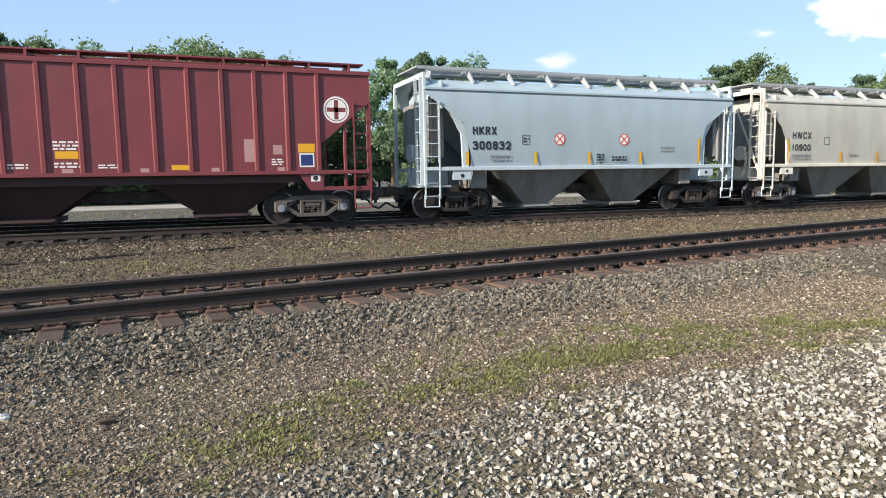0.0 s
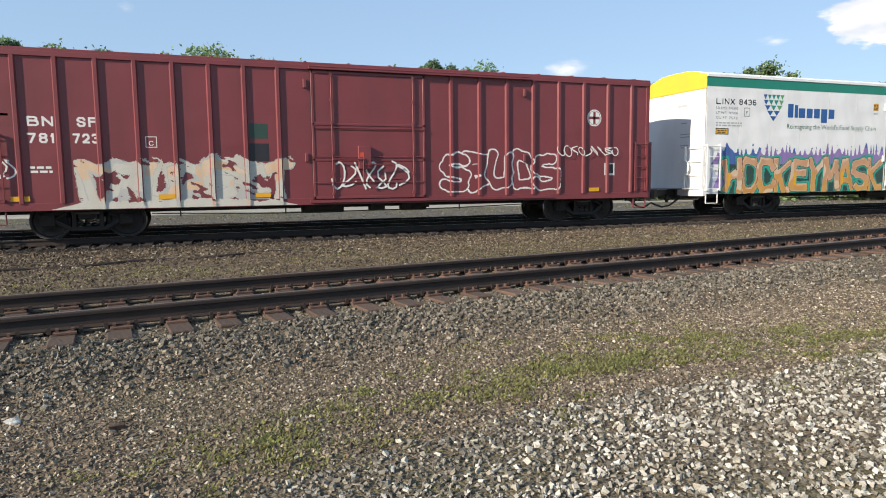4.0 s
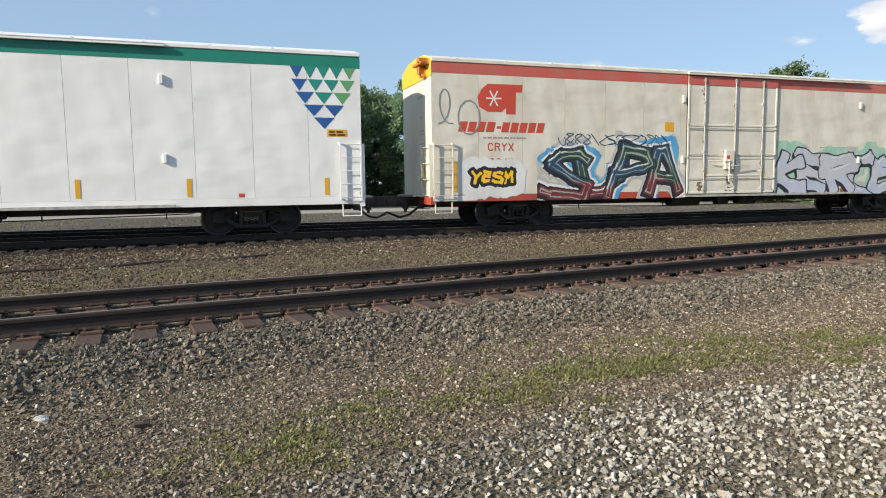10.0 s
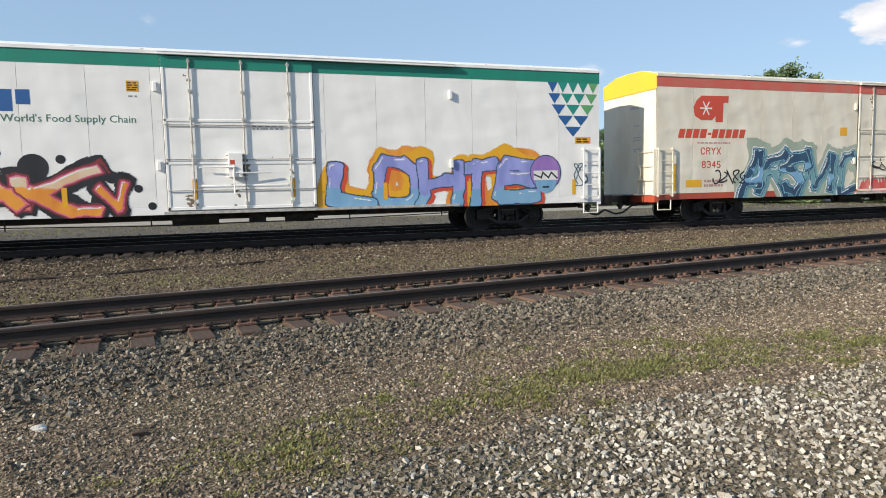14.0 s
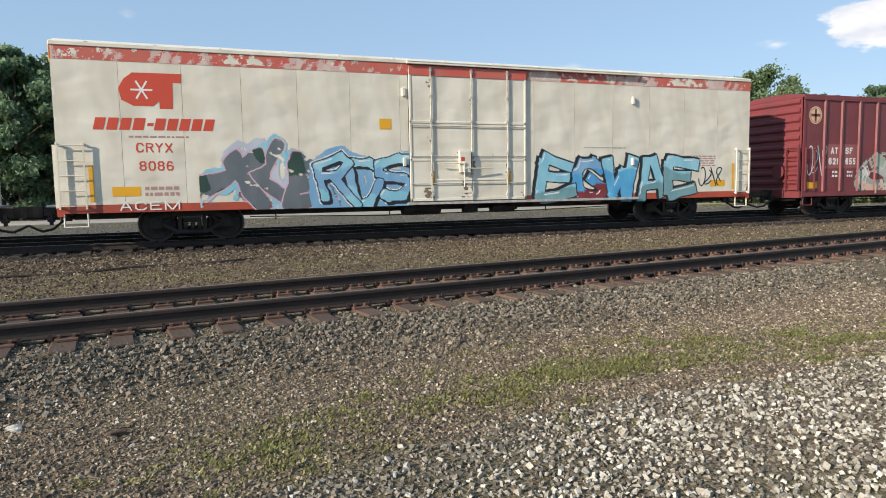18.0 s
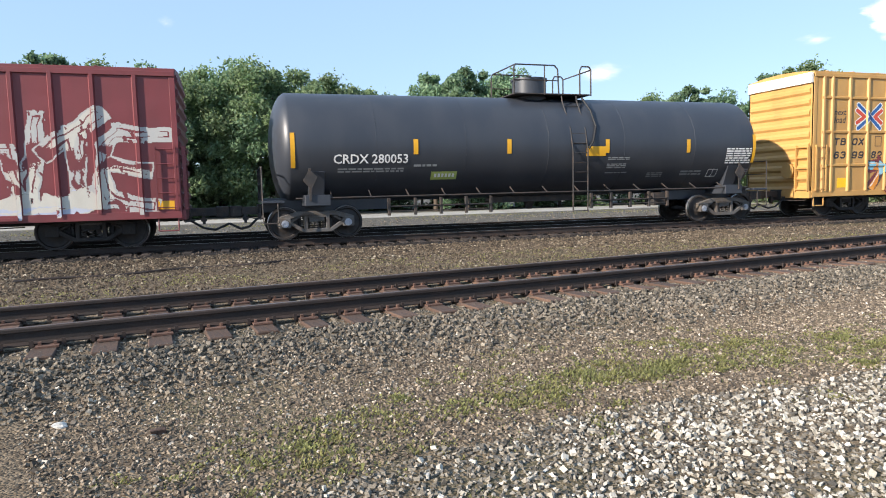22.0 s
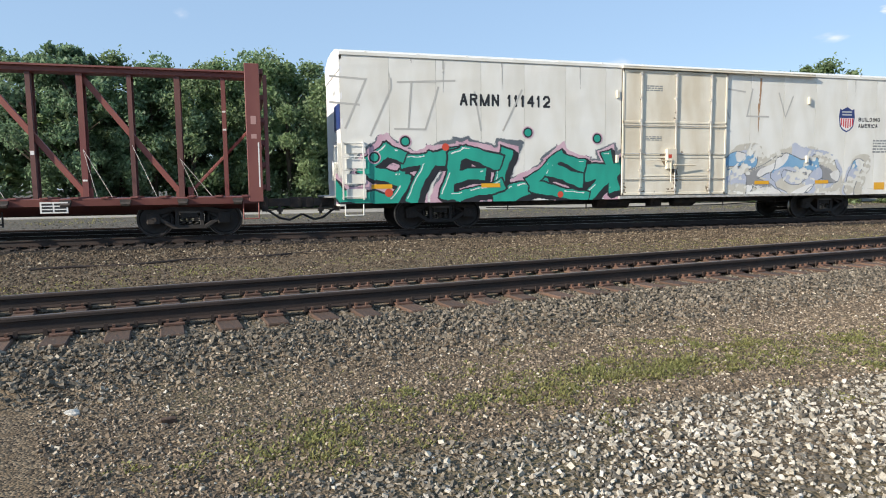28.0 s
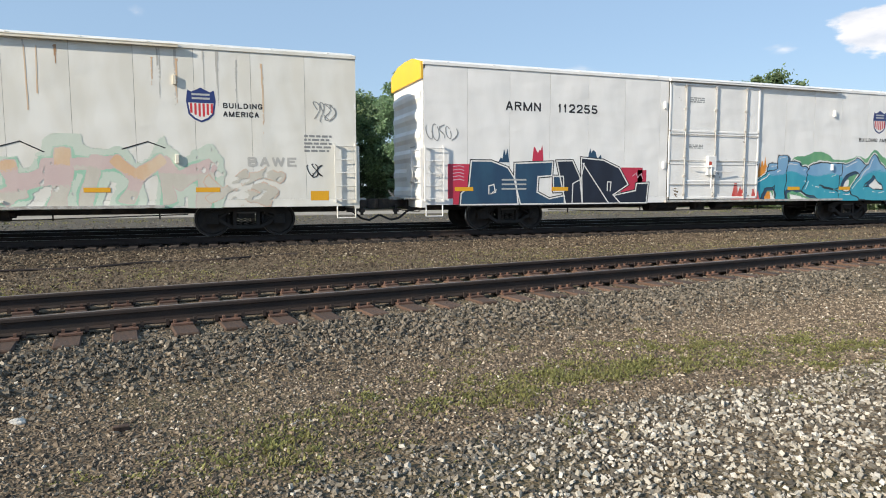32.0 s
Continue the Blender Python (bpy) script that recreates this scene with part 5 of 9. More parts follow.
def flames(parent, x0, x1, z0, z1, hw, mats, seed, lift=0.0105):
    """Sprayed tongues that leap up behind letters, in two colours, with loose drops above."""
    cell = 0.02
    X, Z = np.meshgrid(np.arange(x0, x1, cell), np.arange(z0, z1, cell))
    side = np.clip(np.minimum(X - x0, x1 - X) / 0.25, 0, 1)
    tongue = 0.5 + 0.5 * np.sin(X * 24 + 3.0 * ripple(X, X * 0, seed, 5.0))
    top = z0 + (z1 - z0) * side * (0.44 + 0.12 * ripple(X, X * 0, seed + 1, 3.4) + (0.30 + 0.22 * ripple(X, X * 0, seed + 5, 7.0)) * tongue ** 2)
    body = Z < top
    drop = (ripple(X, Z, seed + 2, 26.0) > 0.95) & (Z < top + 0.16)
    cold = ripple(X, Z * 0.5, seed + 3, 2.6) + 0.8 * (Z - z0) / (z1 - z0) > 0.45
    code = np.where(body | drop, np.where(cold, 1, 0), -1)
    return coat("graffiti", "sprayed flames behind letters", code, x0, z0, cell, -hw - lift * 0.36, mats, parent)


def streaks(parent, x0, x1, z0, z1, y, material, seed, amount=0.5):
    """Thin runs of rust or dirt that start under the roof and thin out downwards."""
    rnd = random.Random(seed)
    X, Z = np.meshgrid(np.arange(x0, x1, 0.02), np.arange(z0, z1, 0.03))
    hit = np.zeros(X.shape, bool)
    grit = np.random.RandomState(seed).uniform(-1, 1, X.shape)
    for k in range(max(3, int((x1 - x0) * amount * 3.2))):
        c, ln, w, top = rnd.uniform(x0 + 0.1, x1 - 0.1), (z1 - z0) * rnd.uniform(0.2, 1.0) ** 1.4, rnd.uniform(0.012, 0.04), z1 - rnd.choice((0, 0, rnd.uniform(0, 0.5))) * (z1 - z0)
        u = (top - Z) / ln
        mid = c + 0.03 * ripple(Z, Z * 0, seed + k, 1.6)
        hit |= (u > 0) & (u < 1 + 0.15 * grit) & (np.abs(X - mid) < w * (1.15 - u) + 0.004 * grit)
    return coat("stain", "streaky stain", np.where(hit, 0, -1), x0, z0, 0.02, y, [material], parent)


def brush(parent, lines, hw, material, w, relief, label):
    """Broad painted bars that follow the posts and rails of a ribbed side."""
    xs, zs = [p[0] for q in lines for p in q], [p[1] for q in lines for p in q]
    cell, x0, z0 = 0.016, min(xs) - w, min(zs) - w
    X, Z = np.meshgrid(np.arange(x0, max(xs) + w, cell) + cell / 2, np.arange(z0, max(zs) + w, cell) + cell / 2)
    hit = np.zeros(X.shape, bool)
    for line in lines:
        for p, q in zip(line, line[1:]):
            d = Vector(q) - Vector(p)
            t = np.clip(((X - p[0]) * d.x + (Z - p[1]) * d.y) / max(d.length_squared, 1e-9), 0, 1)
            hit |= np.hypot(X - p[0] - t * d.x, Z - p[1] - t * d.y) < w / 2
    return coat("painted_mark", label, np.where(hit, 0, -1), x0, z0, cell, -hw - 0.0022, [material], parent, relief)


def worn_band(parent, x0, x1, z0, z1, y, material, seed, amount):
    """A coat of paint that shows where the band above it has peeled."""
    X, Z = np.meshgrid(np.arange(x0, x1, 0.025), np.arange(z0, z1, 0.025))
    v = ripple(X, Z, seed, 3.6) + 0.8 * ripple(X, Z, seed + 1, 17.0) + 0.4 * np.random.RandomState(seed).uniform(-1, 1, X.shape) + (z1 - Z) / (z1 - z0) * 0.5 - 0.25
    return coat("peeled_paint", "peeled patches in the band", np.where(v > 1.3 - 1.5 * amount, 0, -1), x0, z0, 0.025, y, [material], parent)


def haze(parent, x0, x1, z0, z1, hw, material, seed, rag=0.3, freq=3.0, lift=0.006, step=0.05, foot=0.0):
    """A sprayed ground behind letters, with a ragged upper edge."""
    rnd = random.Random(seed)
    vs, fs = [], []
    n = int((x1 - x0) / step)
    for i in range(n + 1):
        x = x0 + (x1 - x0) * i / n
        e = min(1.0, 8 * i / n, 8 * (n - i) / n)
        top = z0 + (z1 - z0) * e * (1 - rag * 0.5 + rag * (noise.noise((x * freq, seed * 3.1, 0)) + rnd.uniform(-0.2, 0.25)))
        vs += [(x, z0 + foot * noise.noise((x * freq, seed * 7.7, 5))), (x, max(top, z0 + 0.02))]
    for i in range(n):
        fs.append((2 * i, 2 * i + 2, 2 * i + 3, 2 * i + 1))
    return flat("graffiti", vs, fs, -hw - lift * 0.36, material, parent, "sprayed paint ground")


def dots(parent, spots, hw, material, lift=0.007):
    for x, z, r in spots:
        vs = [(x + r * math.cos(a), z + r * math.sin(a)) for a in (2 * math.pi * i / 18 for i in range(18))]
        flat("painted_dot", vs, [tuple(range(18))], -hw - lift * 0.36 - 0.0002 * (int(abs(x) * 10) % 4), material, parent, "round painted dot")


def strokes(parent, lines, hw, material, w=0.03, lift=0.012, label="thin sprayed tag"):
    """Thin hand-drawn lines, one piece a line."""
    for n, line in enumerate(lines):
        pts = [Vector(p) for p in line]
        pts = [p for i, p in enumerate(pts) if i == 0 or (p - pts[i - 1]).length > 1e-5]
        prs = fat_line(pts, w, w * 0.3)
        vs = [(v.x, v.y) for pr in prs for v in pr]
        ys = [-hw - lift * 0.36 - 0.0004 * (n % 5) - 0.0001 * (i // 2 % 3) for i in range(len(vs))]
        flat("painted_stroke", vs, [(2 * i + 1, 2 * i + 3, 2 * i + 2, 2 * i) for i in range(len(prs) - 1)], ys, material, parent, label)


def scribble(parent, x0, x1, z0, z1, hw, material, seed, n=5, w=0.025):
    """A quick tag: looping strokes side by side."""
    rnd = random.Random(seed)
    out = []
    for i in range(n):
        cx, cz = x0 + (i + 0.5) * (x1 - x0) / n, (z0 + z1) / 2
        a, b, p, q = (x1 - x0) / n * rnd.uniform(0.4, 0.7), (z1 - z0) / 2 * rnd.uniform(0.7, 1.0), rnd.uniform(0, 6), rnd.choice((1, 2, 2, 3))
        out.append([(cx + a * math.sin(k * 0.45 * q + p), cz + b * math.cos(k * 0.45 + p * 1.7)) for k in range(rnd.randint(9, 14))])
    return strokes(parent, out, hw, material, w)


# ---------------------------------------------------------------- cars: shared builders
def car_root(name, label, category, a, b, group=""):
    root = new(name)
    tagged(root, label, category, group or "freight train")
    axles = []
    MIDDLE[root.name] = (a + b) / 2
    TRAIN.append((root, (a + b) / 2, axles))
    return root, b - a, axles


def wall_panel_mesh(w, z0, z1, hw, seed, material, depth=0.010, rows=6):
    """A sheet of a car's side, quilted by its frame, with a seam on its edge."""
    bm = bmesh.new()
    nx, nz = 8, 22
    ph = seed * 1.7
    grid = []
    for j in range(nz + 1):
        v = j / nz
        row = []
        for i in range(nx + 1):
            u = i / nx
            bulge = math.sin(math.pi * u) ** 0.8 * min(1, 9 * v, 9 * (1 - v))
            q = 0.5 + 0.5 * math.sin(2 * math.pi * rows * v + ph + 2.2 * math.sin(math.pi * u)) + 0.5 * noise.noise((u * 2, v * 6, seed))
            row.append(bm.verts.new((0.004 + (w - 0.008) * u, -hw - depth * bulge * q, z0 + (z1 - z0) * v)))
        grid.append(row)
    for j in range(nz):
        for i in range(nx):
            bm.faces.new((grid[j][i], grid[j][i + 1], grid[j + 1][i + 1], grid[j + 1][i]))
    for i in (0, nx):
        back = [bm.verts.new((g[i].co.x, -hw + 0.03, g[i].co.z)) for g in grid]
        for j in range(nz):
            bm.faces.new((grid[j][i], grid[j + 1][i], back[j + 1], back[j]))
    return mesh_of("side_panel", bm, material, True)


PANELS = {}


def side_panels(root, L, z0, z1, hw, material, count, skip=None, depth=0.010):
    w = L / count
    for i in range(count):
        x = -L / 2 + i * w
        key = (round(w, 3), material, i % 4, z0, z1, depth)
        if key not in PANELS:
            PANELS[key] = wall_panel_mesh(w, z0, z1, hw, i % 4 + 1, material, depth)
        piece("side_panel", PANELS[key], root, pose(x, 0, 0))


def roof_piece(root, L, hw, z_eave, z_top, material, over=0.03, ribs=14):
    bm = bmesh.new()
    prism(bm, [(-hw - over, z_eave - 0.04), (-hw - over, z_eave + 0.06), (-hw * 0.5, z_top - 0.03), (0, z_top), (hw * 0.5, z_top - 0.03), (hw + over, z_eave + 0.06), (hw + over, z_eave - 0.04)], "x", -L / 2 - 0.01, L / 2 + 0.01)
    r = part("roof", bm, material, root, "", bevel=0.01)
    bm = bmesh.new()
    for i in range(ribs):
        x = -L / 2 + (i + 0.5) * L / ribs
        prism(bm, [(-hw - over, z_eave + 0.062), (0, z_top + 0.002), (hw + over, z_eave + 0.062), (hw + over, z_eave + 0.085), (0, z_top + 0.03), (-hw - over, z_eave + 0.085)], "x", x - 0.03, x + 0.03)
    part("roof_seam", bm, material, r)
    return r


def end_wall(root, x, hw, z0, z1, material, ribs=0):
    s = 1 if x > 0 else -1
    bm = bmesh.new()
    quad_box(bm, min(x, x - s * 0.06), max(x, x - s * 0.06), -hw, hw, z0, z1)
    w = part("end_wall", bm, material, root, "")
    if ribs:
        bm = bmesh.new()
        for i in range(ribs):
            z = z0 + (z1 - z0) * (i + 0.5) / ribs
            h = (z1 - z0) / ribs * 0.36
            prism(bm, [(x - s * 0.005, z - h), (x + s * 0.065, z - h * 0.35), (x + s * 0.065, z + h * 0.35), (x - s * 0.005, z + h)], "y", -hw + 0.12, hw - 0.12)
        part("end_rib", bm, material, w)
    return w


def shield_mark(root, x0, x1, z_tip, z_top, hw):
    """A shield made of small triangles, blue to green."""
    cx, W, H = (x0 + x1) / 2, x1 - x0, z_top - z_tip
    for r in range(5):
        n = 5 - r
        za, zb = z_top - H * (r / 5), z_top - H * ((r + 0.92) / 5)
        half = W / 2 * (1, 0.97, 0.85, 0.62, 0.33)[r]
        for i in range(n):
            c = "logo_blue" if i < 1 + (r > 2) else ("logo_green" if i >= n - 1 and r < 3 else "logo_teal")
            a, b = cx - half + 2 * half * i / n, cx - half + 2 * half * (i + 1) / n
            flat("shield_triangle", [(a + 0.01, za), ((a + b) / 2, zb), (b - 0.01, za)], [(0, 1, 2)], -hw - 0.002, c, root)


def plug_door(root, x0, x1, z0, z1, hw, material, rods, rail_to, sticker=True):
    """A sliding plug door with its locking rods, rail and lock box."""
    bm = bmesh.new()
    quad_box(bm, x0, x1, -hw - 0.045, -hw + 0.02, z0, z1)
    door = part("door", bm, material, root, "closed sliding plug door", bevel=0.01)
    g = 0.014
    boxes("door_gasket", "rubber", door, (x0 - g, x0, -hw - 0.03, -hw + 0.02, z0, z1), (x1, x1 + g, -hw - 0.03, -hw + 0.02, z0, z1), (x0 - g, x1 + g, -hw - 0.03, -hw + 0.02, z0 - g, z0), (x0 - g, x1 + g, -hw - 0.03, -hw + 0.02, z1, z1 + g), label="dark seal round the door")
    bm = bmesh.new()
    y0, y1 = -hw - 0.062, -hw - 0.04
    for a, b, c, d in ((x0, x0 + 0.07, z0, z1), (x1 - 0.07, x1, z0, z1), (x0, x1, z0, z0 + 0.08), (x0, x1, z1 - 0.08, z1), (x0, x1, z0 + (z1 - z0) * 0.58, z0 + (z1 - z0) * 0.58 + 0.07), (x0, x1, z0 + (z1 - z0) * 0.30, z0 + (z1 - z0) * 0.30 + 0.07), (x0 + 0.75, x1 - 0.75, z0 + (z1 - z0) * 0.15, z0 + (z1 - z0) * 0.15 + 0.05)):
        quad_box(bm, a, b, y0, y1, c, d)
    part("door_frame", bm, material, door, bevel=0.008)
    for x in rods:
        bm = bmesh.new()
        rod(bm, (x, -hw - 0.088, z0 + 0.02), (x, -hw - 0.088, z1 - 0.05), 0.02, 7)
        for k in (0.04, 0.2, 0.36, 0.6, 0.78, 0.97):
            z = z0 + (z1 - z0) * k
            quad_box(bm, x - 0.04, x + 0.04, -hw - 0.105, -hw - 0.03, z - 0.035, z + 0.035)
        part("locking_rod", bm, "rod_grey" if "white" in material or "cream" in material else material, door)
    pale = "white" in material or "cream" in material
    for k in (0.56, 0.335, 0.13):
        bm = bmesh.new()
        rod(bm, (x0 + 0.02, -hw - 0.08, z0 + (z1 - z0) * k), (x1 - 0.02, -hw - 0.08, z0 + (z1 - z0) * k), 0.014, 6)
        part("cross_rod", bm, "rod_grey" if pale else material, door)
    bm = bmesh.new()
    cx, cz = (x0 + x1) / 2 - 0.2, z0 + 1.15
    quad_box(bm, cx - 0.18, cx + 0.18, -hw - 0.17, -hw - 0.05, cz - 0.32, cz + 0.32)
    rod(bm, (cx, -hw - 0.22, cz - 0.2), (cx + 0.9, -hw - 0.16, cz - 0.2), 0.02, 6)
    rod(bm, (cx - 0.9, -hw - 0.16, cz - 0.05), (cx, -hw - 0.2, cz - 0.05), 0.02, 6)
    rod(bm, (cx - 0.05, -hw - 0.19, cz - 0.75), (cx - 0.05, -hw - 0.19, cz), 0.02, 6)
    part("lock_box", bm, material, door, "lever lock with rods", bevel=0.008)
    if material in ("old_cream_paint", "cream_paint", "white_paint"):
        # grime gathered round the rods, the lock and the foot of the door
        X, Z = np.meshgrid(np.arange(x0, x1, 0.025), np.arange(z0, z1, 0.025))
        near = sum(np.exp(-np.abs(X - r) / 0.10) for r in rods) * 0.7 + 1.3 * np.exp(-(((X - cx) / 0.35) ** 2 + ((Z - cz + 0.3) / 0.6) ** 2)) + 0.9 * np.exp(-(Z - z0) / 0.25)
        v = near * (1.2 if material != "white_paint" else 0.95) + 0.75 * ripple(X, Z * 0.3, 71, 16.0) + 0.4 * ripple(X, Z, 73, 40.0)
        coat("grime", "brown grime on the door", np.where(v > 1.55, 0, -1), x0, z0, 0.025, -hw - 0.0465, ["grime"], door)
    patches("lock_sticker", [(cx - 0.14, cx - 0.02, cz + 0.02, cz + 0.14)], "letter_red", door, hw + 0.172)
    bm = bmesh.new()
    quad_box(bm, x0 - 0.05, rail_to, -hw - 0.14, -hw - 0.06, z1 + 0.03, z1 + 0.09)
    quad_box(bm, x0 - 0.05, rail_to, -hw - 0.15, -hw, z1 + 0.09, z1 + 0.11)
    part("door_rail", bm, material, root)
    bm = bmesh.new()
    quad_box(bm, x0 - 0.1, x1 + 4.2, -hw - 0.12, -hw - 0.02, z0 - 0.10, z0 - 0.03)
    part("lower_door_rail", bm, "rod_grey" if pale else material, root)
    for x in (x0 - 0.16, rail_to - 0.12):
        for z in (z0 + 1.15, z0 + 3.15):
            boxes("door_stop", material, root, (x - 0.045, x + 0.045, -hw - 0.075, -hw, z - 0.12, z + 0.12), bevel=0.01)
    return door


def reflectors(root, xs, z0, z1, hw, w=0.12):
    for x in xs:
        patches("reflector_strip", [(x - w / 2, x + w / 2, z0, z1)], "sticker_yellow", root, hw, "yellow reflective strip", lift=0.021)


def reefer(name, label, a, b, body="white_paint", stripe="green_stripe", roof="white_paint", sill=None, end_band="bright_yellow", ends="white_paint", door=(-1.92, 1.88), flat_roof=False, style="brown", end_ribs=0, depth=0.002, z_top=5.16, more=(0.0, 0.0)):
    """An insulated boxcar with a plug door: quilted sides, bands, ladders, running gear."""
    root, L, axles = car_root(name, label, "refrigerator car", a, b)
    hw, z0 = 1.55, 0.86
    zs = z_top - 0.24
    side_panels(root, L, z0 + 0.16, zs, hw, body, 15, depth=depth)
    boxes("far_wall", body, root, (-L / 2, L / 2, hw - 0.06, hw, z0, zs))
    boxes("inner_wall", "chute_grey", root, (-L / 2, L / 2, -hw + 0.01, -hw + 0.05, z0, zs))
    boxes("side_sill", sill or body, root, (-L / 2, L / 2, -hw - 0.001, -hw + 0.06, z0 - 0.05, z0 + 0.158), bevel=0.006)
    boxes("floor", "steel_dark", root, (-L / 2 + 0.1, L / 2 - 0.1, -hw + 0.08, hw - 0.08, z0 - 0.04, z0 + 0.1))
    roof_piece(root, L, hw, zs, z_top + 0.06, roof)
    if stripe:
        boxes("side_stripe", stripe, root, (-L / 2, L / 2, -hw - 0.006, -hw + 0.01, zs - 0.36, zs - 0.035), label="painted band under the roof")
    for s in (-1, 1):
        e = end_wall(root, s * (L / 2 - 0.001), hw, z0, zs, ends, end_ribs)
        if s < 0 and end_band:
            out, tone = (0.085, "fascia_yellow") if end_ribs else (0.022, "fascia_yellow" if end_band == "bright_yellow" else end_band)
            bm = bmesh.new()
            prism(bm, [(-hw, zs - 0.44), (hw, zs - 0.44), (hw, zs + 0.05), (hw * 0.5, z_top + 0.02), (0, z_top + 0.05), (-hw * 0.5, z_top + 0.02), (-hw, zs + 0.05)], "x", -L / 2 - out, -L / 2 - 0.002)
            part("end_band", bm, tone, e, "arched painted fascia under the roof", bevel=0.006)
        boxes("end_sill", sill or body, root, (s * L / 2 - 0.07, s * L / 2 + 0.07, -hw, hw, z0 - 0.12, z0 + 0.1))
        x0, x1 = (-L / 2 + 0.02, -L / 2 + 0.60) if s < 0 else (L / 2 - 0.62, L / 2 - 0.04)
        ladder(root, x0, x1, 0.92, 2.56, 5, hw, body, stand=0.09)
        stirrup(root, x0 + 0.06, x1, 0.48, 0.92, hw, body)
        end_ladder(root, s * L / 2, -hw + 0.05, -hw + 0.95, 0.95, 2.5, 4, body)
        bm = bmesh.new()
        quad_box(bm, min(s * L / 2, s * (L / 2 + 0.42)), max(s * L / 2, s * (L / 2 + 0.42)), -0.9, 0.9, 0.98, 1.03)
        part("crossover_platform", bm, "galvanized", root)
    bm = bmesh.new()
    rod(bm, (-L / 2 - 0.12, -0.62, 1.75), (-L / 2 - 0.16, -0.62, 1.75), 0.28, 16)
    quad_box(bm, -L / 2 - 0.12, -L / 2, -0.75, -0.48, 1.5, 2.0)
    part("hand_brake", bm, body, root)
    plug_door(root, door[0], door[1], z0 + 0.06, zs - 0.08, hw, "old_cream_paint" if body == "old_white_paint" else body, (door[0] + 0.66, door[0] + 1.95, door[1] - 0.66), 6.0)
    if stripe:
        boxes("door_stripe", stripe, root, (door[0] + 0.002, door[1] - 0.002, -hw - 0.0635, -hw - 0.04, zs - 0.36, zs - 0.082), label="painted band across the door's top")
    bm = bmesh.new()
    for k, (y, z, w) in enumerate(((-0.35, 3.95, 0.5), (-0.45, 3.35, 0.3), (-0.5, 2.95, 0.5), (-0.5, 2.85, 0.46), (-0.5, 2.55, 0.5), (-0.5, 2.47, 0.4))):
        quad_box(bm, -L / 2 - 0.0045, -L / 2 + 0.01, y - w / 2, y + w / 2, z, z + (0.09 if k == 0 else 0.035))
    part("small_print", bm, "letter_pale", root)
    underframe(root, L, L / 2 - 3.0, axles, style, more=more)
    return root, L, hw, zs


def end_bracket(root, x, zs):
    """A rust-orange hoist bracket at the top corner of a car's end."""
    s = 1 if x > 0 else -1
    bm = bmesh.new()
    for y0, y1, z0, z1, d in ((-1.42, -0.62, zs - 0.10, zs - 0.02, 0.30), (-1.05, -0.93, zs - 0.36, zs + 0.10, 0.24), (-1.35, -1.2, zs - 0.05, zs + 0.08, 0.34), (-0.85, -0.74, zs - 0.26, zs - 0.02, 0.2), (-1.12, -0.86, zs - 0.42, zs - 0.34, 0.16)):
        quad_box(bm, min(x, x + s * d), max(x, x + s * d), y0, y1, z0, z1)
    part("end_bracket", bm, "bracket_orange", root, "rust-orange steel bracket", bevel=0.012)


def rib_post(root, x, z0, z1, hw, material, w=0.07, d=0.06, m=None):
    bm = bmesh.new()
    prism(bm, [(x - w, -hw + 0.004), (x - w * 0.55, -hw - d), (x + w * 0.55, -hw - d), (x + w, -hw + 0.004)], "z", z0, z1)
    return part("side_post", bm, material, root)


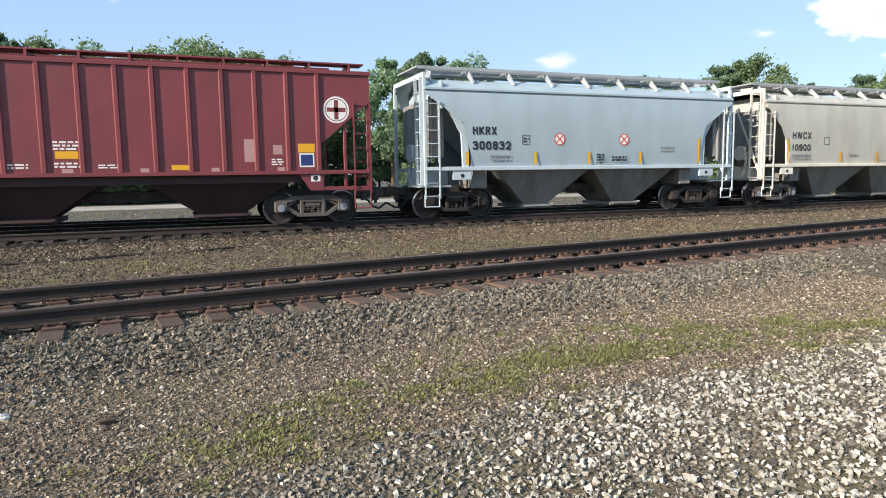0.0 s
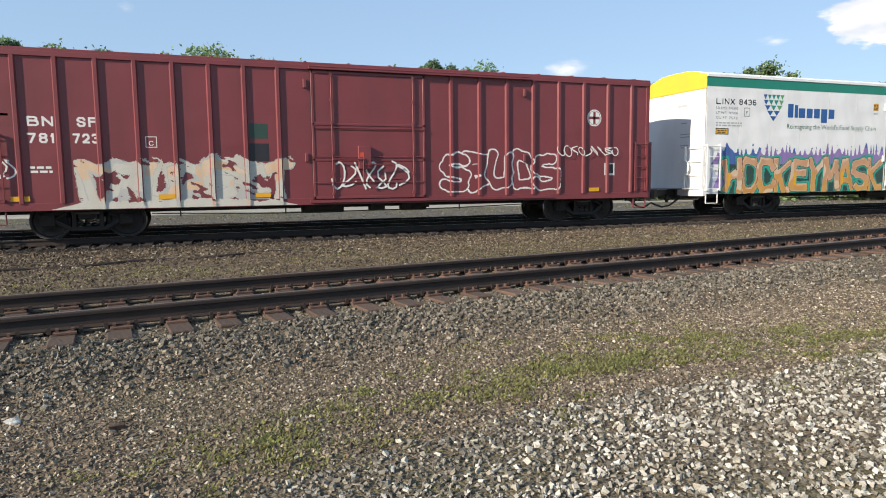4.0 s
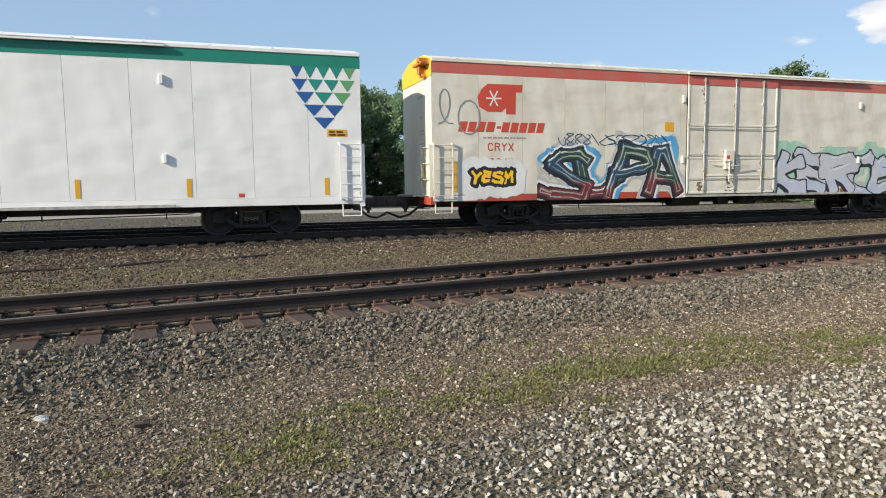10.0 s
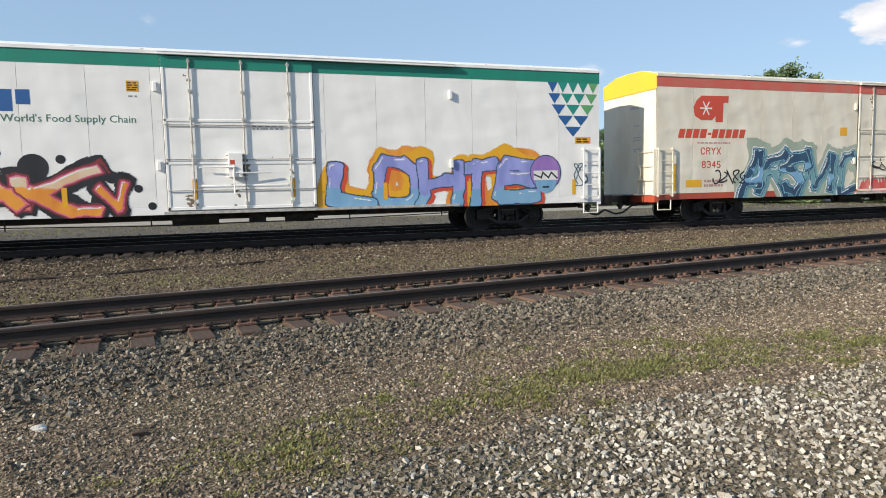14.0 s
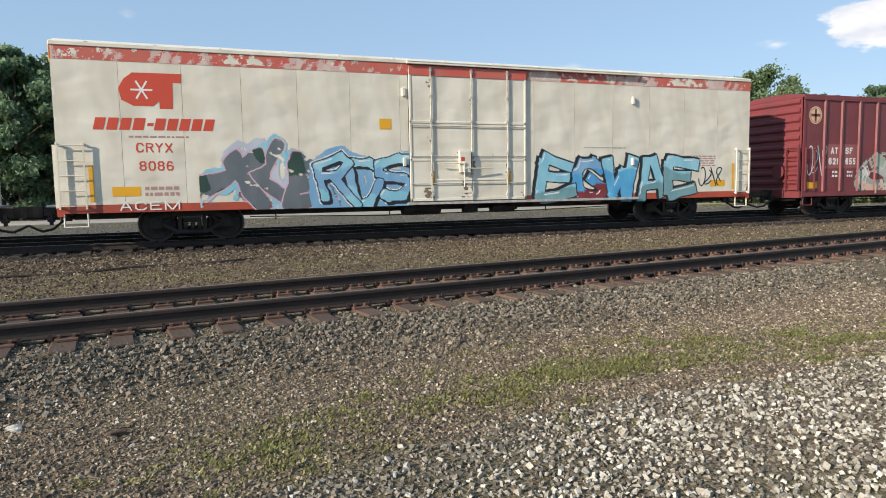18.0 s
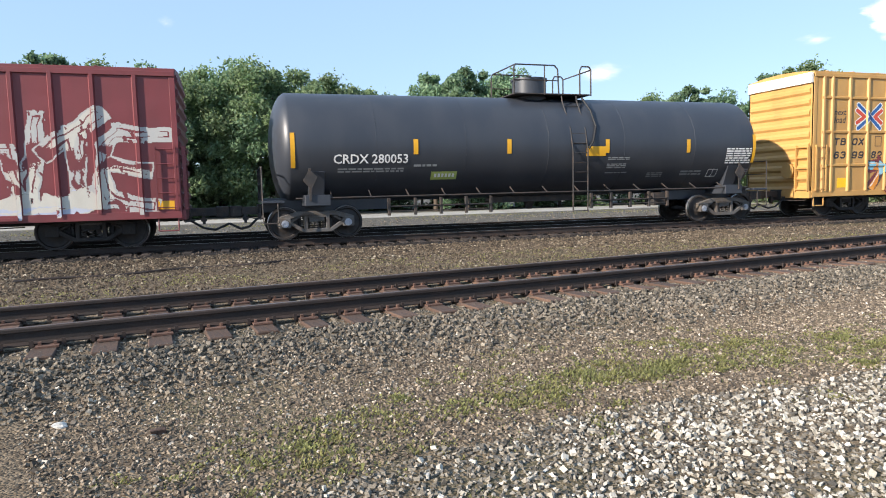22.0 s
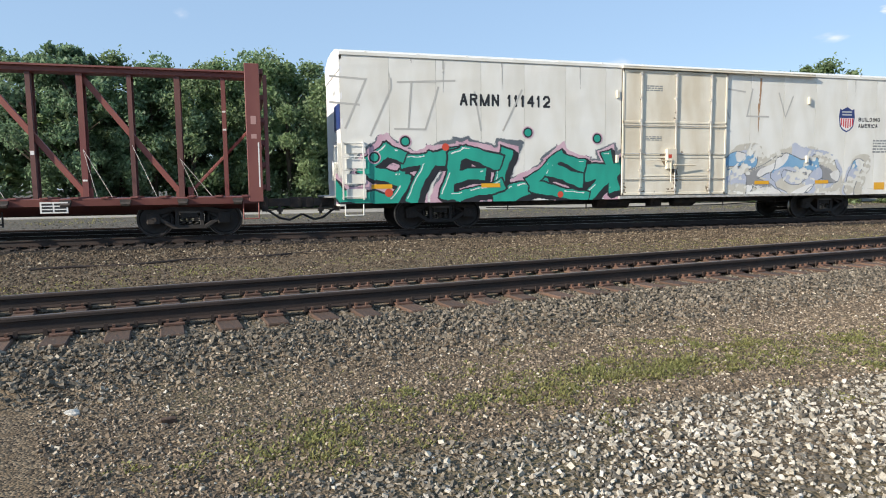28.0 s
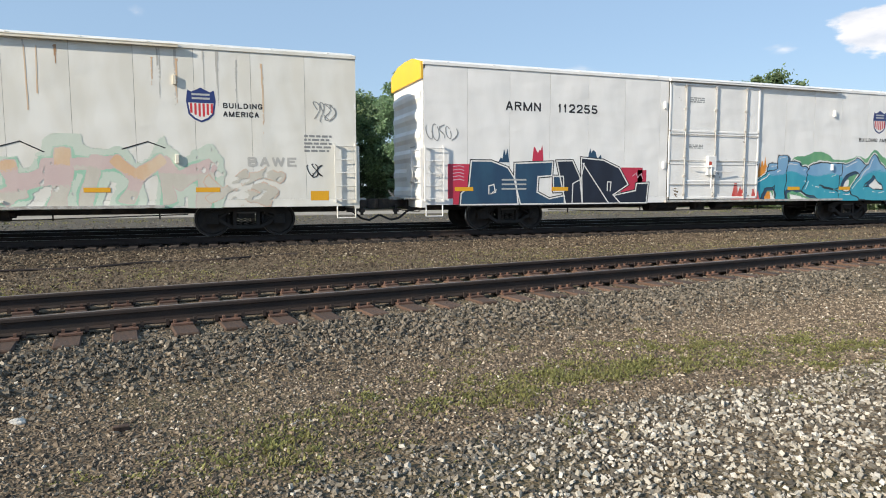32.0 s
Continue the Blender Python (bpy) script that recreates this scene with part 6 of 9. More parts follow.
def boxcar(name, label, a, b, body, posts, door, z_top=4.5, hw=1.52, style="brown"):
    """A steel boxcar with outside posts and a sliding door."""
    root, L, axles = car_root(name, label, "boxcar", a, b)
    z0 = 0.80
    boxes("side_wall", body, root, (-L / 2, L / 2, -hw, -hw + 0.05, z0, z_top), label="sheet steel side")
    boxes("far_wall", body, root, (-L / 2, L / 2, hw - 0.05, hw, z0, z_top))
    boxes("side_sill", body, root, (-L / 2, L / 2, -hw - 0.03, -hw + 0.04, z0 - 0.06, z0 + 0.13), bevel=0.006)
    boxes("top_chord", body, root, (-L / 2, L / 2, -hw - 0.045, -hw + 0.03, z_top - 0.12, z_top), bevel=0.006)
    boxes("floor", "steel_dark", root, (-L / 2 + 0.1, L / 2 - 0.1, -hw + 0.06, hw - 0.06, z0, z0 + 0.1))
    roof_piece(root, L, hw, z_top + 0.02, z_top + 0.20, body, over=0.02, ribs=16)
    for x in posts:
        rib_post(root, x, z0 + 0.12, z_top - 0.1, hw, body)
    for s in (-1, 1):
        end_wall(root, s * (L / 2), hw, z0, z_top, body, 11)
        boxes("corner_post", body, root, (min(s * L / 2, s * (L / 2 - 0.14)), max(s * L / 2, s * (L / 2 - 0.14)), -hw - 0.02, -hw + 0.03, z0, z_top), bevel=0.006)
        boxes("end_sill", body, root, (s * L / 2 - 0.09, s * L / 2 + 0.09, -hw, hw, z0 - 0.1, z0 + 0.15))
        x0, x1 = (-L / 2 + 0.12, -L / 2 + 0.58) if s < 0 else (L / 2 - 0.58, L / 2 - 0.1)
        ladder(root, x0, x1, 0.95, 2.6, 5, hw, body, stand=0.07)
        stirrup(root, x0, x1, 0.42, 0.8, hw, body)
        end_ladder(root, s * (L / 2 + 0.06), -hw + 0.06, -hw + 0.6, 0.95, 2.6, 5, body)
    bm = bmesh.new()
    rod(bm, (-L / 2 - 0.16, -0.6, 1.7), (-L / 2 - 0.2, -0.6, 1.7), 0.28, 16)
    quad_box(bm, -L / 2 - 0.16, -L / 2, -0.72, -0.48, 1.45, 1.95)
    part("hand_brake", bm, body, root)
    if door:
        plug_door(root, door[0], door[1], z0 + 0.1, z_top - 0.14, hw, body, (door[0] + 0.55, door[1] - 0.38), door[1] + 3.4)
    underframe(root, L, L / 2 - 2.25, axles, style)
    return root, L, hw


def settle(root, body, dx):
    """Slide what was added to a car after its body by dx along it."""
    for o in [q for q in root.children if q not in body]:
        o.matrix_basis = pose(dx, 0, 0) @ o.matrix_basis


# ---------------------------------------------------------------- covered hoppers, tank car, centre-beam flat car
def chute(root, cx, half_top, half_bot, z_top, z_bot, hw_top, material, name="hopper_chute"):
    bm = bmesh.new()
    top = [(cx - half_top, -hw_top, z_top), (cx + half_top, -hw_top, z_top), (cx + half_top, hw_top, z_top), (cx - half_top, hw_top, z_top)]
    low = [(cx - half_bot, -0.75, z_bot + 0.12), (cx + half_bot, -0.75, z_bot + 0.12), (cx + half_bot, 0.75, z_bot + 0.12), (cx - half_bot, 0.75, z_bot + 0.12)]
    loft(bm, [top, low])
    c = part(name, bm, material, root, "sloping discharge chute")
    bm = bmesh.new()
    quad_box(bm, cx - half_bot - 0.14, cx + half_bot + 0.14, -0.85, 0.85, z_bot, z_bot + 0.12)
    quad_box(bm, cx - half_bot - 0.05, cx + half_bot + 0.05, -0.92, 0.92, z_bot + 0.03, z_bot + 0.08)
    rod(bm, (cx + half_bot + 0.1, -1.0, z_bot + 0.1), (cx + half_bot + 0.1, 1.0, z_bot + 0.1), 0.035, 8)
    part("outlet_gate", bm, material, c, bevel=0.01)
    return c


def roof_walk(root, L, z, hw, material, brackets, z_eave):
    """A grating walkway on brackets round the hatches."""
    bm = bmesh.new()
    for y in (-0.62, 0.62):
        for k in range(5):
            quad_box(bm, -L / 2 + 0.1, L / 2 - 0.1, y - 0.24 + k * 0.12, y - 0.2 + k * 0.12, z, z + 0.04)
    quad_box(bm, -L / 2 + 0.05, L / 2 - 0.05, -0.92, -0.88, z - 0.03, z + 0.06)
    for s in (-1, 1):
        quad_box(bm, min(s * L / 2, s * (L / 2 - 0.4)), max(s * L / 2, s * (L / 2 - 0.4)), -0.9, 0.9, z, z + 0.04)
    part("running_board", bm, "galvanized_dull", root, "galvanized grating walkway")
    for i in range(brackets):
        x = -L / 2 + 0.35 + (L - 0.7) * i / (brackets - 1)
        bm = bmesh.new()
        prism(bm, [(-0.92, z - 0.02), (-0.92, z - 0.07), (-1.32, z_eave - 0.02), (-1.2, z_eave - 0.03), (-0.7, z - 0.14), (-0.7, z - 0.02)], "x", x - 0.022, x + 0.022)
        quad_box(bm, x - 0.04, x + 0.04, -0.9, 0.9, z - 0.07, z)
        part("walkway_bracket", bm, "galvanized_dull", root)
    bm = bmesh.new()
    quad_box(bm, -L / 2 + 0.7, L / 2 - 0.7, -0.32, 0.32, z - 0.1, z + 0.06)
    for i in range(8):
        x = -L / 2 + 1 + (L - 2) * i / 7
        quad_box(bm, x - 0.03, x + 0.03, -0.36, 0.36, z - 0.05, z + 0.09)
    part("hatch_cover", bm, material, root)


def smooth_hopper(name, label, a, b, body, cut, style, frame_mat, light_top=None):
    """A short covered hopper with smooth rounded sides and open ends."""
    root, L, axles = car_root(name, label, "covered hopper", a, b)
    hw, h = 1.55, L / 2
    # side shell: lean out towards the eave, rounded shoulder
    sect = [(1.50, 1.56), (1.55, 1.95), (1.56, 2.9), (1.55, 3.72), (1.50, 3.90), (1.34, 4.05), (0.9, 4.22), (0.0, 4.32)]
    for s in (-1, 1):
        bm = bmesh.new()
        rows = []
        for y, z in sect:
            lo = np.interp(z, [p[1] for p in cut], [p[0] for p in cut])
            n = 9
            rows.append([bm.verts.new((-h + lo + (2 * h - 2 * lo) * i / n, s * y, z)) for i in range(n + 1)])
        for r0, r1 in zip(rows, rows[1:]):
            for i in range(len(r0) - 1):
                bm.faces.new((r0[i], r0[i + 1], r1[i + 1], r1[i]))
        part("side_shell", bm, body, root, "smooth steel side, rounded at the eave", smooth=True)
    bm = bmesh.new()
    quad_box(bm, -h + 0.02, h - 0.02, -1.57, -1.50, 3.83, 3.90)
    part("eave_rail", bm, body, root, bevel=0.01)
    for s in (-1, 1):
        # slope sheet behind the open end, and the end's frame
        bm = bmesh.new()
        lo = [(c[0], c[1]) for c in cut]
        loft(bm, [[(s * (h - 0.55), -1.5, 3.95), (s * (h - 0.55), 1.5, 3.95)], [(s * (h - 2.9), -1.5, 1.5), (s * (h - 2.9), 1.5, 1.5)]], caps=False, closed=False)
        quad_box(bm, s * (h - 0.6) - 0.03, s * (h - 0.6) + 0.03, -1.5, 1.5, 3.3, 4.1)
        part("slope_sheet", bm, body, root, "sloping end sheet")
        bm = bmesh.new()
        prism(bm, [(s * (h - 0.55), 3.7), (s * (h - 0.85), 3.55), (s * (h - 1.45), 2.6), (s * (h - 1.45), 1.5), (s * (h - 1.25), 1.5), (s * (h - 1.22), 2.55), (s * (h - 0.7), 3.4)], "y", -1.5, -1.42)
        part("end_gusset", bm, frame_mat, root, bevel=0.01)
        bm = bmesh.new()
        for y in (-1.42, 1.42):
            boxes("corner_post", frame_mat, root, (s * (h - 0.06) - 0.05, s * (h - 0.06) + 0.05, y - 0.05, y + 0.05, 1.0, 4.2), bevel=0.01)
        boxes("end_beam", frame_mat, root, (min(s * (h - 0.06), s * (h - 1.3)), max(s * (h - 0.06), s * (h - 1.3)), -0.14, 0.14, 1.02, 1.5), bevel=0.01)
        quad_box(bm, s * (h - 0.06) - 0.04, s * (h - 0.06) + 0.04, -1.45, 1.45, 4.2, 4.35)
        part("end_frame", bm, frame_mat, root, bevel=0.01)
        # a ribbed box whose grey holds the shade on the end's posts
        box = boxes("end_bulkhead", "chute_grey", root, (min(s * (h - 0.3), s * (h - 0.7)), max(s * (h - 0.3), s * (h - 0.7)), -1.34, 1.34, 1.85, 3.6), label="ribbed end structure, its shade given as dark grey", bevel=0.02)
        for q in (0.22, 0.5):
            boxes("end_stiffener", "chute_grey", box, (min(s * (h - q), s * (h - q - 0.06)), max(s * (h - q), s * (h - q - 0.06)), -1.42, -1.33, 1.7, 3.66), bevel=0.008)
        bm = bmesh.new()
        for y in (-0.5, 0.5):
            rod(bm, (s * (h - 0.12), y, 1.1), (s * (h - 0.7), y, 3.6), 0.05, 8)
        rod(bm, (s * (h - 0.1), -1.3, 1.2), (s * (h - 0.35), 0.2, 3.9), 0.04, 8)
        part("end_brace", bm, frame_mat, root)
        x0, x1 = (-h + 0.0, -h + 0.46) if s < 0 else (h - 0.46, h - 0.0)
        ladder(root, x0, x1, 0.62, 3.5, 8, 1.55, frame_mat, stand=0.05, r=0.016)
        end_ladder(root, s * h, -1.4, -0.95, 1.0, 4.2, 9, frame_mat)
        stirrup(root, x0, x1, 0.38, 0.75, 1.55, frame_mat)
        boxes("end_platform", "galvanized", root, (min(s * (h - 0.9), s * (h + 0.1)), max(s * (h - 0.9), s * (h + 0.1)), -1.4, 1.4, 0.96, 1.02))
        boxes("bolster_web", "chute_grey", root, (s * (h - 1.9) - 0.25, s * (h - 1.9) + 0.25, -1.3, 1.3, 0.9, 1.5), bevel=0.02)
        bm = bmesh.new()
        quad_box(bm, s * (h - 1.2) - 0.30, s * (h - 1.2) + 0.30, -1.57, -1.50, 1.18, 1.46)
        part("jacking_pad", bm, frame_mat, root)
        dots(root, [(s * (h - 1.2), 1.3, 0.06)], 1.575, "letter_black")
    boxes("side_sill", frame_mat, root, (-h + 0.05, h - 0.05, -1.60, -1.44, 1.45, 1.57), (-h + 0.05, h - 0.05, 1.44, 1.60, 1.45, 1.57), bevel=0.012)
    for cx in (-1.75, 1.75):
        chute(root, cx, 1.72, 0.45, 1.5, 0.22, 1.42, "chute_grey")
    roof_walk(root, L, 4.56, hw, body if not light_top else light_top, 9, 4.12)
    bm = bmesh.new()
    rod(bm, (-h - 0.10, -0.55, 2.0), (-h - 0.15, -0.55, 2.0), 0.28, 16)
    quad_box(bm, -h - 0.1, -h + 0.06, -0.68, -0.42, 1.75, 2.25)
    part("hand_brake", bm, frame_mat, root)
    underframe(root, L, h - 1.22, axles, style, sill=(0.70, 1.0), gear=False)
    return root, L, 1.565


def ribbed_hopper(name, label, a, b, body, under):
    """A long covered hopper with posts on flat sides."""
    root, L, axles = car_root(name, label, "covered hopper", a, b)
    h, hw = L / 2, 1.50
    for s in (-1, 1):
        bm = bmesh.new()
        prism(bm, [(-h + 0.02, 4.22), (h - 0.02, 4.22), (h - 0.02, 3.42), (h - 1.42, 2.25), (h - 1.42, 1.5), (-h + 1.42, 1.5), (-h + 1.42, 2.25), (-h + 0.02, 3.42)], "y", s * hw, s * (hw - 0.05))
        part("side_wall", bm, body, root, "flat sheet steel side")
    for k in range(19):
        x = -7.49 + k * 0.8325
        rib_post(root, x, 1.5, 4.14, hw, body, w=0.075, d=0.05)
    boxes("side_sill", body, root, (-h + 0.05, h - 0.05, -hw - 0.05, -hw + 0.05, 1.40, 1.50), bevel=0.008)
    boxes("top_chord", body, root, (-h, h, -hw - 0.05, -hw + 0.06, 4.14, 4.24), bevel=0.008)
    bm = bmesh.new()
    prism(bm, [(-hw, 4.2), (-hw, 4.26), (0, 4.4), (hw, 4.26), (hw, 4.2)], "x", -h, h)
    part("roof", bm, body, root)
    bm = bmesh.new()
    quad_box(bm, -h + 0.1, h - 0.05, -1.06, -0.98, 4.50, 4.54)
    quad_box(bm, -h + 0.1, h - 0.05, -0.98, -0.5, 4.50, 4.53)
    for k in range(16):
        quad_box(bm, -h + 0.4 + k * 1.14, -h + 0.46 + k * 1.14, -1.06, -0.3, 4.3, 4.5)
    part("running_board", bm, body, root)
    bm = bmesh.new()
    quad_box(bm, -h + 0.9, h - 0.9, -0.34, 0.34, 4.38, 4.5)
    part("hatch_cover", bm, body, root)
    for s in (-1, 1):
        bm = bmesh.new()
        loft(bm, [[(s * (h - 0.25), -1.45, 3.9), (s * (h - 0.25), 1.45, 3.9)], [(s * (h - 2.6), -1.45, 1.5), (s * (h - 2.6), 1.45, 1.5)]], caps=False, closed=False)
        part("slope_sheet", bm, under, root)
        for y in (-1.42, 1.42):
            boxes("corner_post", body, root, (s * (h - 0.07) - 0.05, s * (h - 0.07) + 0.05, y - 0.05, y + 0.05, 1.05, 4.2), bevel=0.008)
            boxes("end_post", body, root, (s * (h - 0.75) - 0.04, s * (h - 0.75) + 0.04, y - 0.04, y + 0.04, 1.05, 3.0), bevel=0.008)
        for z in (1.40, 0.94):
            boxes("end_rail", body, root, (min(s * (h - 0.02), s * (h - 1.5)), max(s * (h - 0.02), s * (h - 1.5)), -1.485, -1.375, z, z + 0.11), bevel=0.008)
        x0, x1 = (-h + 0.03, -h + 0.5) if s < 0 else (h - 0.5, h - 0.03)
        ladder(root, x0, x1, 0.85, 3.4, 7, 1.48, body, stand=0.05)
        stirrup(root, x0, x1, 0.42, 0.9, 1.48, body)
        bm = bmesh.new()
        prism(bm, [(s * (h - 1.4), 1.42), (s * (h - 2.1), 1.42), (s * (h - 1.75), 0.95), (s * (h - 1.4), 0.95)], "y", -1.5, -1.42)
        part("sill_gusset", bm, body, root)
        patches("jacking_label", [(s * (h - 1.62) - 0.13, s * (h - 1.62) + 0.13, 1.2, 1.38)], "letter_white", root, 1.502)
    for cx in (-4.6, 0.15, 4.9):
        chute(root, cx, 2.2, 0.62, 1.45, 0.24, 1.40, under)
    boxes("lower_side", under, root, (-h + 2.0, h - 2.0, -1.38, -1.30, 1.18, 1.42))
    underframe(root, L, h - 1.65, axles, "grey", sill=(0.72, 1.0), gear=False)
    return root, L, hw


def tank_car(name, label, a, b):
    root, L, axles = car_root(name, label, "tank car", a, b)
    R, zc, h = 1.60, 2.62, L / 2 - 0.02
    bm = bmesh.new()
    n = 48

    def ring(x, r):
        return [(x, r * math.cos(2 * math.pi * i / n), zc + r * math.sin(2 * math.pi * i / n)) for i in range(n)]
    dome = [(1.0, 0.05), (0.93, 0.35), (0.80, 0.60), (0.58, 0.81), (0.34, 0.935), (0.12, 0.99), (0.0, 1.0)]
    e = 0.52
    rings = [ring(-h + e - e * d, R * r) for d, r in dome]
    for x in np.linspace(-h + e, h - e, 15)[1:-1]:
        rings.append(ring(x, R))
    rings += [ring(h - e + e * d, R * r) for d, r in reversed(dome)]
    loft(bm, rings)
    tank = part("tank", bm, "tank_black", root, "glossy black cylindrical tank with domed ends", smooth=True)
    for x in (-5.4, -2.7, 0.0, 2.7, 5.4):
        bm = bmesh.new()
        loft(bm, [ring(x - 0.012, R), ring(x - 0.010, R + 0.004), ring(x + 0.010, R + 0.004), ring(x + 0.012, R)], caps=False)
        part("weld_seam", bm, "tank_black", tank, smooth=True)
    # manway, platform and rails
    bm = bmesh.new()
    rod(bm, (0.1, 0, zc + R - 0.1), (0.1, 0, zc + R + 0.55), 0.56, 24)
    rod(bm, (0.1, 0, zc + R + 0.55), (0.1, 0, zc + R + 0.62), 0.60, 24)
    part("manway", bm, "tank_black", root, "black manway dome", smooth=True)
    bm = bmesh.new()
    quad_box(bm, -0.85, 1.85, -0.95, 0.95, zc + R + 0.02, zc + R + 0.05)
    part("platform", bm, "steel_dark", root)
    bm = bmesh.new()
    zt = zc + R + 0.92
    for y in (-0.93, 0.93):
        path_rod(bm, [(-0.85, y, zc + R), (-0.85, y, zt - 0.1), (-0.8, y, zt), (0.55, y, zt), (0.66, y, zt - 0.12), (0.7, y, zc + R)], 0.024)
        rod(bm, (-0.85, y, zc + R + 0.45), (0.7, y, zc + R + 0.45), 0.018)
        path_rod(bm, [(1.45, y, zc + R), (1.45, y, zt - 0.12), (1.52, y, zt), (1.78, y, zt), (1.85, y, zt - 0.1), (1.85, y, zc + R)], 0.024)
        rod(bm, (0.2, y, zc + R), (0.2, y, zt), 0.02)
    rod(bm, (-0.8, -0.93, zt), (-0.8, 0.93, zt), 0.022)
    rod(bm, (1.85, -0.93, zt - 0.1), (1.85, 0.93, zt - 0.1), 0.022)
    part("handrail", bm, "steel_dark", root, "black tube guard rail")
    bm = bmesh.new()
    for dx in (0.78, 1.30):
        path_rod(bm, [(dx, -1.66, 0.52), (dx, -1.68, 2.4), (dx, -1.52, 3.1), (dx, -1.25, 3.6), (dx, -0.98, 4.05), (dx, -0.95, 4.2)], 0.022)
    for k in range(12):
        z = 0.56 + k * 0.3
        y = -1.67 if z < 2.4 else -1.68 + 0.16 * (z - 2.4) / 0.7 if z < 3.1 else -1.52 + 0.54 * (z - 3.1) / 0.95
        rod(bm, (0.78, y, z), (1.30, y, z), 0.014)
    part("side_ladder", bm, "steel_dark", root, "black side ladder")
    bm = bmesh.new()
    path_rod(bm, [(1.5, -0.95, 4.15), (1.62, -1.3, 3.7), (1.66, -1.55, 3.2), (1.5, -1.66, 2.7), (1.34, -1.69, 2.5)], 0.03, 7)
    part("vent_pipe", bm, "rubber", root, smooth=True)
    # walk rail along the foot, bracket pieces, outlet
    bm = bmesh.new()
    rod(bm, (-h + 0.6, -1.45, 1.16), (h - 0.6, -1.45, 1.16), 0.028, 6)
    for k in range(13):
        x = -h + 1.6 + k * (2 * h - 3.2) / 12
        rod(bm, (x, -1.45, 1.16), (x, -1.1, 1.35), 0.02, 5)
    part("grab_rail", bm, "steel_dark", root)
    bm = bmesh.new()
    for x0, x1 in ((-5.0, -1.8), (1.7, 4.6)):
        rod(bm, (x0, -1.2, 0.86), (x1, -1.2, 0.86), 0.03, 6)
        rod(bm, (x0, -1.2, 0.72), (x1, -1.2, 0.72), 0.018, 6)
        for k in range(5):
            x = x0 + (x1 - x0) * k / 4
            quad_box(bm, x - 0.04, x + 0.04, -1.24, -1.14, 0.6, 1.1)
    rod(bm, (0.05, 0, 1.1), (0.05, 0, 0.62), 0.28, 14, 0.1)
    quad_box(bm, -1.4, 1.6, -0.3, 0.3, 0.86, 1.1)
    quad_box(bm, 4.2, 4.8, -1.0, -0.5, 0.62, 1.05)
    part("bottom_outlet", bm, "steel_dark", root, bevel=0.006)
    for s in (-1, 1):
        bm = bmesh.new()
        quad_box(bm, min(s * (h - 3.4), s * (h + 0.25)), max(s * (h - 3.4), s * (h + 0.25)), -0.5, 0.5, 0.78, 1.18)
        quad_box(bm, s * (h - 1.2) - 0.35, s * (h - 1.2) + 0.35, -1.5, 1.5, 0.95, 1.25)
        prism(bm, [(-1.2, 1.2), (1.2, 1.2), (1.45, 1.9), (1.3, 1.9), (0.8, 1.35), (-0.8, 1.35), (-1.3, 1.9), (-1.45, 1.9)], "x", s * (h - 1.2) - 0.22, s * (h - 1.2) + 0.22)
        quad_box(bm, min(s * (h - 0.3), s * (h + 0.3)), max(s * (h - 0.3), s * (h + 0.3)), -1.45, 1.45, 1.05, 1.12)
        part("tank_cradle", bm, "tank_black", root, bevel=0.01)
        bm = bmesh.new()
        x = s * (h + 0.28)
        for y in (-1.4, -0.5, 0.5, 1.4):
            path_rod(bm, [(x, y, 1.1), (x, y, 2.05)], 0.022)
        rod(bm, (x, -1.4, 2.05), (x, 1.4, 2.05), 0.022)
        rod(bm, (x, -1.4, 1.6), (x, 1.4, 1.6), 0.018)
        path_rod(bm, [(x, -1.42, 1.1), (x, -1.42, 0.5), (x - s * 0.4, -1.42, 0.5), (x - s * 0.4, -1.42, 1.1)], 0.02)
        part("end_rail", bm, "steel_dark", root)
        bm = bmesh.new()
        prism(bm, [(s * (h - 1.0) - 0.02, 1.95), (s * (h - 1.0) + 0.2, 1.75), (s * (h - 1.0) + 0.02, 1.4), (s * (h - 1.0) - 0.2, 1.65)], "y", -1.56, -1.53)
        quad_box(bm, s * (h - 1.0) - 0.03, s * (h - 1.0) + 0.03, -1.55, -1.5, 1.1, 2.0)
        part("placard_holder", bm, "steel_dark", root)
        truck(root, s * (h - 1.2), axles, "grey")
    couplers(root, L / 2 + 0.25, L)
    return root, L, R, zc


def on_tank(root, x0, x1, z0, z1, R, zc, material, label, name="reflector_strip"):
    """A patch that lies on the tank's curve."""
    bm = bmesh.new()
    rows = []
    for k in range(7):
        z = z0 + (z1 - z0) * k / 6
        y = -math.sqrt(max(0.01, (R + 0.012) ** 2 - (z - zc) ** 2))
        rows.append([(x0, y, z), (x1, y, z)])
    loft(bm, rows, caps=False, closed=False)
    return part(name, bm, material, root, label)


def tank_text(body, material, root, x0, x1, z0, z1, R, zc, bold=0.0, shear=0.0):
    vs, fs = glyphs(body, bold, shear)
    lo, hi = vs.min(0), vs.max(0)
    vs = (vs - lo) / (hi - lo) * (x1 - x0, z1 - z0) + (x0, z0)
    ys = -np.sqrt((R + 0.014) ** 2 - (vs[:, 1] - zc) ** 2)
    return flat("lettering", vs, fs, ys, material, root, "white painted lettering")


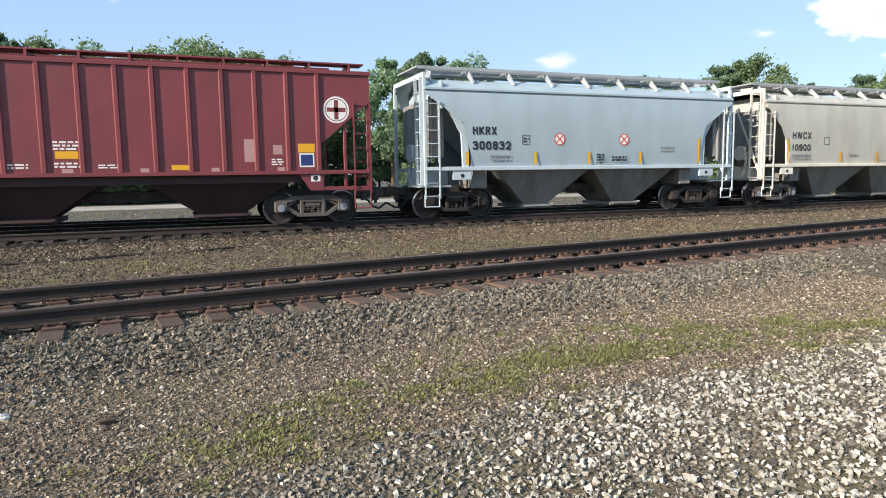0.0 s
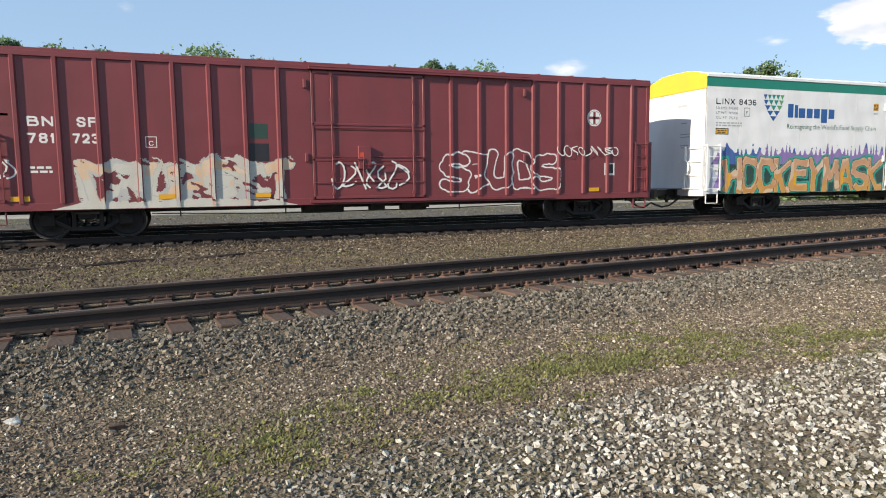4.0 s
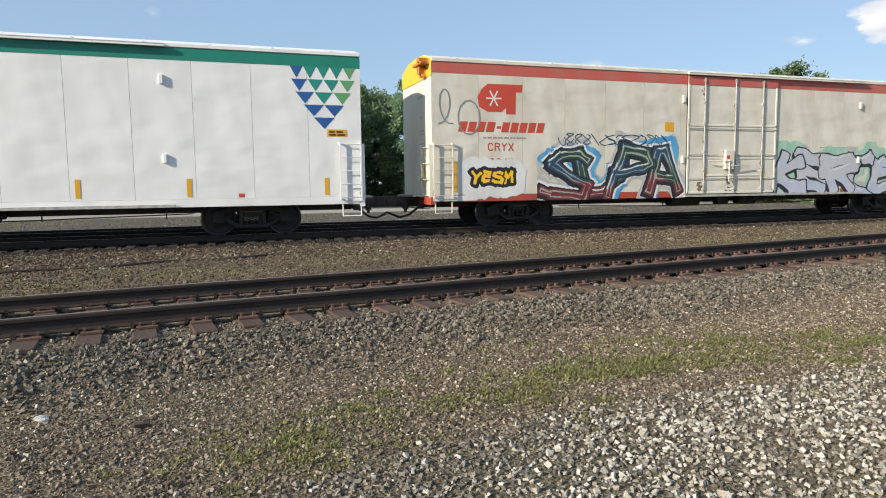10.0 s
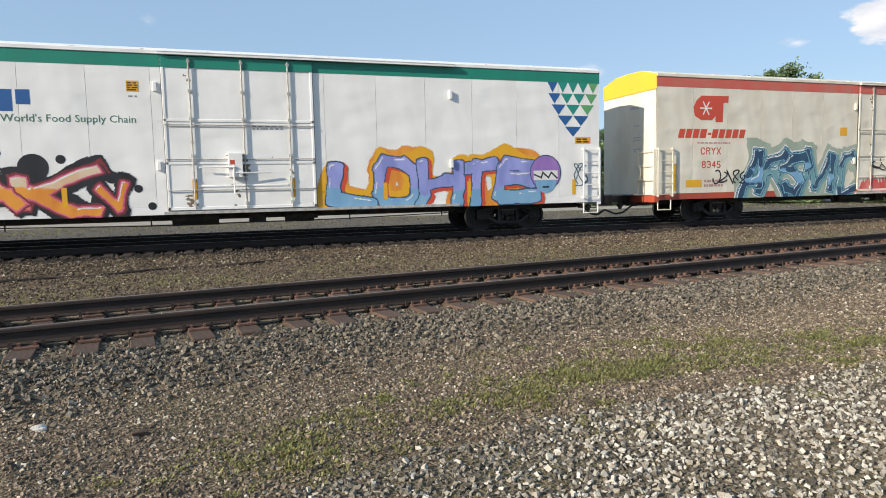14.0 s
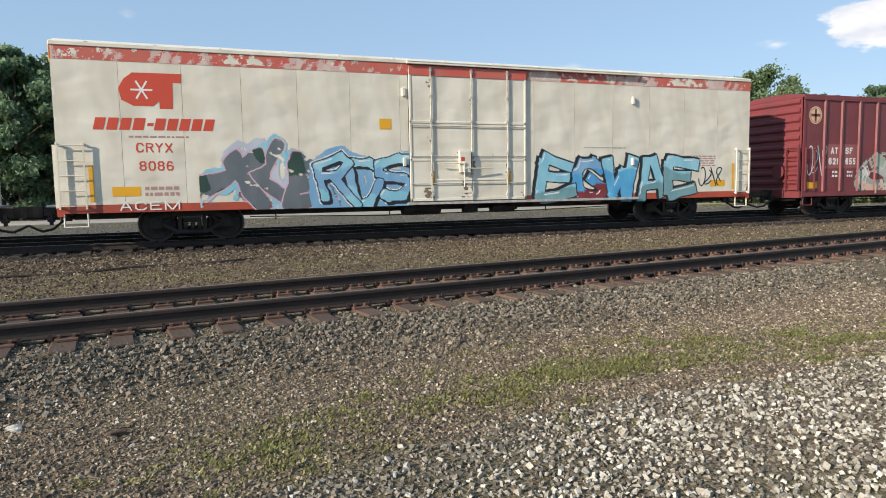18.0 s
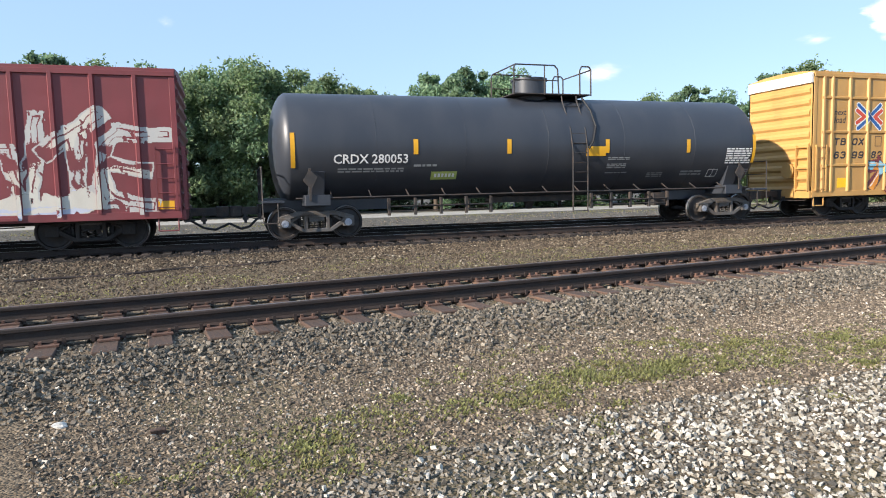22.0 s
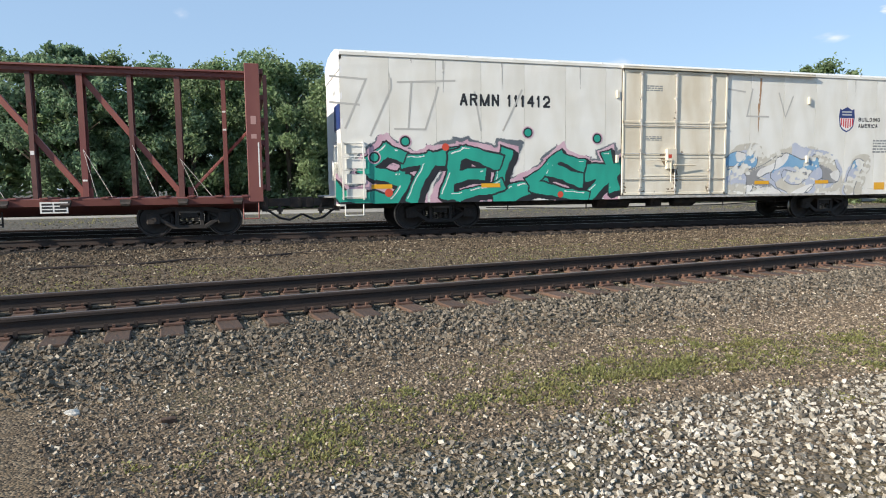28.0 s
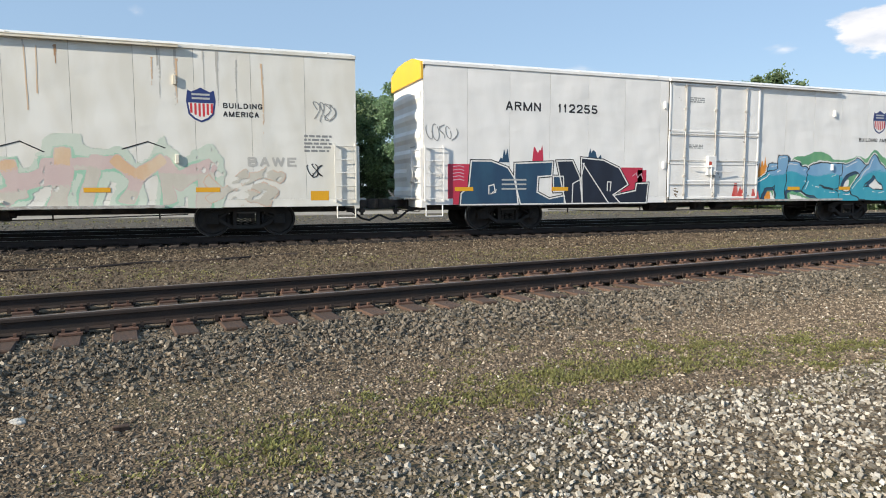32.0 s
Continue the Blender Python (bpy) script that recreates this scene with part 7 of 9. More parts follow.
def centerbeam(name, label, a, b):
    root, L, axles = car_root(name, label, "flat car", a, b)
    h = L / 2
    red = "centerbeam_red"
    bm = bmesh.new()
    prism(bm, [(-1.36, 0.86), (-1.40, 1.05), (1.40, 1.05), (1.36, 0.86), (0.35, 0.60), (-0.35, 0.60)], "x", -h + 0.3, h - 0.3)
    part("deck", bm, red, root, "dark red steel deck with ribs", bevel=0.01)
    for i in range(34):
        x = -h + 0.6 + i * (L - 1.2) / 33
        boxes("deck_riser", red, root, (x - 0.09, x + 0.09, -1.42, -0.25, 1.05, 1.09))
    for i in range(17):
        x = -h + 0.9 + i * (L - 1.8) / 16
        bm = bmesh.new()
        rod(bm, (x, -1.44, 0.90), (x + 0.22, -1.44, 0.90), 0.06, 8)
        quad_box(bm, x - 0.02, x + 0.24, -1.46, -1.38, 0.93, 1.02)
        part("strap_winch", bm, "steel_dark", root)
    boxes("top_beam", red, root, (-h + 0.45, h - 0.45, -0.24, 0.24, 4.36, 4.56), label="long top beam", bevel=0.015)
    for y in (-0.33, 0.33):
        boxes("top_flange", red, root, (-h + 0.45, h - 0.45, min(y, y * 0.72), max(y, y * 0.72), 4.50, 4.55))
    posts = [-10.85 + k * 1.203 for k in range(19)]
    for k, x in enumerate(posts):
        w = 0.075 if k % 2 else 0.058
        bm = bmesh.new()
        prism(bm, [(x - w, -0.19), (x + w, -0.19), (x + w, -0.165), (x + 0.015, -0.165), (x + 0.015, 0.165), (x + w, 0.165), (x + w, 0.19), (x - w, 0.19), (x - w, 0.165), (x - 0.015, 0.165), (x - 0.015, -0.165), (x - w, -0.165)], "z", 1.05, 4.38)
        part("post", bm, "centerbeam_dark" if k % 3 else red, root, "upright steel post")
        for z in (1.5, 2.2, 2.9, 3.4):
            if (k * 7 + int(z * 10)) % 5 == 0:
                boxes("worn_patch", "letter_white", root, (x - w * 0.8, x + w * 0.8, -0.194, -0.1905, z, z + 0.05 + 0.03 * (k % 3)), label="pale scuffed patch")
    for k, x in enumerate(posts[1:-1]):
        for d in ((0.5, 0.85) if k % 2 == 0 else (0.7,) if k % 3 == 0 else ()):
            bm = bmesh.new()
            rod(bm, (x, -0.20, 2.1 + 0.25 * (k % 4) / 2), (x + d, -1.36, 1.08), 0.0075, 5)
            part("tie_down_cable", bm, "cable_grey", root)
    slants = [(posts[k], posts[k + 2], 4.34) for k in (1, 3, 5, 7)] + [(posts[k + 2], posts[k], 4.34) for k in (9, 11, 13, 15)] + [(posts[17] + 0.15, h - 0.45, 2.9), (posts[1] - 0.15, -h + 0.45, 2.9)]
    for xa, xb, zt in slants:
        d = Vector((xb - xa, zt - 1.1)).normalized()
        nn = Vector((-d.y, d.x)) * (0.075 if zt > 4 else 0.04)
        bm = bmesh.new()
        prism(bm, [(xa + nn.x, 1.1 + nn.y), (xb + nn.x, zt + nn.y), (xb - nn.x, zt - nn.y), (xa - nn.x, 1.1 - nn.y)], "y", -0.06, 0.06)
        part("diagonal", bm, "brace_red", root, "slanting brace", bevel=0.008)
        boxes("gusset_plate", "brace_red", root, (xa - 0.16, xa + 0.16, -0.08, -0.062, 1.05, 1.32))
    for s in (-1, 1):
        def span(p, q):
            return (min(s * (h - p), s * (h - q)), max(s * (h - p), s * (h - q)))
        plate = boxes("bulkhead", red, root, (*span(0.14, 0.2), -1.3, 1.3, 1.0, 4.5), label="ribbed end bulkhead")
        for y in (-1.34, 1.34):
            boxes("bulkhead_post", red, plate, (*span(0.12, 0.5), y - 0.06, y + 0.06, 0.9, 4.58), bevel=0.012)
        for z in (1.3, 1.9, 2.5, 3.1, 3.7, 4.4):
            boxes("bulkhead_rib", red, plate, (*span(0.02, 0.14), -1.28, 1.28, z - 0.07, z + 0.07), bevel=0.008)
        patches("bulkhead_label", [(s * (h - 0.31) - 0.07, s * (h - 0.31) + 0.07, 2.98, 3.2), (s * (h - 0.31) - 0.07, s * (h - 0.31) + 0.07, 2.6, 2.72)], "letter_pink", root, 1.402)
        patches("reflector_strip", [(s * (h - 0.2) - 0.018, s * (h - 0.2) + 0.018, 1.3, 2.5)], "letter_white", root, 1.402)
        stirrup(root, s * (h - 0.45) - 0.2, s * (h - 0.45) + 0.2, 0.45, 0.9, 1.38, "brace_red")
        end_ladder(root, s * (h - 0.02), -1.3, -0.85, 1.2, 4.3, 9, red)
    boxes("sign_board", "letter_white", root, (6.42, 7.04, -1.47, -1.43, 0.70, 0.98), label="white board on the deck's side")
    for z in (0.76, 0.84, 0.92):
        patches("small_print", [(6.46, 6.7, z - 0.025, z + 0.025), (6.74, 7.0, z - 0.025, z + 0.025)], "letter_black", root, 1.472)
    boxes("sign_board", "letter_white", root, (-9.1, -7.3, -1.43, -1.40, 0.86, 1.03))
    letters("TR", "letter_black", root, -8.95, -8.62, 0.89, 1.0, 1.4315, 0.01)
    patches("number_bar", [(-8.2 + 0.14 * k, -8.11 + 0.14 * k, 0.89, 1.0) for k in range(6)], "letter_black", root, 1.4315, "black bars of a number")
    boxes("center_sill", "steel_dark", root, (-h + 0.2, h - 0.2, -0.3, 0.3, 0.58, 0.88))
    for x in (-6.0, -4.2, 3.5, 5.2):
        bm = bmesh.new()
        rod(bm, (x, -0.9, 0.35), (x, -0.9, 0.9), 0.025, 5)
        rod(bm, (x + 0.22, -0.9, 0.35), (x + 0.22, -0.9, 0.9), 0.025, 5)
        rod(bm, (x, -0.9, 0.42), (x + 0.22, -0.9, 0.42), 0.02, 5)
        part("rod_hanger", bm, "steel_dark", root)
    for s in (-1, 1):
        truck(root, s * (h - 2.05), axles, "brown")
    couplers(root, h - 0.1, L)
    return root, L


# ---------------------------------------------------------------- the train, car by car
def tag_lines(parent, hw, items, material="letter_grey"):
    for k, (x0, x1, z0, z1, rows) in enumerate(items):
        small_print(parent, x0, x1, z0, z1, rows, material, hw, k + 3)


def round_mark(root, x, z, r, hw, ground, figure):
    dots(root, [(x, z, r)], hw, ground, 0.006)
    patches("round_mark", [(x - r * 0.16, x + r * 0.16, z - r * 0.72, z + r * 0.72), (x - r * 0.72, x + r * 0.72, z - r * 0.16, z + r * 0.16)], figure, root, hw, "cross on a round emblem", 0.009)
    vs, fs = [], []
    for i in range(24):
        a, b = 2 * math.pi * i / 24, 2 * math.pi * (i + 1) / 24
        k = len(vs)
        vs += [(x + q * r * math.cos(w), z + q * r * math.sin(w)) for q, w in ((0.80, a), (0.86, a), (0.86, b), (0.80, b))]
        fs.append((k, k + 1, k + 2, k + 3))
    flat("round_mark", vs, fs, -hw - 0.0034, figure, root, "ring of a round emblem")


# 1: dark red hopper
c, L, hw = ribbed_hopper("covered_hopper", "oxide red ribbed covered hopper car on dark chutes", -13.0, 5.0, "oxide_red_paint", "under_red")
round_mark(c, 8.02, 3.18, 0.37, hw, "letter_white", "oxide_red_paint")
tag_lines(c, hw, [(1.05, 1.62, 2.05, 2.3, 3), (1.05, 1.62, 1.62, 1.78, 2), (2.0, 2.55, 1.6, 1.72, 2), (0.0, 0.5, 1.6, 1.75, 2), (-1.2, -0.3, 2.6, 2.8, 1)], "letter_white")
patches("sticker", [(1.08, 1.58, 1.85, 2.03), (3.68, 4.15, 1.55, 1.68), (6.92, 7.38, 2.0, 2.24)], "sticker_yellow", c, hw, "yellow sticker")
patches("sticker", [(6.95, 7.36, 1.6, 1.98)], "letter_white", c, hw, "white notice")
patches("sticker", [(6.99, 7.32, 1.64, 1.94)], "shield_navy", c, hw, "blue block on a notice", 0.008)
patches("paint_patch", [(5.5, 5.78, 1.75, 2.35), (6.25, 6.5, 1.95, 2.2), (1.2, 1.45, 1.5, 1.6), (2.95, 3.15, 1.5, 1.6), (4.65, 4.85, 1.5, 1.6), (6.35, 6.55, 1.5, 1.6)], "letter_pink", c, hw, "faded primer patch")
tag_lines(c, hw, [(6.2, 6.55, 1.65, 1.85, 3)], "letter_white")
dots(c, [(7.38, 1.29, 0.07)], 1.502, "letter_black")

# 2: blue-grey hopper
CUT = [(1.50, 1.5), (1.48, 2.70), (0.62, 3.45), (0.12, 3.52), (0.06, 3.6), (0.02, 4.4)]
c, L, hw = smooth_hopper("covered_hopper", "pale blue-grey smooth-sided covered hopper car", 6.61, 18.45, "blue_grey_paint", CUT, "brown", "pale_blue_paint", "pale_blue_paint")
letters("HKRX", "letter_black", c, -4.36, -3.56, 2.53, 2.78, hw, 0.012)
letters("300832", "letter_black", c, -4.37, -3.07, 2.08, 2.34, hw, 0.012)
tag_lines(c, hw, [(-3.8, -3.07, 1.75, 1.95, 2), (2.7, 3.3, 2.0, 2.22, 2)], "letter_grey")
reflectors(c, (-4.55, -2.2, -0.2, 1.85), 1.62, 2.02, hw, 0.1)
reflectors(c, (4.35,), 1.62, 2.5, hw, 0.1)
for x in (-1.31, 1.18):
    dots(c, [(x, 2.42, 0.20)], hw, "letter_red", 0.006)
    dots(c, [(x, 2.42, 0.165)], hw, "letter_white", 0.008)
    strokes(c, [[(x - 0.12, 2.30), (x + 0.12, 2.54)], [(x - 0.12, 2.54), (x + 0.12, 2.30)]], hw, "letter_red", 0.04, 0.010, "red cross sign")
strokes(c, [[(-2.66, 2.52), (-2.4, 2.52), (-2.4, 2.25), (-2.66, 2.25), (-2.66, 2.52)]], hw, "letter_black", 0.018, 0.008, "square stencil")
tag_lines(c, hw, [(-2.62, -2.44, 2.3, 2.47, 2), (0.7, 1.3, 1.7, 1.9, 2), (0.1, 0.4, 1.62, 1.98, 4)], "letter_black")

# 3: beige hopper
CUT3 = [(1.35, 1.5), (1.33, 2.2), (1.0, 2.75), (0.5, 3.35), (0.1, 3.72), (0.04, 4.4)]
c, L, hw = smooth_hopper("covered_hopper", "dusty beige smooth-sided covered hopper car", 19.97, 31.6, "beige_paint", CUT3, "grey", "cream_paint")
letters("HWCX", "letter_black", c, -4.40, -3.42, 2.50, 2.76, hw, 0.006)
letters("10900", "letter_black", c, -4.40, -3.44, 2.06, 2.30, hw, 0.006)
tag_lines(c, hw, [(-4.4, -3.45, 1.75, 1.95, 2), (3.3, 4.2, 1.72, 1.98, 3), (-1.3, -0.8, 1.85, 1.95, 1), (0.5, 1.2, 1.62, 1.7, 1)], "letter_grey")
reflectors(c, (-1.78, 0.28, 2.25), 1.60, 2.02, hw, 0.1)
reflectors(c, (-4.62, 4.42), 1.62, 2.5, hw, 0.08)
strokes(c, [[(-2.72, 2.56), (-2.46, 2.56), (-2.46, 2.30), (-2.72, 2.30), (-2.72, 2.56)]], hw, "letter_black", 0.018, 0.008, "square stencil")

# 4: red boxcar with posts
POSTS = [-8.82 + k * 0.872 for k in range(8)] + [2.3 + k * 0.92 for k in range(8)]
c, L, hw = boxcar("boxcar", "oxide red boxcar with outside posts and sliding door", 33.53, 52.75, "oxide_red_paint", [x + 0.15 for x in POSTS], (-1.69, 1.61), 4.55)
body = list(c.children)
letters("BN", "letter_white", c, -8.6, -8.05, 2.78, 3.02, hw, 0.01)
letters("SF", "letter_white", c, -7.55, -7.1, 2.78, 3.02, hw, 0.01)
letters("781", "letter_white", c, -8.62, -8.02, 2.38, 2.62, hw, 0.01)
letters("723", "letter_white", c, -7.66, -7.08, 2.38, 2.62, hw, 0.01)
tag_lines(c, hw, [(-8.6, -8.1, 1.65, 1.85, 2), (-7.6, -7.2, 1.65, 1.85, 2), (-0.6, 0.8, 3.85, 4.0, 1), (-9.4, -8.95, 3.0, 3.1, 1)], "letter_white")
strokes(c, [[(-6.03, 2.56), (-5.78, 2.56), (-5.78, 2.3), (-6.03, 2.3), (-6.03, 2.56)]], hw, "letter_white", 0.018, 0.008, "square stencil")
letters("C", "letter_white", c, -5.96, -5.85, 2.34, 2.46, hw)
round_mark(c, 7.3, 3.35, 0.27, hw, "letter_white", "oxide_red_paint")
spray(c, "DRUGEST", -7.5, -2.4, 0.86, 1.92, hw, (("spray_bone", "spray_bone", "spray_peach"), ("spray_silver", "spray_bone", "spray_bone")), "spray_silver", 8, 0.30, 0.02, wild=1.2, blob="spray_peach", over=1.25, wear=0.3, shine=None, back=(("spray_silver", 0.05, 0.1, 4.0), ("spray_bone", 0.04, 0.12, 3.0)), relief=(POSTS, ()))
spray(c, "SEUOS", 2.0, 5.9, 1.1, 2.2, hw, "oxide_red_paint", "letter_white", 3, 0.34, 0.045, wild=0.9, shine=None, over=1.2, square=0.0, relief=(POSTS, ()))
scribble(c, -1.3, 0.9, 1.15, 1.95, hw + 0.06, "letter_white", 5, 7, 0.05)
scribble(c, 5.9, 8.2, 2.1, 2.45, hw + 0.062, "letter_white", 9, 9, 0.03)
scribble(c, -9.3, -8.9, 1.5, 2.0, hw, "letter_white", 19, 2, 0.04)
patches("sticker", [(7.7, 8.1, 1.5, 1.9)], "letter_white", c, hw, "white notice")
patches("sticker", [(7.75, 8.05, 1.56, 1.86)], "letter_black", c, hw, "dark block on a notice", 0.008)
reflectors(c, (-8.85, -5.6, -3.2, 7.3), 0.98, 1.1, hw + 0.02, 0.4)
patches("paint_patch", [(-3.55, -3.0, 2.05, 2.45), (-9.35, -8.75, 2.75, 3.3)], "faded_red_paint", c, hw, "repainted patch")
patches("paint_patch", [(-3.5, -3.02, 2.55, 2.95)], "spray_darkgreen", c, hw, "stencilled patch")
patches("paint_patch", [(-3.55, -3.0, 1.95, 2.42)], "spray_black", c, hw, "black panel", 0.0065)
haze(c, -8.2, -2.3, 0.76, 1.0, hw + 0.034, "spray_bone", 41, 0.5, 2.0, 0.006)
settle(c, body, 0.15)


def food_car(a, b, number, label, name="refrigerator_car"):
    c, L, hw, zs = reefer(name, label, a, b)
    hw -= 0.009
    letters("LINX", "letter_black", c, -10.58, -9.75, 3.95, 4.15, hw + 0.012, 0.004)
    letters(number, "letter_black", c, -9.55, -8.76, 3.95, 4.15, hw + 0.012, 0.004)
    for k, (p, q) in enumerate((("LD LMT", "196300"), ("LT WT", "89700"), ("CU FT", "7572"))):
        z = 3.78 - k * 0.17
        letters(p, "letter_grey", c, -10.58, -10.1, z, z + 0.09, hw + 0.012)
        letters(q, "letter_grey", c, -10.0, -9.6, z, z + 0.09, hw + 0.012)
    tag_lines(c, hw + 0.012, [(-10.58, -9.4, 3.18, 3.36, 2)], "letter_pale")
    strokes(c, [[(-9.3, 3.85), (-9.05, 3.85), (-9.05, 3.56), (-9.3, 3.56), (-9.3, 3.85)]], hw + 0.012, "letter_grey", 0.018, 0.008, "square stencil")
    letters("F", "letter_grey", c, -9.22, -9.13, 3.62, 3.74, hw + 0.012)
    patches("sticker", [(-10.58, -10.0, 2.90, 3.12)], "letter_black", c, hw + 0.012, "black rim of a sticker")
    patches("sticker", [(-10.55, -10.03, 2.93, 3.09)], "sticker_yellow", c, hw + 0.012, "yellow warning sticker", 0.008)
    patches("sticker", [(-2.74, -2.46, 3.93, 4.20), (10.05, 10.6, 2.68, 2.88)], "sticker_yellow", c, hw + 0.012, "yellow warning sticker", 0.008)
    tag_lines(c, hw + 0.016, [(-10.5, -10.1, 2.95, 3.07, 2), (-2.72, -2.48, 3.95, 4.18, 4), (10.1, 10.55, 2.7, 2.86, 2)], "letter_black")
    tag_lines(c, hw + 0.012, [(-2.7, -2.5, 3.78, 3.86, 1)], "letter_grey")
    shield_mark(c, -8.43, -7.42, 3.40, 4.36, hw + 0.012)
    shield_mark(c, 9.08, 10.88, 2.86, 4.56, hw + 0.012)
    blocks(c, -7.22, -4.78, 3.40, 4.06, [(0.25, 1.0, 1.0), (0.25, 0.95, 0.6), (0.25, 0.78, 1.2), (0.25, 0.78, 1.1), (0.25, 0.78, 1.1), (0.0, 0.78, 1.15), (0.25, 0.78, 1.1)], "logo_blue", hw + 0.012)
    letters("Reimagining the World's Food Supply Chain", "slogan_green", c, -7.24, -2.56, 3.10, 3.34, hw + 0.012)
    reflectors(c, (-9.9, -6.73, -4.27, 3.85, 6.43, 10.0), 1.08, 1.55, hw + 0.01)
    reflectors(c, (-1.25, 1.25), 1.2, 1.72, hw + 0.056)
    tag_lines(c, hw + 0.06, [(0.25, 1.05, 3.0, 3.14, 2)], "letter_grey")
    patches("sticker", [(7.65, 7.8, 1.05, 1.15)], "letter_red", c, hw + 0.012, "small red sticker")
    return c, hw + 0.012


# 5: white refrigerator car with orange and red graffiti
c, hw = food_car(55.15, 77.15, "8436", "white refrigerator car with green band, orange and red graffiti")
end_bracket(c, 11.0, 4.92)
patches("graffiti", [(-10.4, -2.0, 0.82, 1.9)], "spray_darkgreen", c, hw, "sprayed paint ground", 0.0085)
flames(c, -10.75, -1.9, 1.85, 2.66, hw, ["spray_violet", "spray_deepblue"], 61, 0.0115)
flames(c, -10.9, -10.1, 1.0, 2.2, hw, ["spray_violet", "spray_lilac_pale"], 67, 0.0110)
spray(c, "HOCKEYMASK", -10.15, -2.05, 0.80, 2.08, hw, (("spray_amber", "spray_tan", "spray_tan"), ("spray_amber", "spray_amber", "spray_tan")), "spray_brownblack", 12, 0.30, 0.022, wild=0.7, jitter=0.015, over=1.16, square=0.7, key="spray_peach", blob="spray_peach", block="spray_teal", drop=(0.05, -0.04), shine="spray_peach", back=(("spray_teal", 0.08, 0.04, 5.0),))
dots(c, [(3.2, 2.1, 0.22), (5.4, 2.2, 0.3), (4.4, 2.1, 0.25), (7.5, 2.15, 0.25), (8.8, 2.1, 0.3), (10.5, 1.9, 0.15), (10.8, 1.6, 0.12)], hw, "spray_black")
spray(c, "NEUROSE", 2.1, 10.6, 0.84, 2.2, hw, (("spray_brick", "spray_brick_pale", "spray_brick_pale"),), "spray_brownblack", 21, 0.27, 0.03, wild=1.3, jitter=0.03, key="spray_white", inner="spray_brick", over=1.42, square=0.8, shine=None, blob="spray_brick_pale", block="spray_black", drop=(0.14, -0.08), back=(("spray_darkgreen", 0.17, 0.13, 5.0), ("spray_black", 0.12, 0.12, 4.0)))

# 6: clean white refrigerator car
c, hw = food_car(79.2, 101.2, "8567", "clean white refrigerator car with green band and small tags")
end_bracket(c, -11.0, 4.92)
scribble(c, -9.35, -8.75, 1.35, 1.75, hw, "spray_brownblack", 4, 5, 0.022)
scribble(c, -8.7, -8.1, 1.25, 1.95, hw, "spray_brownblack", 7, 3, 0.03)


def cold_car(a, b, number, label):
    c, L, hw, zs = reefer("refrigerator_car", label, a, b, "cream_paint", "red_stripe", "cream_paint", "sill_red", ends="cream_paint", depth=0.002)
    hw += 0.003
    vs = [(-9.35, 4.14), (-9.15, 4.30), (-8.0, 4.31), (-8.02, 4.08), (-8.22, 4.08), (-8.24, 3.42), (-8.55, 3.42), (-8.55, 3.62), (-8.7, 3.48), (-9.15, 3.48), (-9.42, 3.62), (-9.48, 3.9)]
    flat("brand_mark", vs, [tuple(range(len(vs)))], -hw - 0.0018, "letter_red", c, "red block emblem")
    strokes(c, [[(-8.95 - 0.24 * math.cos(q), 3.88 - 0.24 * math.sin(q)), (-8.95 + 0.24 * math.cos(q), 3.88 + 0.24 * math.sin(q))] for q in (0.0, 1.047, 2.094)], hw, "letter_white", 0.045, 0.008, "white snowflake strokes")
    blocks(c, -10.1, -7.25, 2.88, 3.18, [(0, 1, 1.0), (0, 1, 1.0), (0, 1, 1.0), (0, 1, 1.1), (0.35, 0.6, 0.6), (0, 1, 1.0), (0, 1, 1.0), (0, 1, 1.0), (0, 1, 1.0), (0, 1, 1.0)], "letter_red", hw, 0.25)
    tag_lines(c, hw, [(-9.3, -7.9, 2.68, 2.76, 1)], "letter_pink")
    letters("CRYX", "letter_red", c, -9.15, -8.3, 2.32, 2.56, hw)
    letters(number, "letter_red", c, -9.1, -8.3, 1.86, 2.10, hw)
    tag_lines(c, hw, [(-9.0, -8.2, 1.2, 1.5, 2), (8.0, 9.4, 1.9, 2.3, 5), (-0.75, -0.2, 3.3, 3.6, 3)], "letter_pink")
    tag_lines(c, hw, [(-1.7, 1.8, 2.30, 2.36, 1), (4.0, 5.6, 2.5, 2.55, 1)], "letter_grey")
    patches("sticker", [(-2.8, -2.45, 3.0, 3.3)], "sticker_yellow", c, hw, "yellow warning sticker")
    patches("sticker", [(-9.75, -9.1, 1.22, 1.46), (9.2, 9.85, 1.2, 1.42)], "sticker_yellow", c, hw, "yellow warning sticker")
    reflectors(c, (-10.2, 10.2), 1.1, 2.0, hw, 0.1)
    reflectors(c, (-1.2, 1.3), 1.4, 1.8, hw + 0.046, 0.1)
    return c, hw


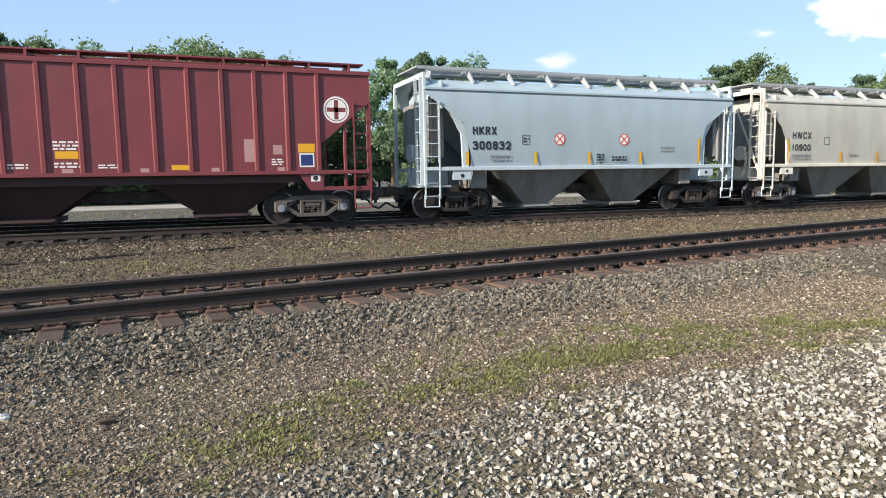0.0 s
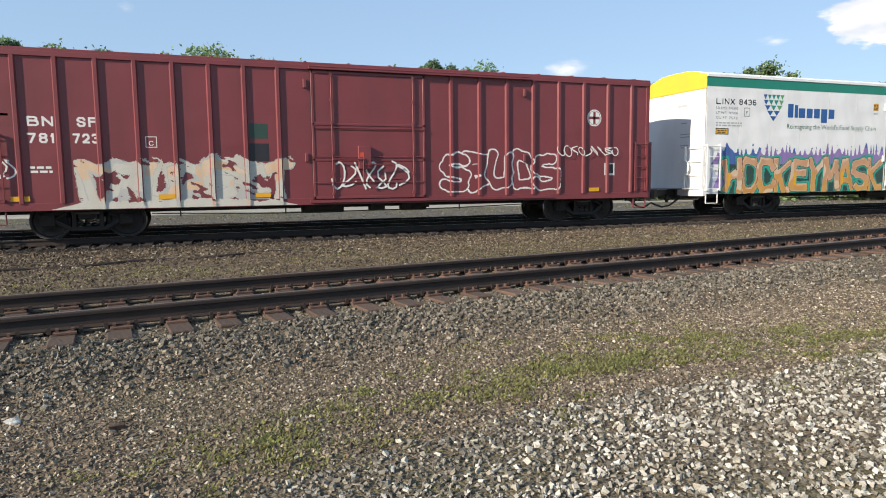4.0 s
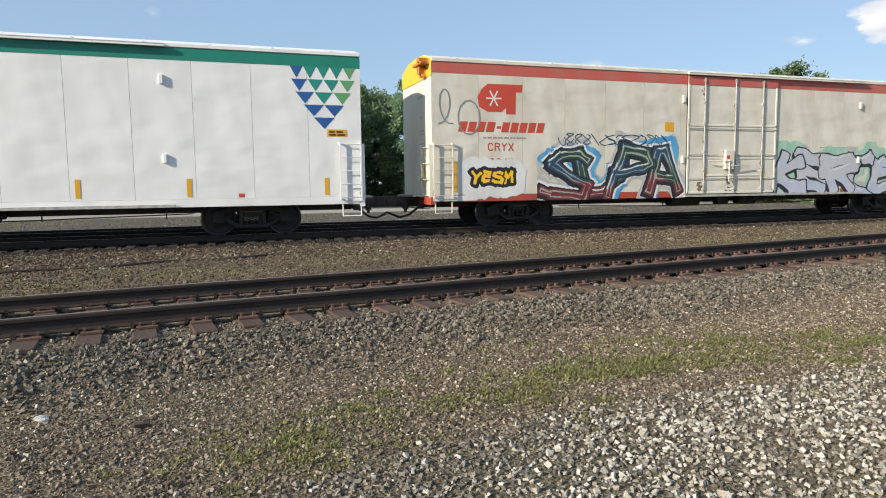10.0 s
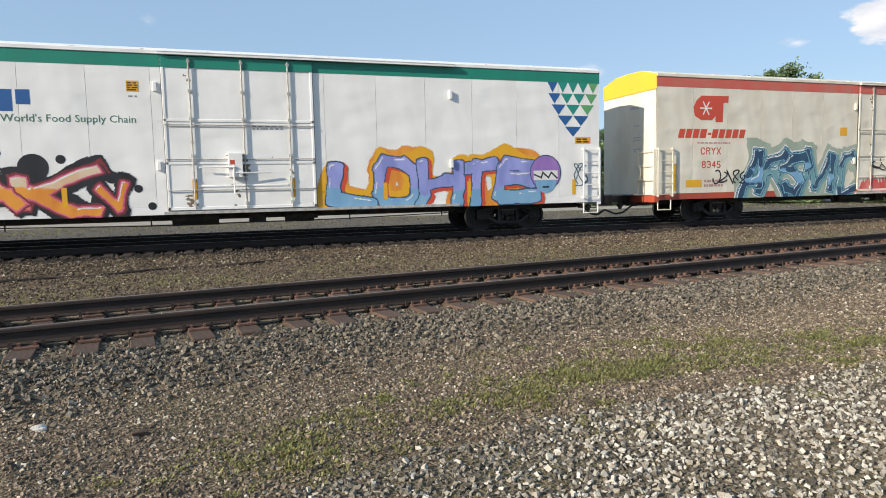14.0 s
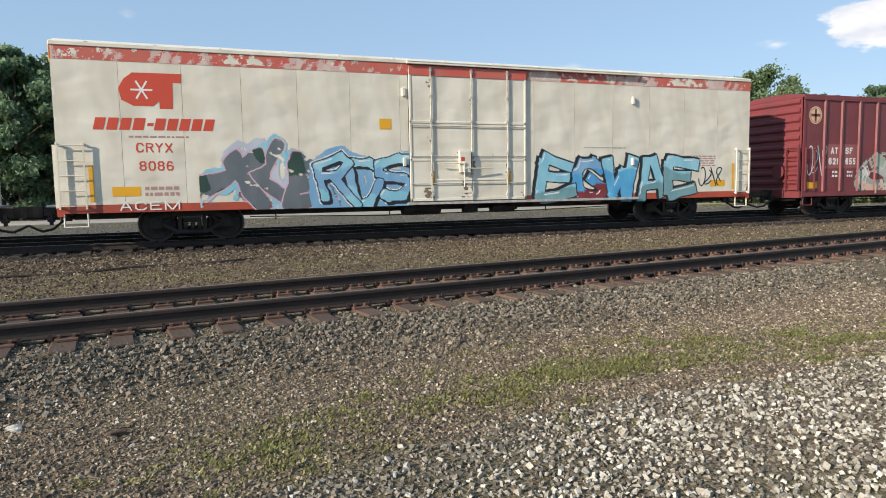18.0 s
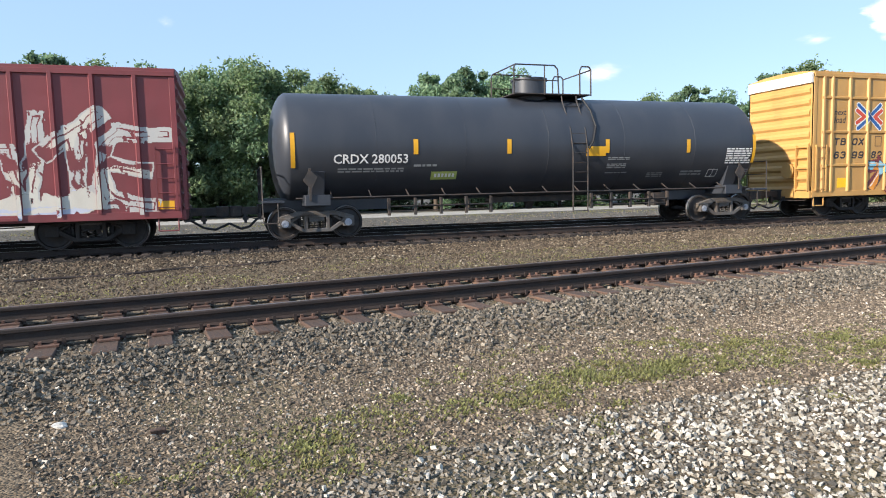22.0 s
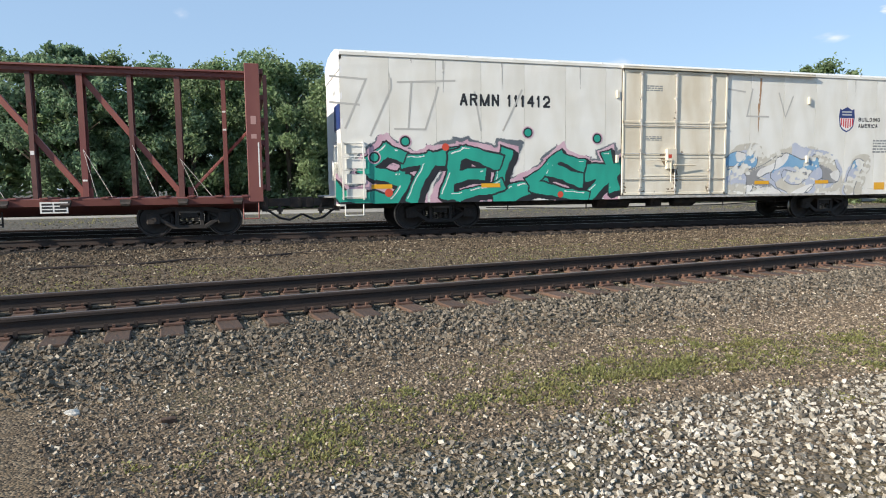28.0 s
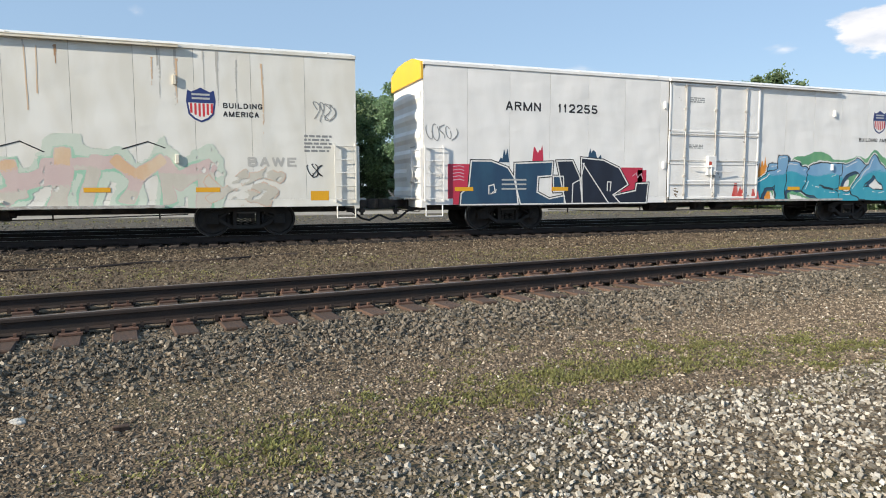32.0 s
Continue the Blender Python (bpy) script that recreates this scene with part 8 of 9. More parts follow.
# 7: cream car with dark blue letters and silver letters
c, hw = cold_car(103.3, 125.1, "8045", "cream refrigerator car with red band and blue graffiti")
end_bracket(c, -10.9, 4.92)
spray(c, "YESM", -9.70, -8.3, 1.33, 1.74, hw, "bright_yellow", "spray_black", 4, 0.27, 0.05, back=(("spray_white", 0.4, 0.1, 2.0),), halo=("spray_black", 0.05), cell=0.015, shine=None)
dots(c, [(-6.5, 2.2, 0.25), (-6.2, 1.6, 0.2), (-5.9, 2.5, 0.12), (-3.2, 2.5, 0.15), (-4.6, 2.55, 0.12), (-2.5, 2.3, 0.14)], hw, "spray_blue")
spray(c, "SUPA", -7.0, -2.2, 0.84, 2.5, hw, (("spray_maroon", "spray_navy", "spray_darkgreen"), ("spray_maroon", "spray_darkgreen", "spray_navy")), "spray_black", 31, 0.25, 0.045, wild=1.0, inner="spray_sage", over=1.4, lean=0.15, square=0.9, halo=("spray_white", 0.07), back=(("spray_silver", 0.22, 0.1, 5.0), ("spray_blue", 0.1, 0.2, 3.6)), block="spray_black", drop=(-0.08, -0.05))
scribble(c, -6.8, -2.6, 2.5, 2.9, hw, "spray_navy", 8, 14, 0.03)
spray(c, "KERCEX", 2.0, 9.3, 0.80, 2.25, hw, (("spray_lilac_pale", "spray_chrome", "spray_chrome"),), "spray_black", 41, 0.29, 0.05, wild=1.7, over=1.35, square=0.8, block="spray_black", drop=(-0.05, -0.07), blob="spray_lilac_pale", back=(("spray_mint", 0.2, 0.16, 3.0), ("spray_silver", 0.08, 0.12, 5.0)))
scribble(c, 8.6, 9.6, 2.0, 2.3, hw, "spray_black", 8, 5, 0.025)
strokes(c, [[(-10.7 + 0.25 * math.sin(k * 0.5) + k * 0.03, 3.6 - 0.5 * math.cos(k * 0.5)) for k in range(14)], [(-9.75 + 0.35 * math.sin(k * 0.5), 3.3 - 0.5 * math.cos(k * 0.5)) for k in range(14)]], hw, "letter_grey", 0.04)
patches("graffiti", [(-10.9, -9.5, 0.84, 1.0)], "spray_white", c, hw, "painted-over patch", 0.02)

# 8: white car with orange letters and blue letters
c, hw = food_car(127.43, 149.3, "8437", "white refrigerator car with green band, orange and blue graffiti")
dots(c, [(-9.0, 2.1, 0.10), (-8.2, 2.02, 0.26), (-7.0, 2.36, 0.09), (-6.5, 2.1, 0.32), (-5.6, 2.4, 0.06), (-4.9, 2.05, 0.34), (-4.3, 2.25, 0.11), (-3.2, 1.8, 0.16), (-2.6, 1.5, 0.1), (-3.4, 1.2, 0.3), (-2.3, 1.05, 0.1)], hw, "spray_black")
spray(c, "GRAK", -10.3, -3.5, 0.84, 2.0, hw, (("spray_orange", "spray_orange", "spray_peach"),), "spray_maroon", 51, 0.235, 0.045, wild=1.3, lean=0.2, key="spray_pink", over=1.22, square=0.9, block="spray_black", drop=(0.09, -0.09), back=(("spray_black", 0.15, 0.14, 3.4), ("spray_maroon", 0.05, 0.10, 4.0)))
spray(c, "V", -3.6, -2.6, 0.84, 1.7, hw, "spray_orange", "spray_maroon", 52, 0.24, 0.05, wild=1.0, key="spray_pink", back=(("spray_black", 0.1, 0.12, 4.0),), lift=0.0150)
spray(c, "LOHTE", 2.3, 8.7, 0.80, 2.25, hw, (("spray_blue_soft", "spray_lilac", "spray_lilac"),), "spray_navy", 61, 0.27, 0.035, wild=1.0, over=1.15, block="letter_red", drop=(0.10, -0.08), back=(("spray_orange", 0.20, 0.24, 2.2), ("sticker_yellow", 0.12, 0.24, 2.8)), rim=0.8)
dots(c, [(9.0, 1.78, 0.55)], hw, "spray_navy", 0.0150)
dots(c, [(9.0, 1.78, 0.52)], hw, "spray_purple", 0.0165)
dots(c, [(9.0, 1.50, 0.36)], hw, "spray_blue_soft", 0.0180)
patches("graffiti", [(8.58, 9.42, 1.55, 1.84)], "spray_white", c, hw, "painted goggles", 0.0200)
strokes(c, [[(8.6, 1.72), (8.85, 1.62), (8.9, 1.78), (9.1, 1.62), (9.2, 1.78), (9.4, 1.6)], [(8.9, 1.33), (9.1, 1.33)]], hw, "spray_black", 0.05, 0.0215)
scribble(c, 10.0, 10.5, 1.3, 2.1, hw, "spray_navy", 3, 3, 0.03)

# 9: cream car with blue-grey letters and light blue letters
c, hw = cold_car(151.5, 173.4, "8345", "cream refrigerator car with red band and light blue graffiti")
spray(c, "ARSNIC", -7.2, -1.8, 0.80, 2.4, hw, (("spray_navy", "spray_blue_soft", "spray_navy"), ("spray_navy", "spray_tealgrey", "spray_navy")), "spray_navy", 71, 0.30, 0.03, wild=1.7, over=1.4, lean=0.3, square=0.9, key="spray_cyan", blob="spray_navy", block="spray_tealgrey", drop=(0.12, -0.06), halo=("spray_white", 0.04), back=(("spray_sage", 0.26, 0.2, 3.0),))
haze(c, -2.1, 3.0, 0.86, 1.7, hw + 0.05, "spray_red", 5, 0.8, 1.2, 0.0055)
spray(c, "CEVEN", 2.0, 8.7, 0.80, 2.25, hw, (("spray_blue_soft", "spray_cyan", "spray_cyan"),), "spray_navy", 81, 0.3, 0.05, wild=1.0, over=1.25, key="spray_white", block="spray_navy", back=(("spray_pink_pale", 0.2, 0.2, 2.4),))
scribble(c, -8.6, -7.2, 1.3, 1.8, hw, "spray_black", 5, 5, 0.05)
scribble(c, -1.2, 1.5, 1.7, 2.2, hw + 0.06, "spray_black", 15, 7, 0.04)

# 10: cream car with dark, blue and pale letters
c, hw = cold_car(175.35, 197.2, "8086", "cream refrigerator car with peeling red band and teal graffiti")
worn_band(c, -10.9, 10.9, 4.56, 4.885, -1.55 - 0.0075, "peel_pink", 3, 0.62)
worn_band(c, -10.9, 10.9, 4.62, 4.885, -1.55 - 0.0085, "cream_paint", 31, 0.32)
spray(c, "XKE", -7.2, -4.2, 0.84, 2.35, hw, "spray_slate", "spray_pink_pale", 91, 0.38, 0.04, wild=1.9, over=1.5, shine=None, blob="spray_darkgreen", wear=0.2, back=(("spray_lilac_pale", 0.10, 0.12, 3.0), ("spray_cyan", 0.02, 0.15, 4.0)))
spray(c, "RDS", -4.5, -1.95, 0.84, 2.25, hw, (("spray_cyan", "spray_blue_soft", "spray_cyan"),), "spray_black", 95, 0.28, 0.035, wild=1.1, over=1.3, block="spray_black", drop=(0.05, -0.05), halo=("spray_white", 0.03), back=(("spray_blue_soft", 0.18, 0.16, 3.0),), lift=0.0150)
spray(c, "EGWAE", 2.4, 8.5, 0.76, 2.25, hw, (("spray_tealgrey", "spray_cyan", "spray_cyan"), ("spray_maroon", "spray_blue", "spray_blue_soft"), ("spray_blue", "spray_blue", "spray_cyan"), ("spray_tealgrey", "spray_cyan", "spray_cyan"), ("spray_tealgrey", "spray_tealgrey", "spray_cyan")), "spray_black", 99, 0.27, 0.035, wild=0.8, jitter=0.02, over=1.15, floor=0.74, square=1.0, block="spray_black", drop=(-0.07, 0.03))
letters("ACEM", "letter_white", c, -9.6, -8.2, 0.86, 1.08, hw + 0.012, 0.0)
scribble(c, 8.7, 9.7, 1.2, 1.9, hw, "spray_black", 5, 4, 0.04)

# 11: faded red boxcar
POSTS = [-8.47, -7.57, -6.61, -5.65, -4.72, -3.79, -2.87, -2.04, 2.11, 2.93, 3.76, 4.8, 5.9, 6.75, 7.65, 8.62]
c, L, hw = boxcar("boxcar", "faded red boxcar with outside posts and white graffiti", 199.85, 219.0, "faded_red_paint", POSTS, (-1.72, 1.67), 4.48)
round_mark(c, -8.96, 3.80, 0.33, hw, "spray_peach", "faded_red_paint")
letters("AT", "letter_white", c, -8.1, -7.72, 2.35, 2.6, hw, 0.01)
letters("SF", "letter_white", c, -7.32, -6.92, 2.35, 2.6, hw, 0.01)
letters("621", "letter_white", c, -8.2, -7.68, 1.95, 2.2, hw, 0.01)
letters("655", "letter_white", c, -7.3, -6.75, 1.95, 2.2, hw, 0.01)
patches("paint_patch", [(-8.3, -7.64, 1.8, 2.72), (-7.5, -6.68, 1.8, 2.72)], "patch_red", c, hw, "faded repainted patch", 0.003)
patches("paint_patch", [(-1.0, 1.05, 3.58, 4.16), (-0.9, -0.15, 2.9, 3.3)], "patch_red", c, hw + 0.0465, "faded repainted patch", 0.003)
tag_lines(c, hw, [(-8.0, -7.7, 1.45, 1.75, 2), (-7.2, -6.9, 1.45, 1.75, 2)], "letter_white")
tag_lines(c, hw + 0.048, [(-0.4, 0.65, 3.84, 4.14, 3)], "letter_white")
patches("sticker", [(-9.3, -8.75, 1.05, 1.3), (9.0, 9.4, 0.98, 1.2)], "sticker_yellow", c, hw, "yellow warning sticker")
patches("paint_patch", [(-3.55, -2.95, 2.35, 2.85)], "spray_darkgreen", c, hw, "stencilled patch")
spray(c, "SEIT", -6.3, -2.1, 0.86, 2.25, hw, (("spray_salmon", "spray_bone", "spray_sage"), ("spray_bone", "spray_silver", "spray_bone")), "spray_silver", 101, 0.26, 0.03, wild=1.5, over=1.3, square=0.8, shine=None, wear=0.22, blob="faded_red_paint", relief=(POSTS, ()), back=(("spray_sage", 0.14, 0.06, 3.0),))
spray(c, "TMIVTE", 1.75, 9.1, 0.84, 3.1, hw, (("spray_lilac_pale", "spray_silver", "faded_red_paint", "spray_bone"), ("spray_silver", "spray_bone", "faded_red_paint", "spray_silver")), "spray_silver", 111, 0.26, 0.04, wild=1.8, over=1.25, square=0.9, shine=None, wear=0.33, blob="spray_silver", relief=(POSTS, ()), back=(), inner="faded_red_paint")
spray(c, "SMZO", 1.6, 7.4, 0.84, 1.3, hw, (("spray_lilac_pale", "spray_bone"),), "spray_bone", 113, 0.34, 0.03, wild=1.5, wear=0.45, shine=None, lift=0.015, relief=(POSTS, ()), back=(("spray_bone", 0.12, 0.2, 3.0),))
scribble(c, -9.3, -8.3, 1.5, 2.7, hw, "letter_white", 5, 4, 0.035)
scribble(c, -6.4, -6.0, 1.2, 1.9, hw, "letter_white", 6, 2, 0.03)
patches("sticker", [(5.9, 6.3, 1.15, 1.5)], "letter_white", c, hw, "white notice")
patches("sticker", [(5.95, 6.25, 1.2, 1.45)], "letter_black", c, hw, "dark block on a notice", 0.008)

# 12: black tank car
c, L, R, zc = tank_car("tank_car", "glossy black tank car with yellow reflective strips", 221.3, 237.9)
for x in (-4.25, -1.33, 2.05, 5.12):
    on_tank(c, x - 0.07, x + 0.07, 2.35, 2.78, R, zc, "sticker_yellow", "yellow reflective strip")
for x in (-7.72, 7.82):
    on_tank(c, x - 0.06, x + 0.06, 2.0, 2.95, R, zc, "sticker_yellow", "yellow reflective strip")
on_tank(c, 1.30, 2.0, 2.26, 2.56, R, zc, "sticker_yellow", "yellow notice", "sticker")
on_tank(c, -3.75, -2.95, 1.62, 1.85, R, zc, "spray_lime", "dull green notice with unreadable writing", "sticker")
for k in range(6):
    on_tank(c, -3.65 + k * 0.11, -3.58 + k * 0.11, 1.69, 1.79, R + 0.003, zc, "letter_white", "", "small_print")
tank_text("CRDX 280053", "letter_white", c, -6.62, -4.48, 2.10, 2.36, R, zc, 0.015, 0.0)
for x0, x1, z0, z1, n in ((2.1, 2.9, 2.14, 2.24, 2), (2.1, 2.8, 1.88, 2.04, 3), (2.1, 2.9, 1.72, 1.77, 1), (3.7, 4.3, 1.58, 1.74, 3), (5.0, 5.85, 1.62, 1.80, 2), (-6.5, -4.6, 1.86, 2.0, 2), (6.68, 7.72, 1.98, 2.52, 7), (7.45, 7.8, 1.6, 1.82, 3), (-4.3, -3.6, 2.0, 2.1, 1)):
    rnd = random.Random(int(x0 * 10) + n)
    for i in range(n):
        z = z0 + (z1 - z0) * i / n
        x = x0
        while x < x1 - 0.05:
            w = rnd.uniform(0.08, 0.3)
            on_tank(c, x, min(x + w, x1), z, z + (z1 - z0) / n * 0.6, R, zc, "letter_white" if n == 7 else "letter_grey", "", "small_print")
            x += w + 0.04
for a0, a1, b0, b1 in ((6.1, 6.5, 1.55, 1.57), (6.1, 6.5, 1.78, 1.80), (6.1, 6.12, 1.55, 1.8), (6.29, 6.31, 1.55, 1.8), (6.48, 6.5, 1.55, 1.8)):
    on_tank(c, a0, a1, b0, b1, R, zc, "letter_white", "", "stencil_frame")

# 13: yellow boxcar with black double doors
YPOSTS = [-9.12, -8.72, -7.9, -7.02, -6.09, -5.16, -4.28, -3.38, 3.6, 4.5, 5.45, 6.38, 7.32, 8.22, 8.95]
c, L, hw = boxcar("boxcar", "yellow high-cube boxcar with black double doors", 240.08, 259.44, "yellow_paint", [x - 0.10 for x in YPOSTS], None, 5.12)
body = list(c.children)
boxes("door_rail", "yellow_paint", c, (-2.6, 6.0, -hw - 0.14, -hw - 0.02, 4.98, 5.04), (-6.0, 6.0, -hw - 0.16, -hw - 0.02, 0.84, 0.93))
for z in (4.28, 3.06, 1.86):
    for x0, x1 in ((-9.2, -2.55), (2.85, 9.2)):
        bm = bmesh.new()
        prism(bm, [(-hw + 0.003, z - 0.06), (-hw - 0.045, z - 0.03), (-hw - 0.045, z + 0.03), (-hw + 0.003, z + 0.06)], "x", x0, x1)
        part("side_rail", bm, "yellow_paint", c, "horizontal stiffener")
for x0, x1 in ((-2.44, 0.12), (0.18, 2.74)):
    bm = bmesh.new()
    quad_box(bm, x0, x1, -hw - 0.10, -hw - 0.05, 0.96, 4.95)
    d = part("door_leaf", bm, "door_black", c, "black sliding door leaf", bevel=0.01)
    bm = bmesh.new()
    for z in (0.96, 2.1, 3.4, 4.88):
        quad_box(bm, x0, x1, -hw - 0.125, -hw - 0.095, z, z + 0.07)
    for x in (x0, x0 + 0.85, x1 - 0.85, x1 - 0.06):
        quad_box(bm, x, x + 0.06, -hw - 0.12, -hw - 0.095, 0.96, 4.95)
    part("door_frame", bm, "door_black", d, bevel=0.006)
    for x in (x0 + 0.62, x1 - 0.62):
        bm = bmesh.new()
        rod(bm, (x, -hw - 0.16, 0.92), (x, -hw - 0.16, 4.95), 0.022, 7)
        for z in (1.0, 1.7, 2.4, 3.3, 4.2, 4.85):
            quad_box(bm, x - 0.04, x + 0.04, -hw - 0.18, -hw - 0.1, z - 0.04, z + 0.04)
        part("locking_rod", bm, "rod_dark", d)
    xc = (x0 + x1) / 2
    top = ("CLOSE THIS DOOR", "BEFORE CLOSING", "MAIN DOOR") if x0 < 0 else ("CLOSE AND LOCK", "BOTH DOORS BEFORE", "MOVING CAR")
    low = ("CIERRE ESTA PUERTA", "ANTES DE CERRAR", "LA PUERTA PRINCIPAL") if x0 < 0 else ("CIERRE Y PONGA", "EL SEGURO EN AMBAS", "PUERTAS ANTES DE", "MOVER EL CARRO")
    for k, s in enumerate(top):
        letters(s, "letter_white", d, xc - 0.036 * len(s), xc + 0.036 * len(s), 4.58 - k * 0.14, 4.67 - k * 0.14, hw + 0.125, 0.008)
    for k, s in enumerate(low):
        letters(s, "letter_white", d, xc - 0.034 * len(s), xc + 0.034 * len(s), 4.02 - k * 0.13, 4.10 - k * 0.13, hw + 0.125, 0.008)
    strokes(d, [[(xc - 0.2, 2.18), (xc - 0.06, 2.06)], [(xc - 0.19, 2.05), (xc - 0.08, 2.19)], [(xc + 0.2, 2.18), (xc + 0.06, 2.06)], [(xc + 0.19, 2.05), (xc + 0.08, 2.19)]], hw + 0.12, "letter_white", 0.045, 0.008, "white crossed mark")
    patches("sticker", [(xc - 0.2, xc + 0.0, 1.74, 1.93)], "letter_white", d, hw + 0.12, "white notice")
    patches("sticker_print", [(xc - 0.15, xc - 0.05, 1.79, 1.88)], "letter_black", d, hw + 0.12, "", 0.012)
    patches("sticker", [(xc - 0.55, xc - 0.40, 1.62, 1.76)], "letter_red", d, hw + 0.12, "red notice")
    patches("small_print", [(xc + 0.5, xc + 0.9, 2.06, 2.09), (xc + 0.6, xc + 0.85, 1.98, 2.01), (xc - 0.6, xc - 0.4, 2.0, 2.04), (xc + 0.62, xc + 0.9, 1.35, 1.39)], "letter_white", d, hw + 0.12)
    bm = bmesh.new()
    quad_box(bm, xc - 0.12, xc + 0.12, -hw - 0.2, -hw - 0.1, 1.4, 1.75)
    path_rod(bm, [(xc - 0.3, -hw - 0.17, 1.55), (xc + 0.35, -hw - 0.17, 1.55), (xc + 0.35, -hw - 0.17, 1.15)], 0.02)
    part("lock_box", bm, "door_black", d)
tag_lines(c, hw + 0.127, [(0.4, 0.75, 2.45, 2.55, 1), (1.6, 2.3, 2.55, 2.66, 2), (0.4, 0.7, 2.9, 3.1, 3), (2.1, 2.5, 1.5, 1.7, 3)], "letter_white")
reflectors(c, (0.5,), 1.25, 1.75, hw + 0.11, 0.12)
letters("next", "letter_black", c, -8.60, -8.04, 3.66, 3.84, hw, 0.008, 0.25)
letters("load", "letter_black", c, -8.60, -8.04, 3.38, 3.62, hw, 0.008, 0.25)
letters("any", "letter_black", c, -5.93, -5.43, 3.6, 3.8, hw, 0.008, 0.25)
letters("road", "letter_black", c, -5.98, -5.30, 3.36, 3.58, hw, 0.008, 0.25)
BLUE_ARROWS = [[(-7.46, 4.04), (-6.90, 3.62), (-7.14, 3.42)], [(-6.40, 4.04), (-6.78, 3.72)], [(-7.46, 3.20), (-7.14, 3.42)], [(-6.90, 3.62), (-6.40, 3.20)]]
RED_ARROWS = [[(-7.52, 3.84), (-7.16, 3.62), (-7.52, 3.40)], [(-6.34, 3.84), (-6.66, 3.62), (-6.34, 3.40)]]
for tone, w, pts in (("letter_white", 0.20, BLUE_ARROWS + RED_ARROWS), ("logo_blue", 0.13, BLUE_ARROWS), ("letter_red", 0.14, RED_ARROWS)):
    brush(c, pts, hw + (0.0 if w == 0.20 else 0.0012), tone, w, (YPOSTS, (1.86, 3.06, 4.28)), "crossed arrow emblem")
for s, x0, x1, z in (("TB", -8.60, -8.05, 2.58), ("OX", -7.74, -7.18, 2.58), ("63", -8.60, -8.05, 2.1), ("99", -7.74, -7.18, 2.1), ("82", -6.80, -6.28, 2.1)):
    letters(s, "letter_black", c, x0, x1, z, z + 0.26, hw, 0.012, 0.2)
strokes(c, [[(-6.6, 2.9), (-6.3, 2.9), (-6.3, 2.55), (-6.6, 2.55), (-6.6, 2.9)]], hw, "letter_black", 0.02, 0.008, "square stencil")
sign("RAILCAR POOLING EXPERTS", "letter_black", c, 3.78, 8.75, 3.27, 3.53, -hw - 0.0018, 0.13, "", 0.0, (YPOSTS, ()))
brush(c, [[(5.4, 4.15), (6.75, 4.15)], [(5.68, 4.15), (5.68, 3.66)], [(6.3, 4.15), (6.3, 3.66)], [(6.75, 4.12), (7.1, 3.66)], [(7.1, 4.12), (6.75, 3.66)]], hw, "letter_red", 0.13, (YPOSTS, (3.06, 4.28)), "faded red bars of an emblem")
spray(c, "TAKERN", -7.0, -1.4, 0.82, 2.0, hw, (("spray_cyan", "spray_brownblack", "spray_cyan"), ("spray_brownblack", "spray_maroon", "spray_red"), ("spray_cyan", "spray_blue_soft", "spray_brownblack"), ("spray_maroon", "spray_slate", "spray_brownblack")), "spray_brownblack", 121, 0.27, 0.03, wild=1.6, over=1.3, square=0.9, wear=0.25, blob="spray_orange", back=(("spray_maroon", 0.05, 0.16, 3.5),), relief=(YPOSTS, (1.86, 3.06)))
spray(c, "NSACE", 2.85, 8.6, 0.80, 2.05, hw, (("spray_bone", "spray_silver", "spray_bone"), ("spray_bone", "spray_sage", "spray_peach")), "spray_brownblack", 131, 0.31, 0.03, wild=0.6, jitter=0.02, over=1.2, square=0.5, shine=None, block="spray_brownblack", drop=(0.05, -0.04), blob="spray_salmon_pale", back=(("spray_bone", 0.08, 0.1, 3.0), ("spray_sage", 0.03, 0.1, 4.0)), relief=(YPOSTS, (1.86, 3.06)))
patches("sticker", [(-8.4, -7.95, 1.05, 1.4), (8.55, 8.85, 0.95, 1.25)], "bright_yellow", c, hw, "bright yellow patch")
patches("paint_patch", [(8.9, 9.3, 2.6, 3.4)], "spray_cyan", c, hw, "pale blue scuff")
boxes("end_band", "letter_white", c, (-9.665, -9.58, -1.5, 1.5, 4.80, 5.16), label="white band along the top of the end")
settle(c, body, -0.10)

# 14: centre-beam flat car
centerbeam("centerbeam_flat_car", "empty dark red centre-beam flat car", 261.22, 285.0)


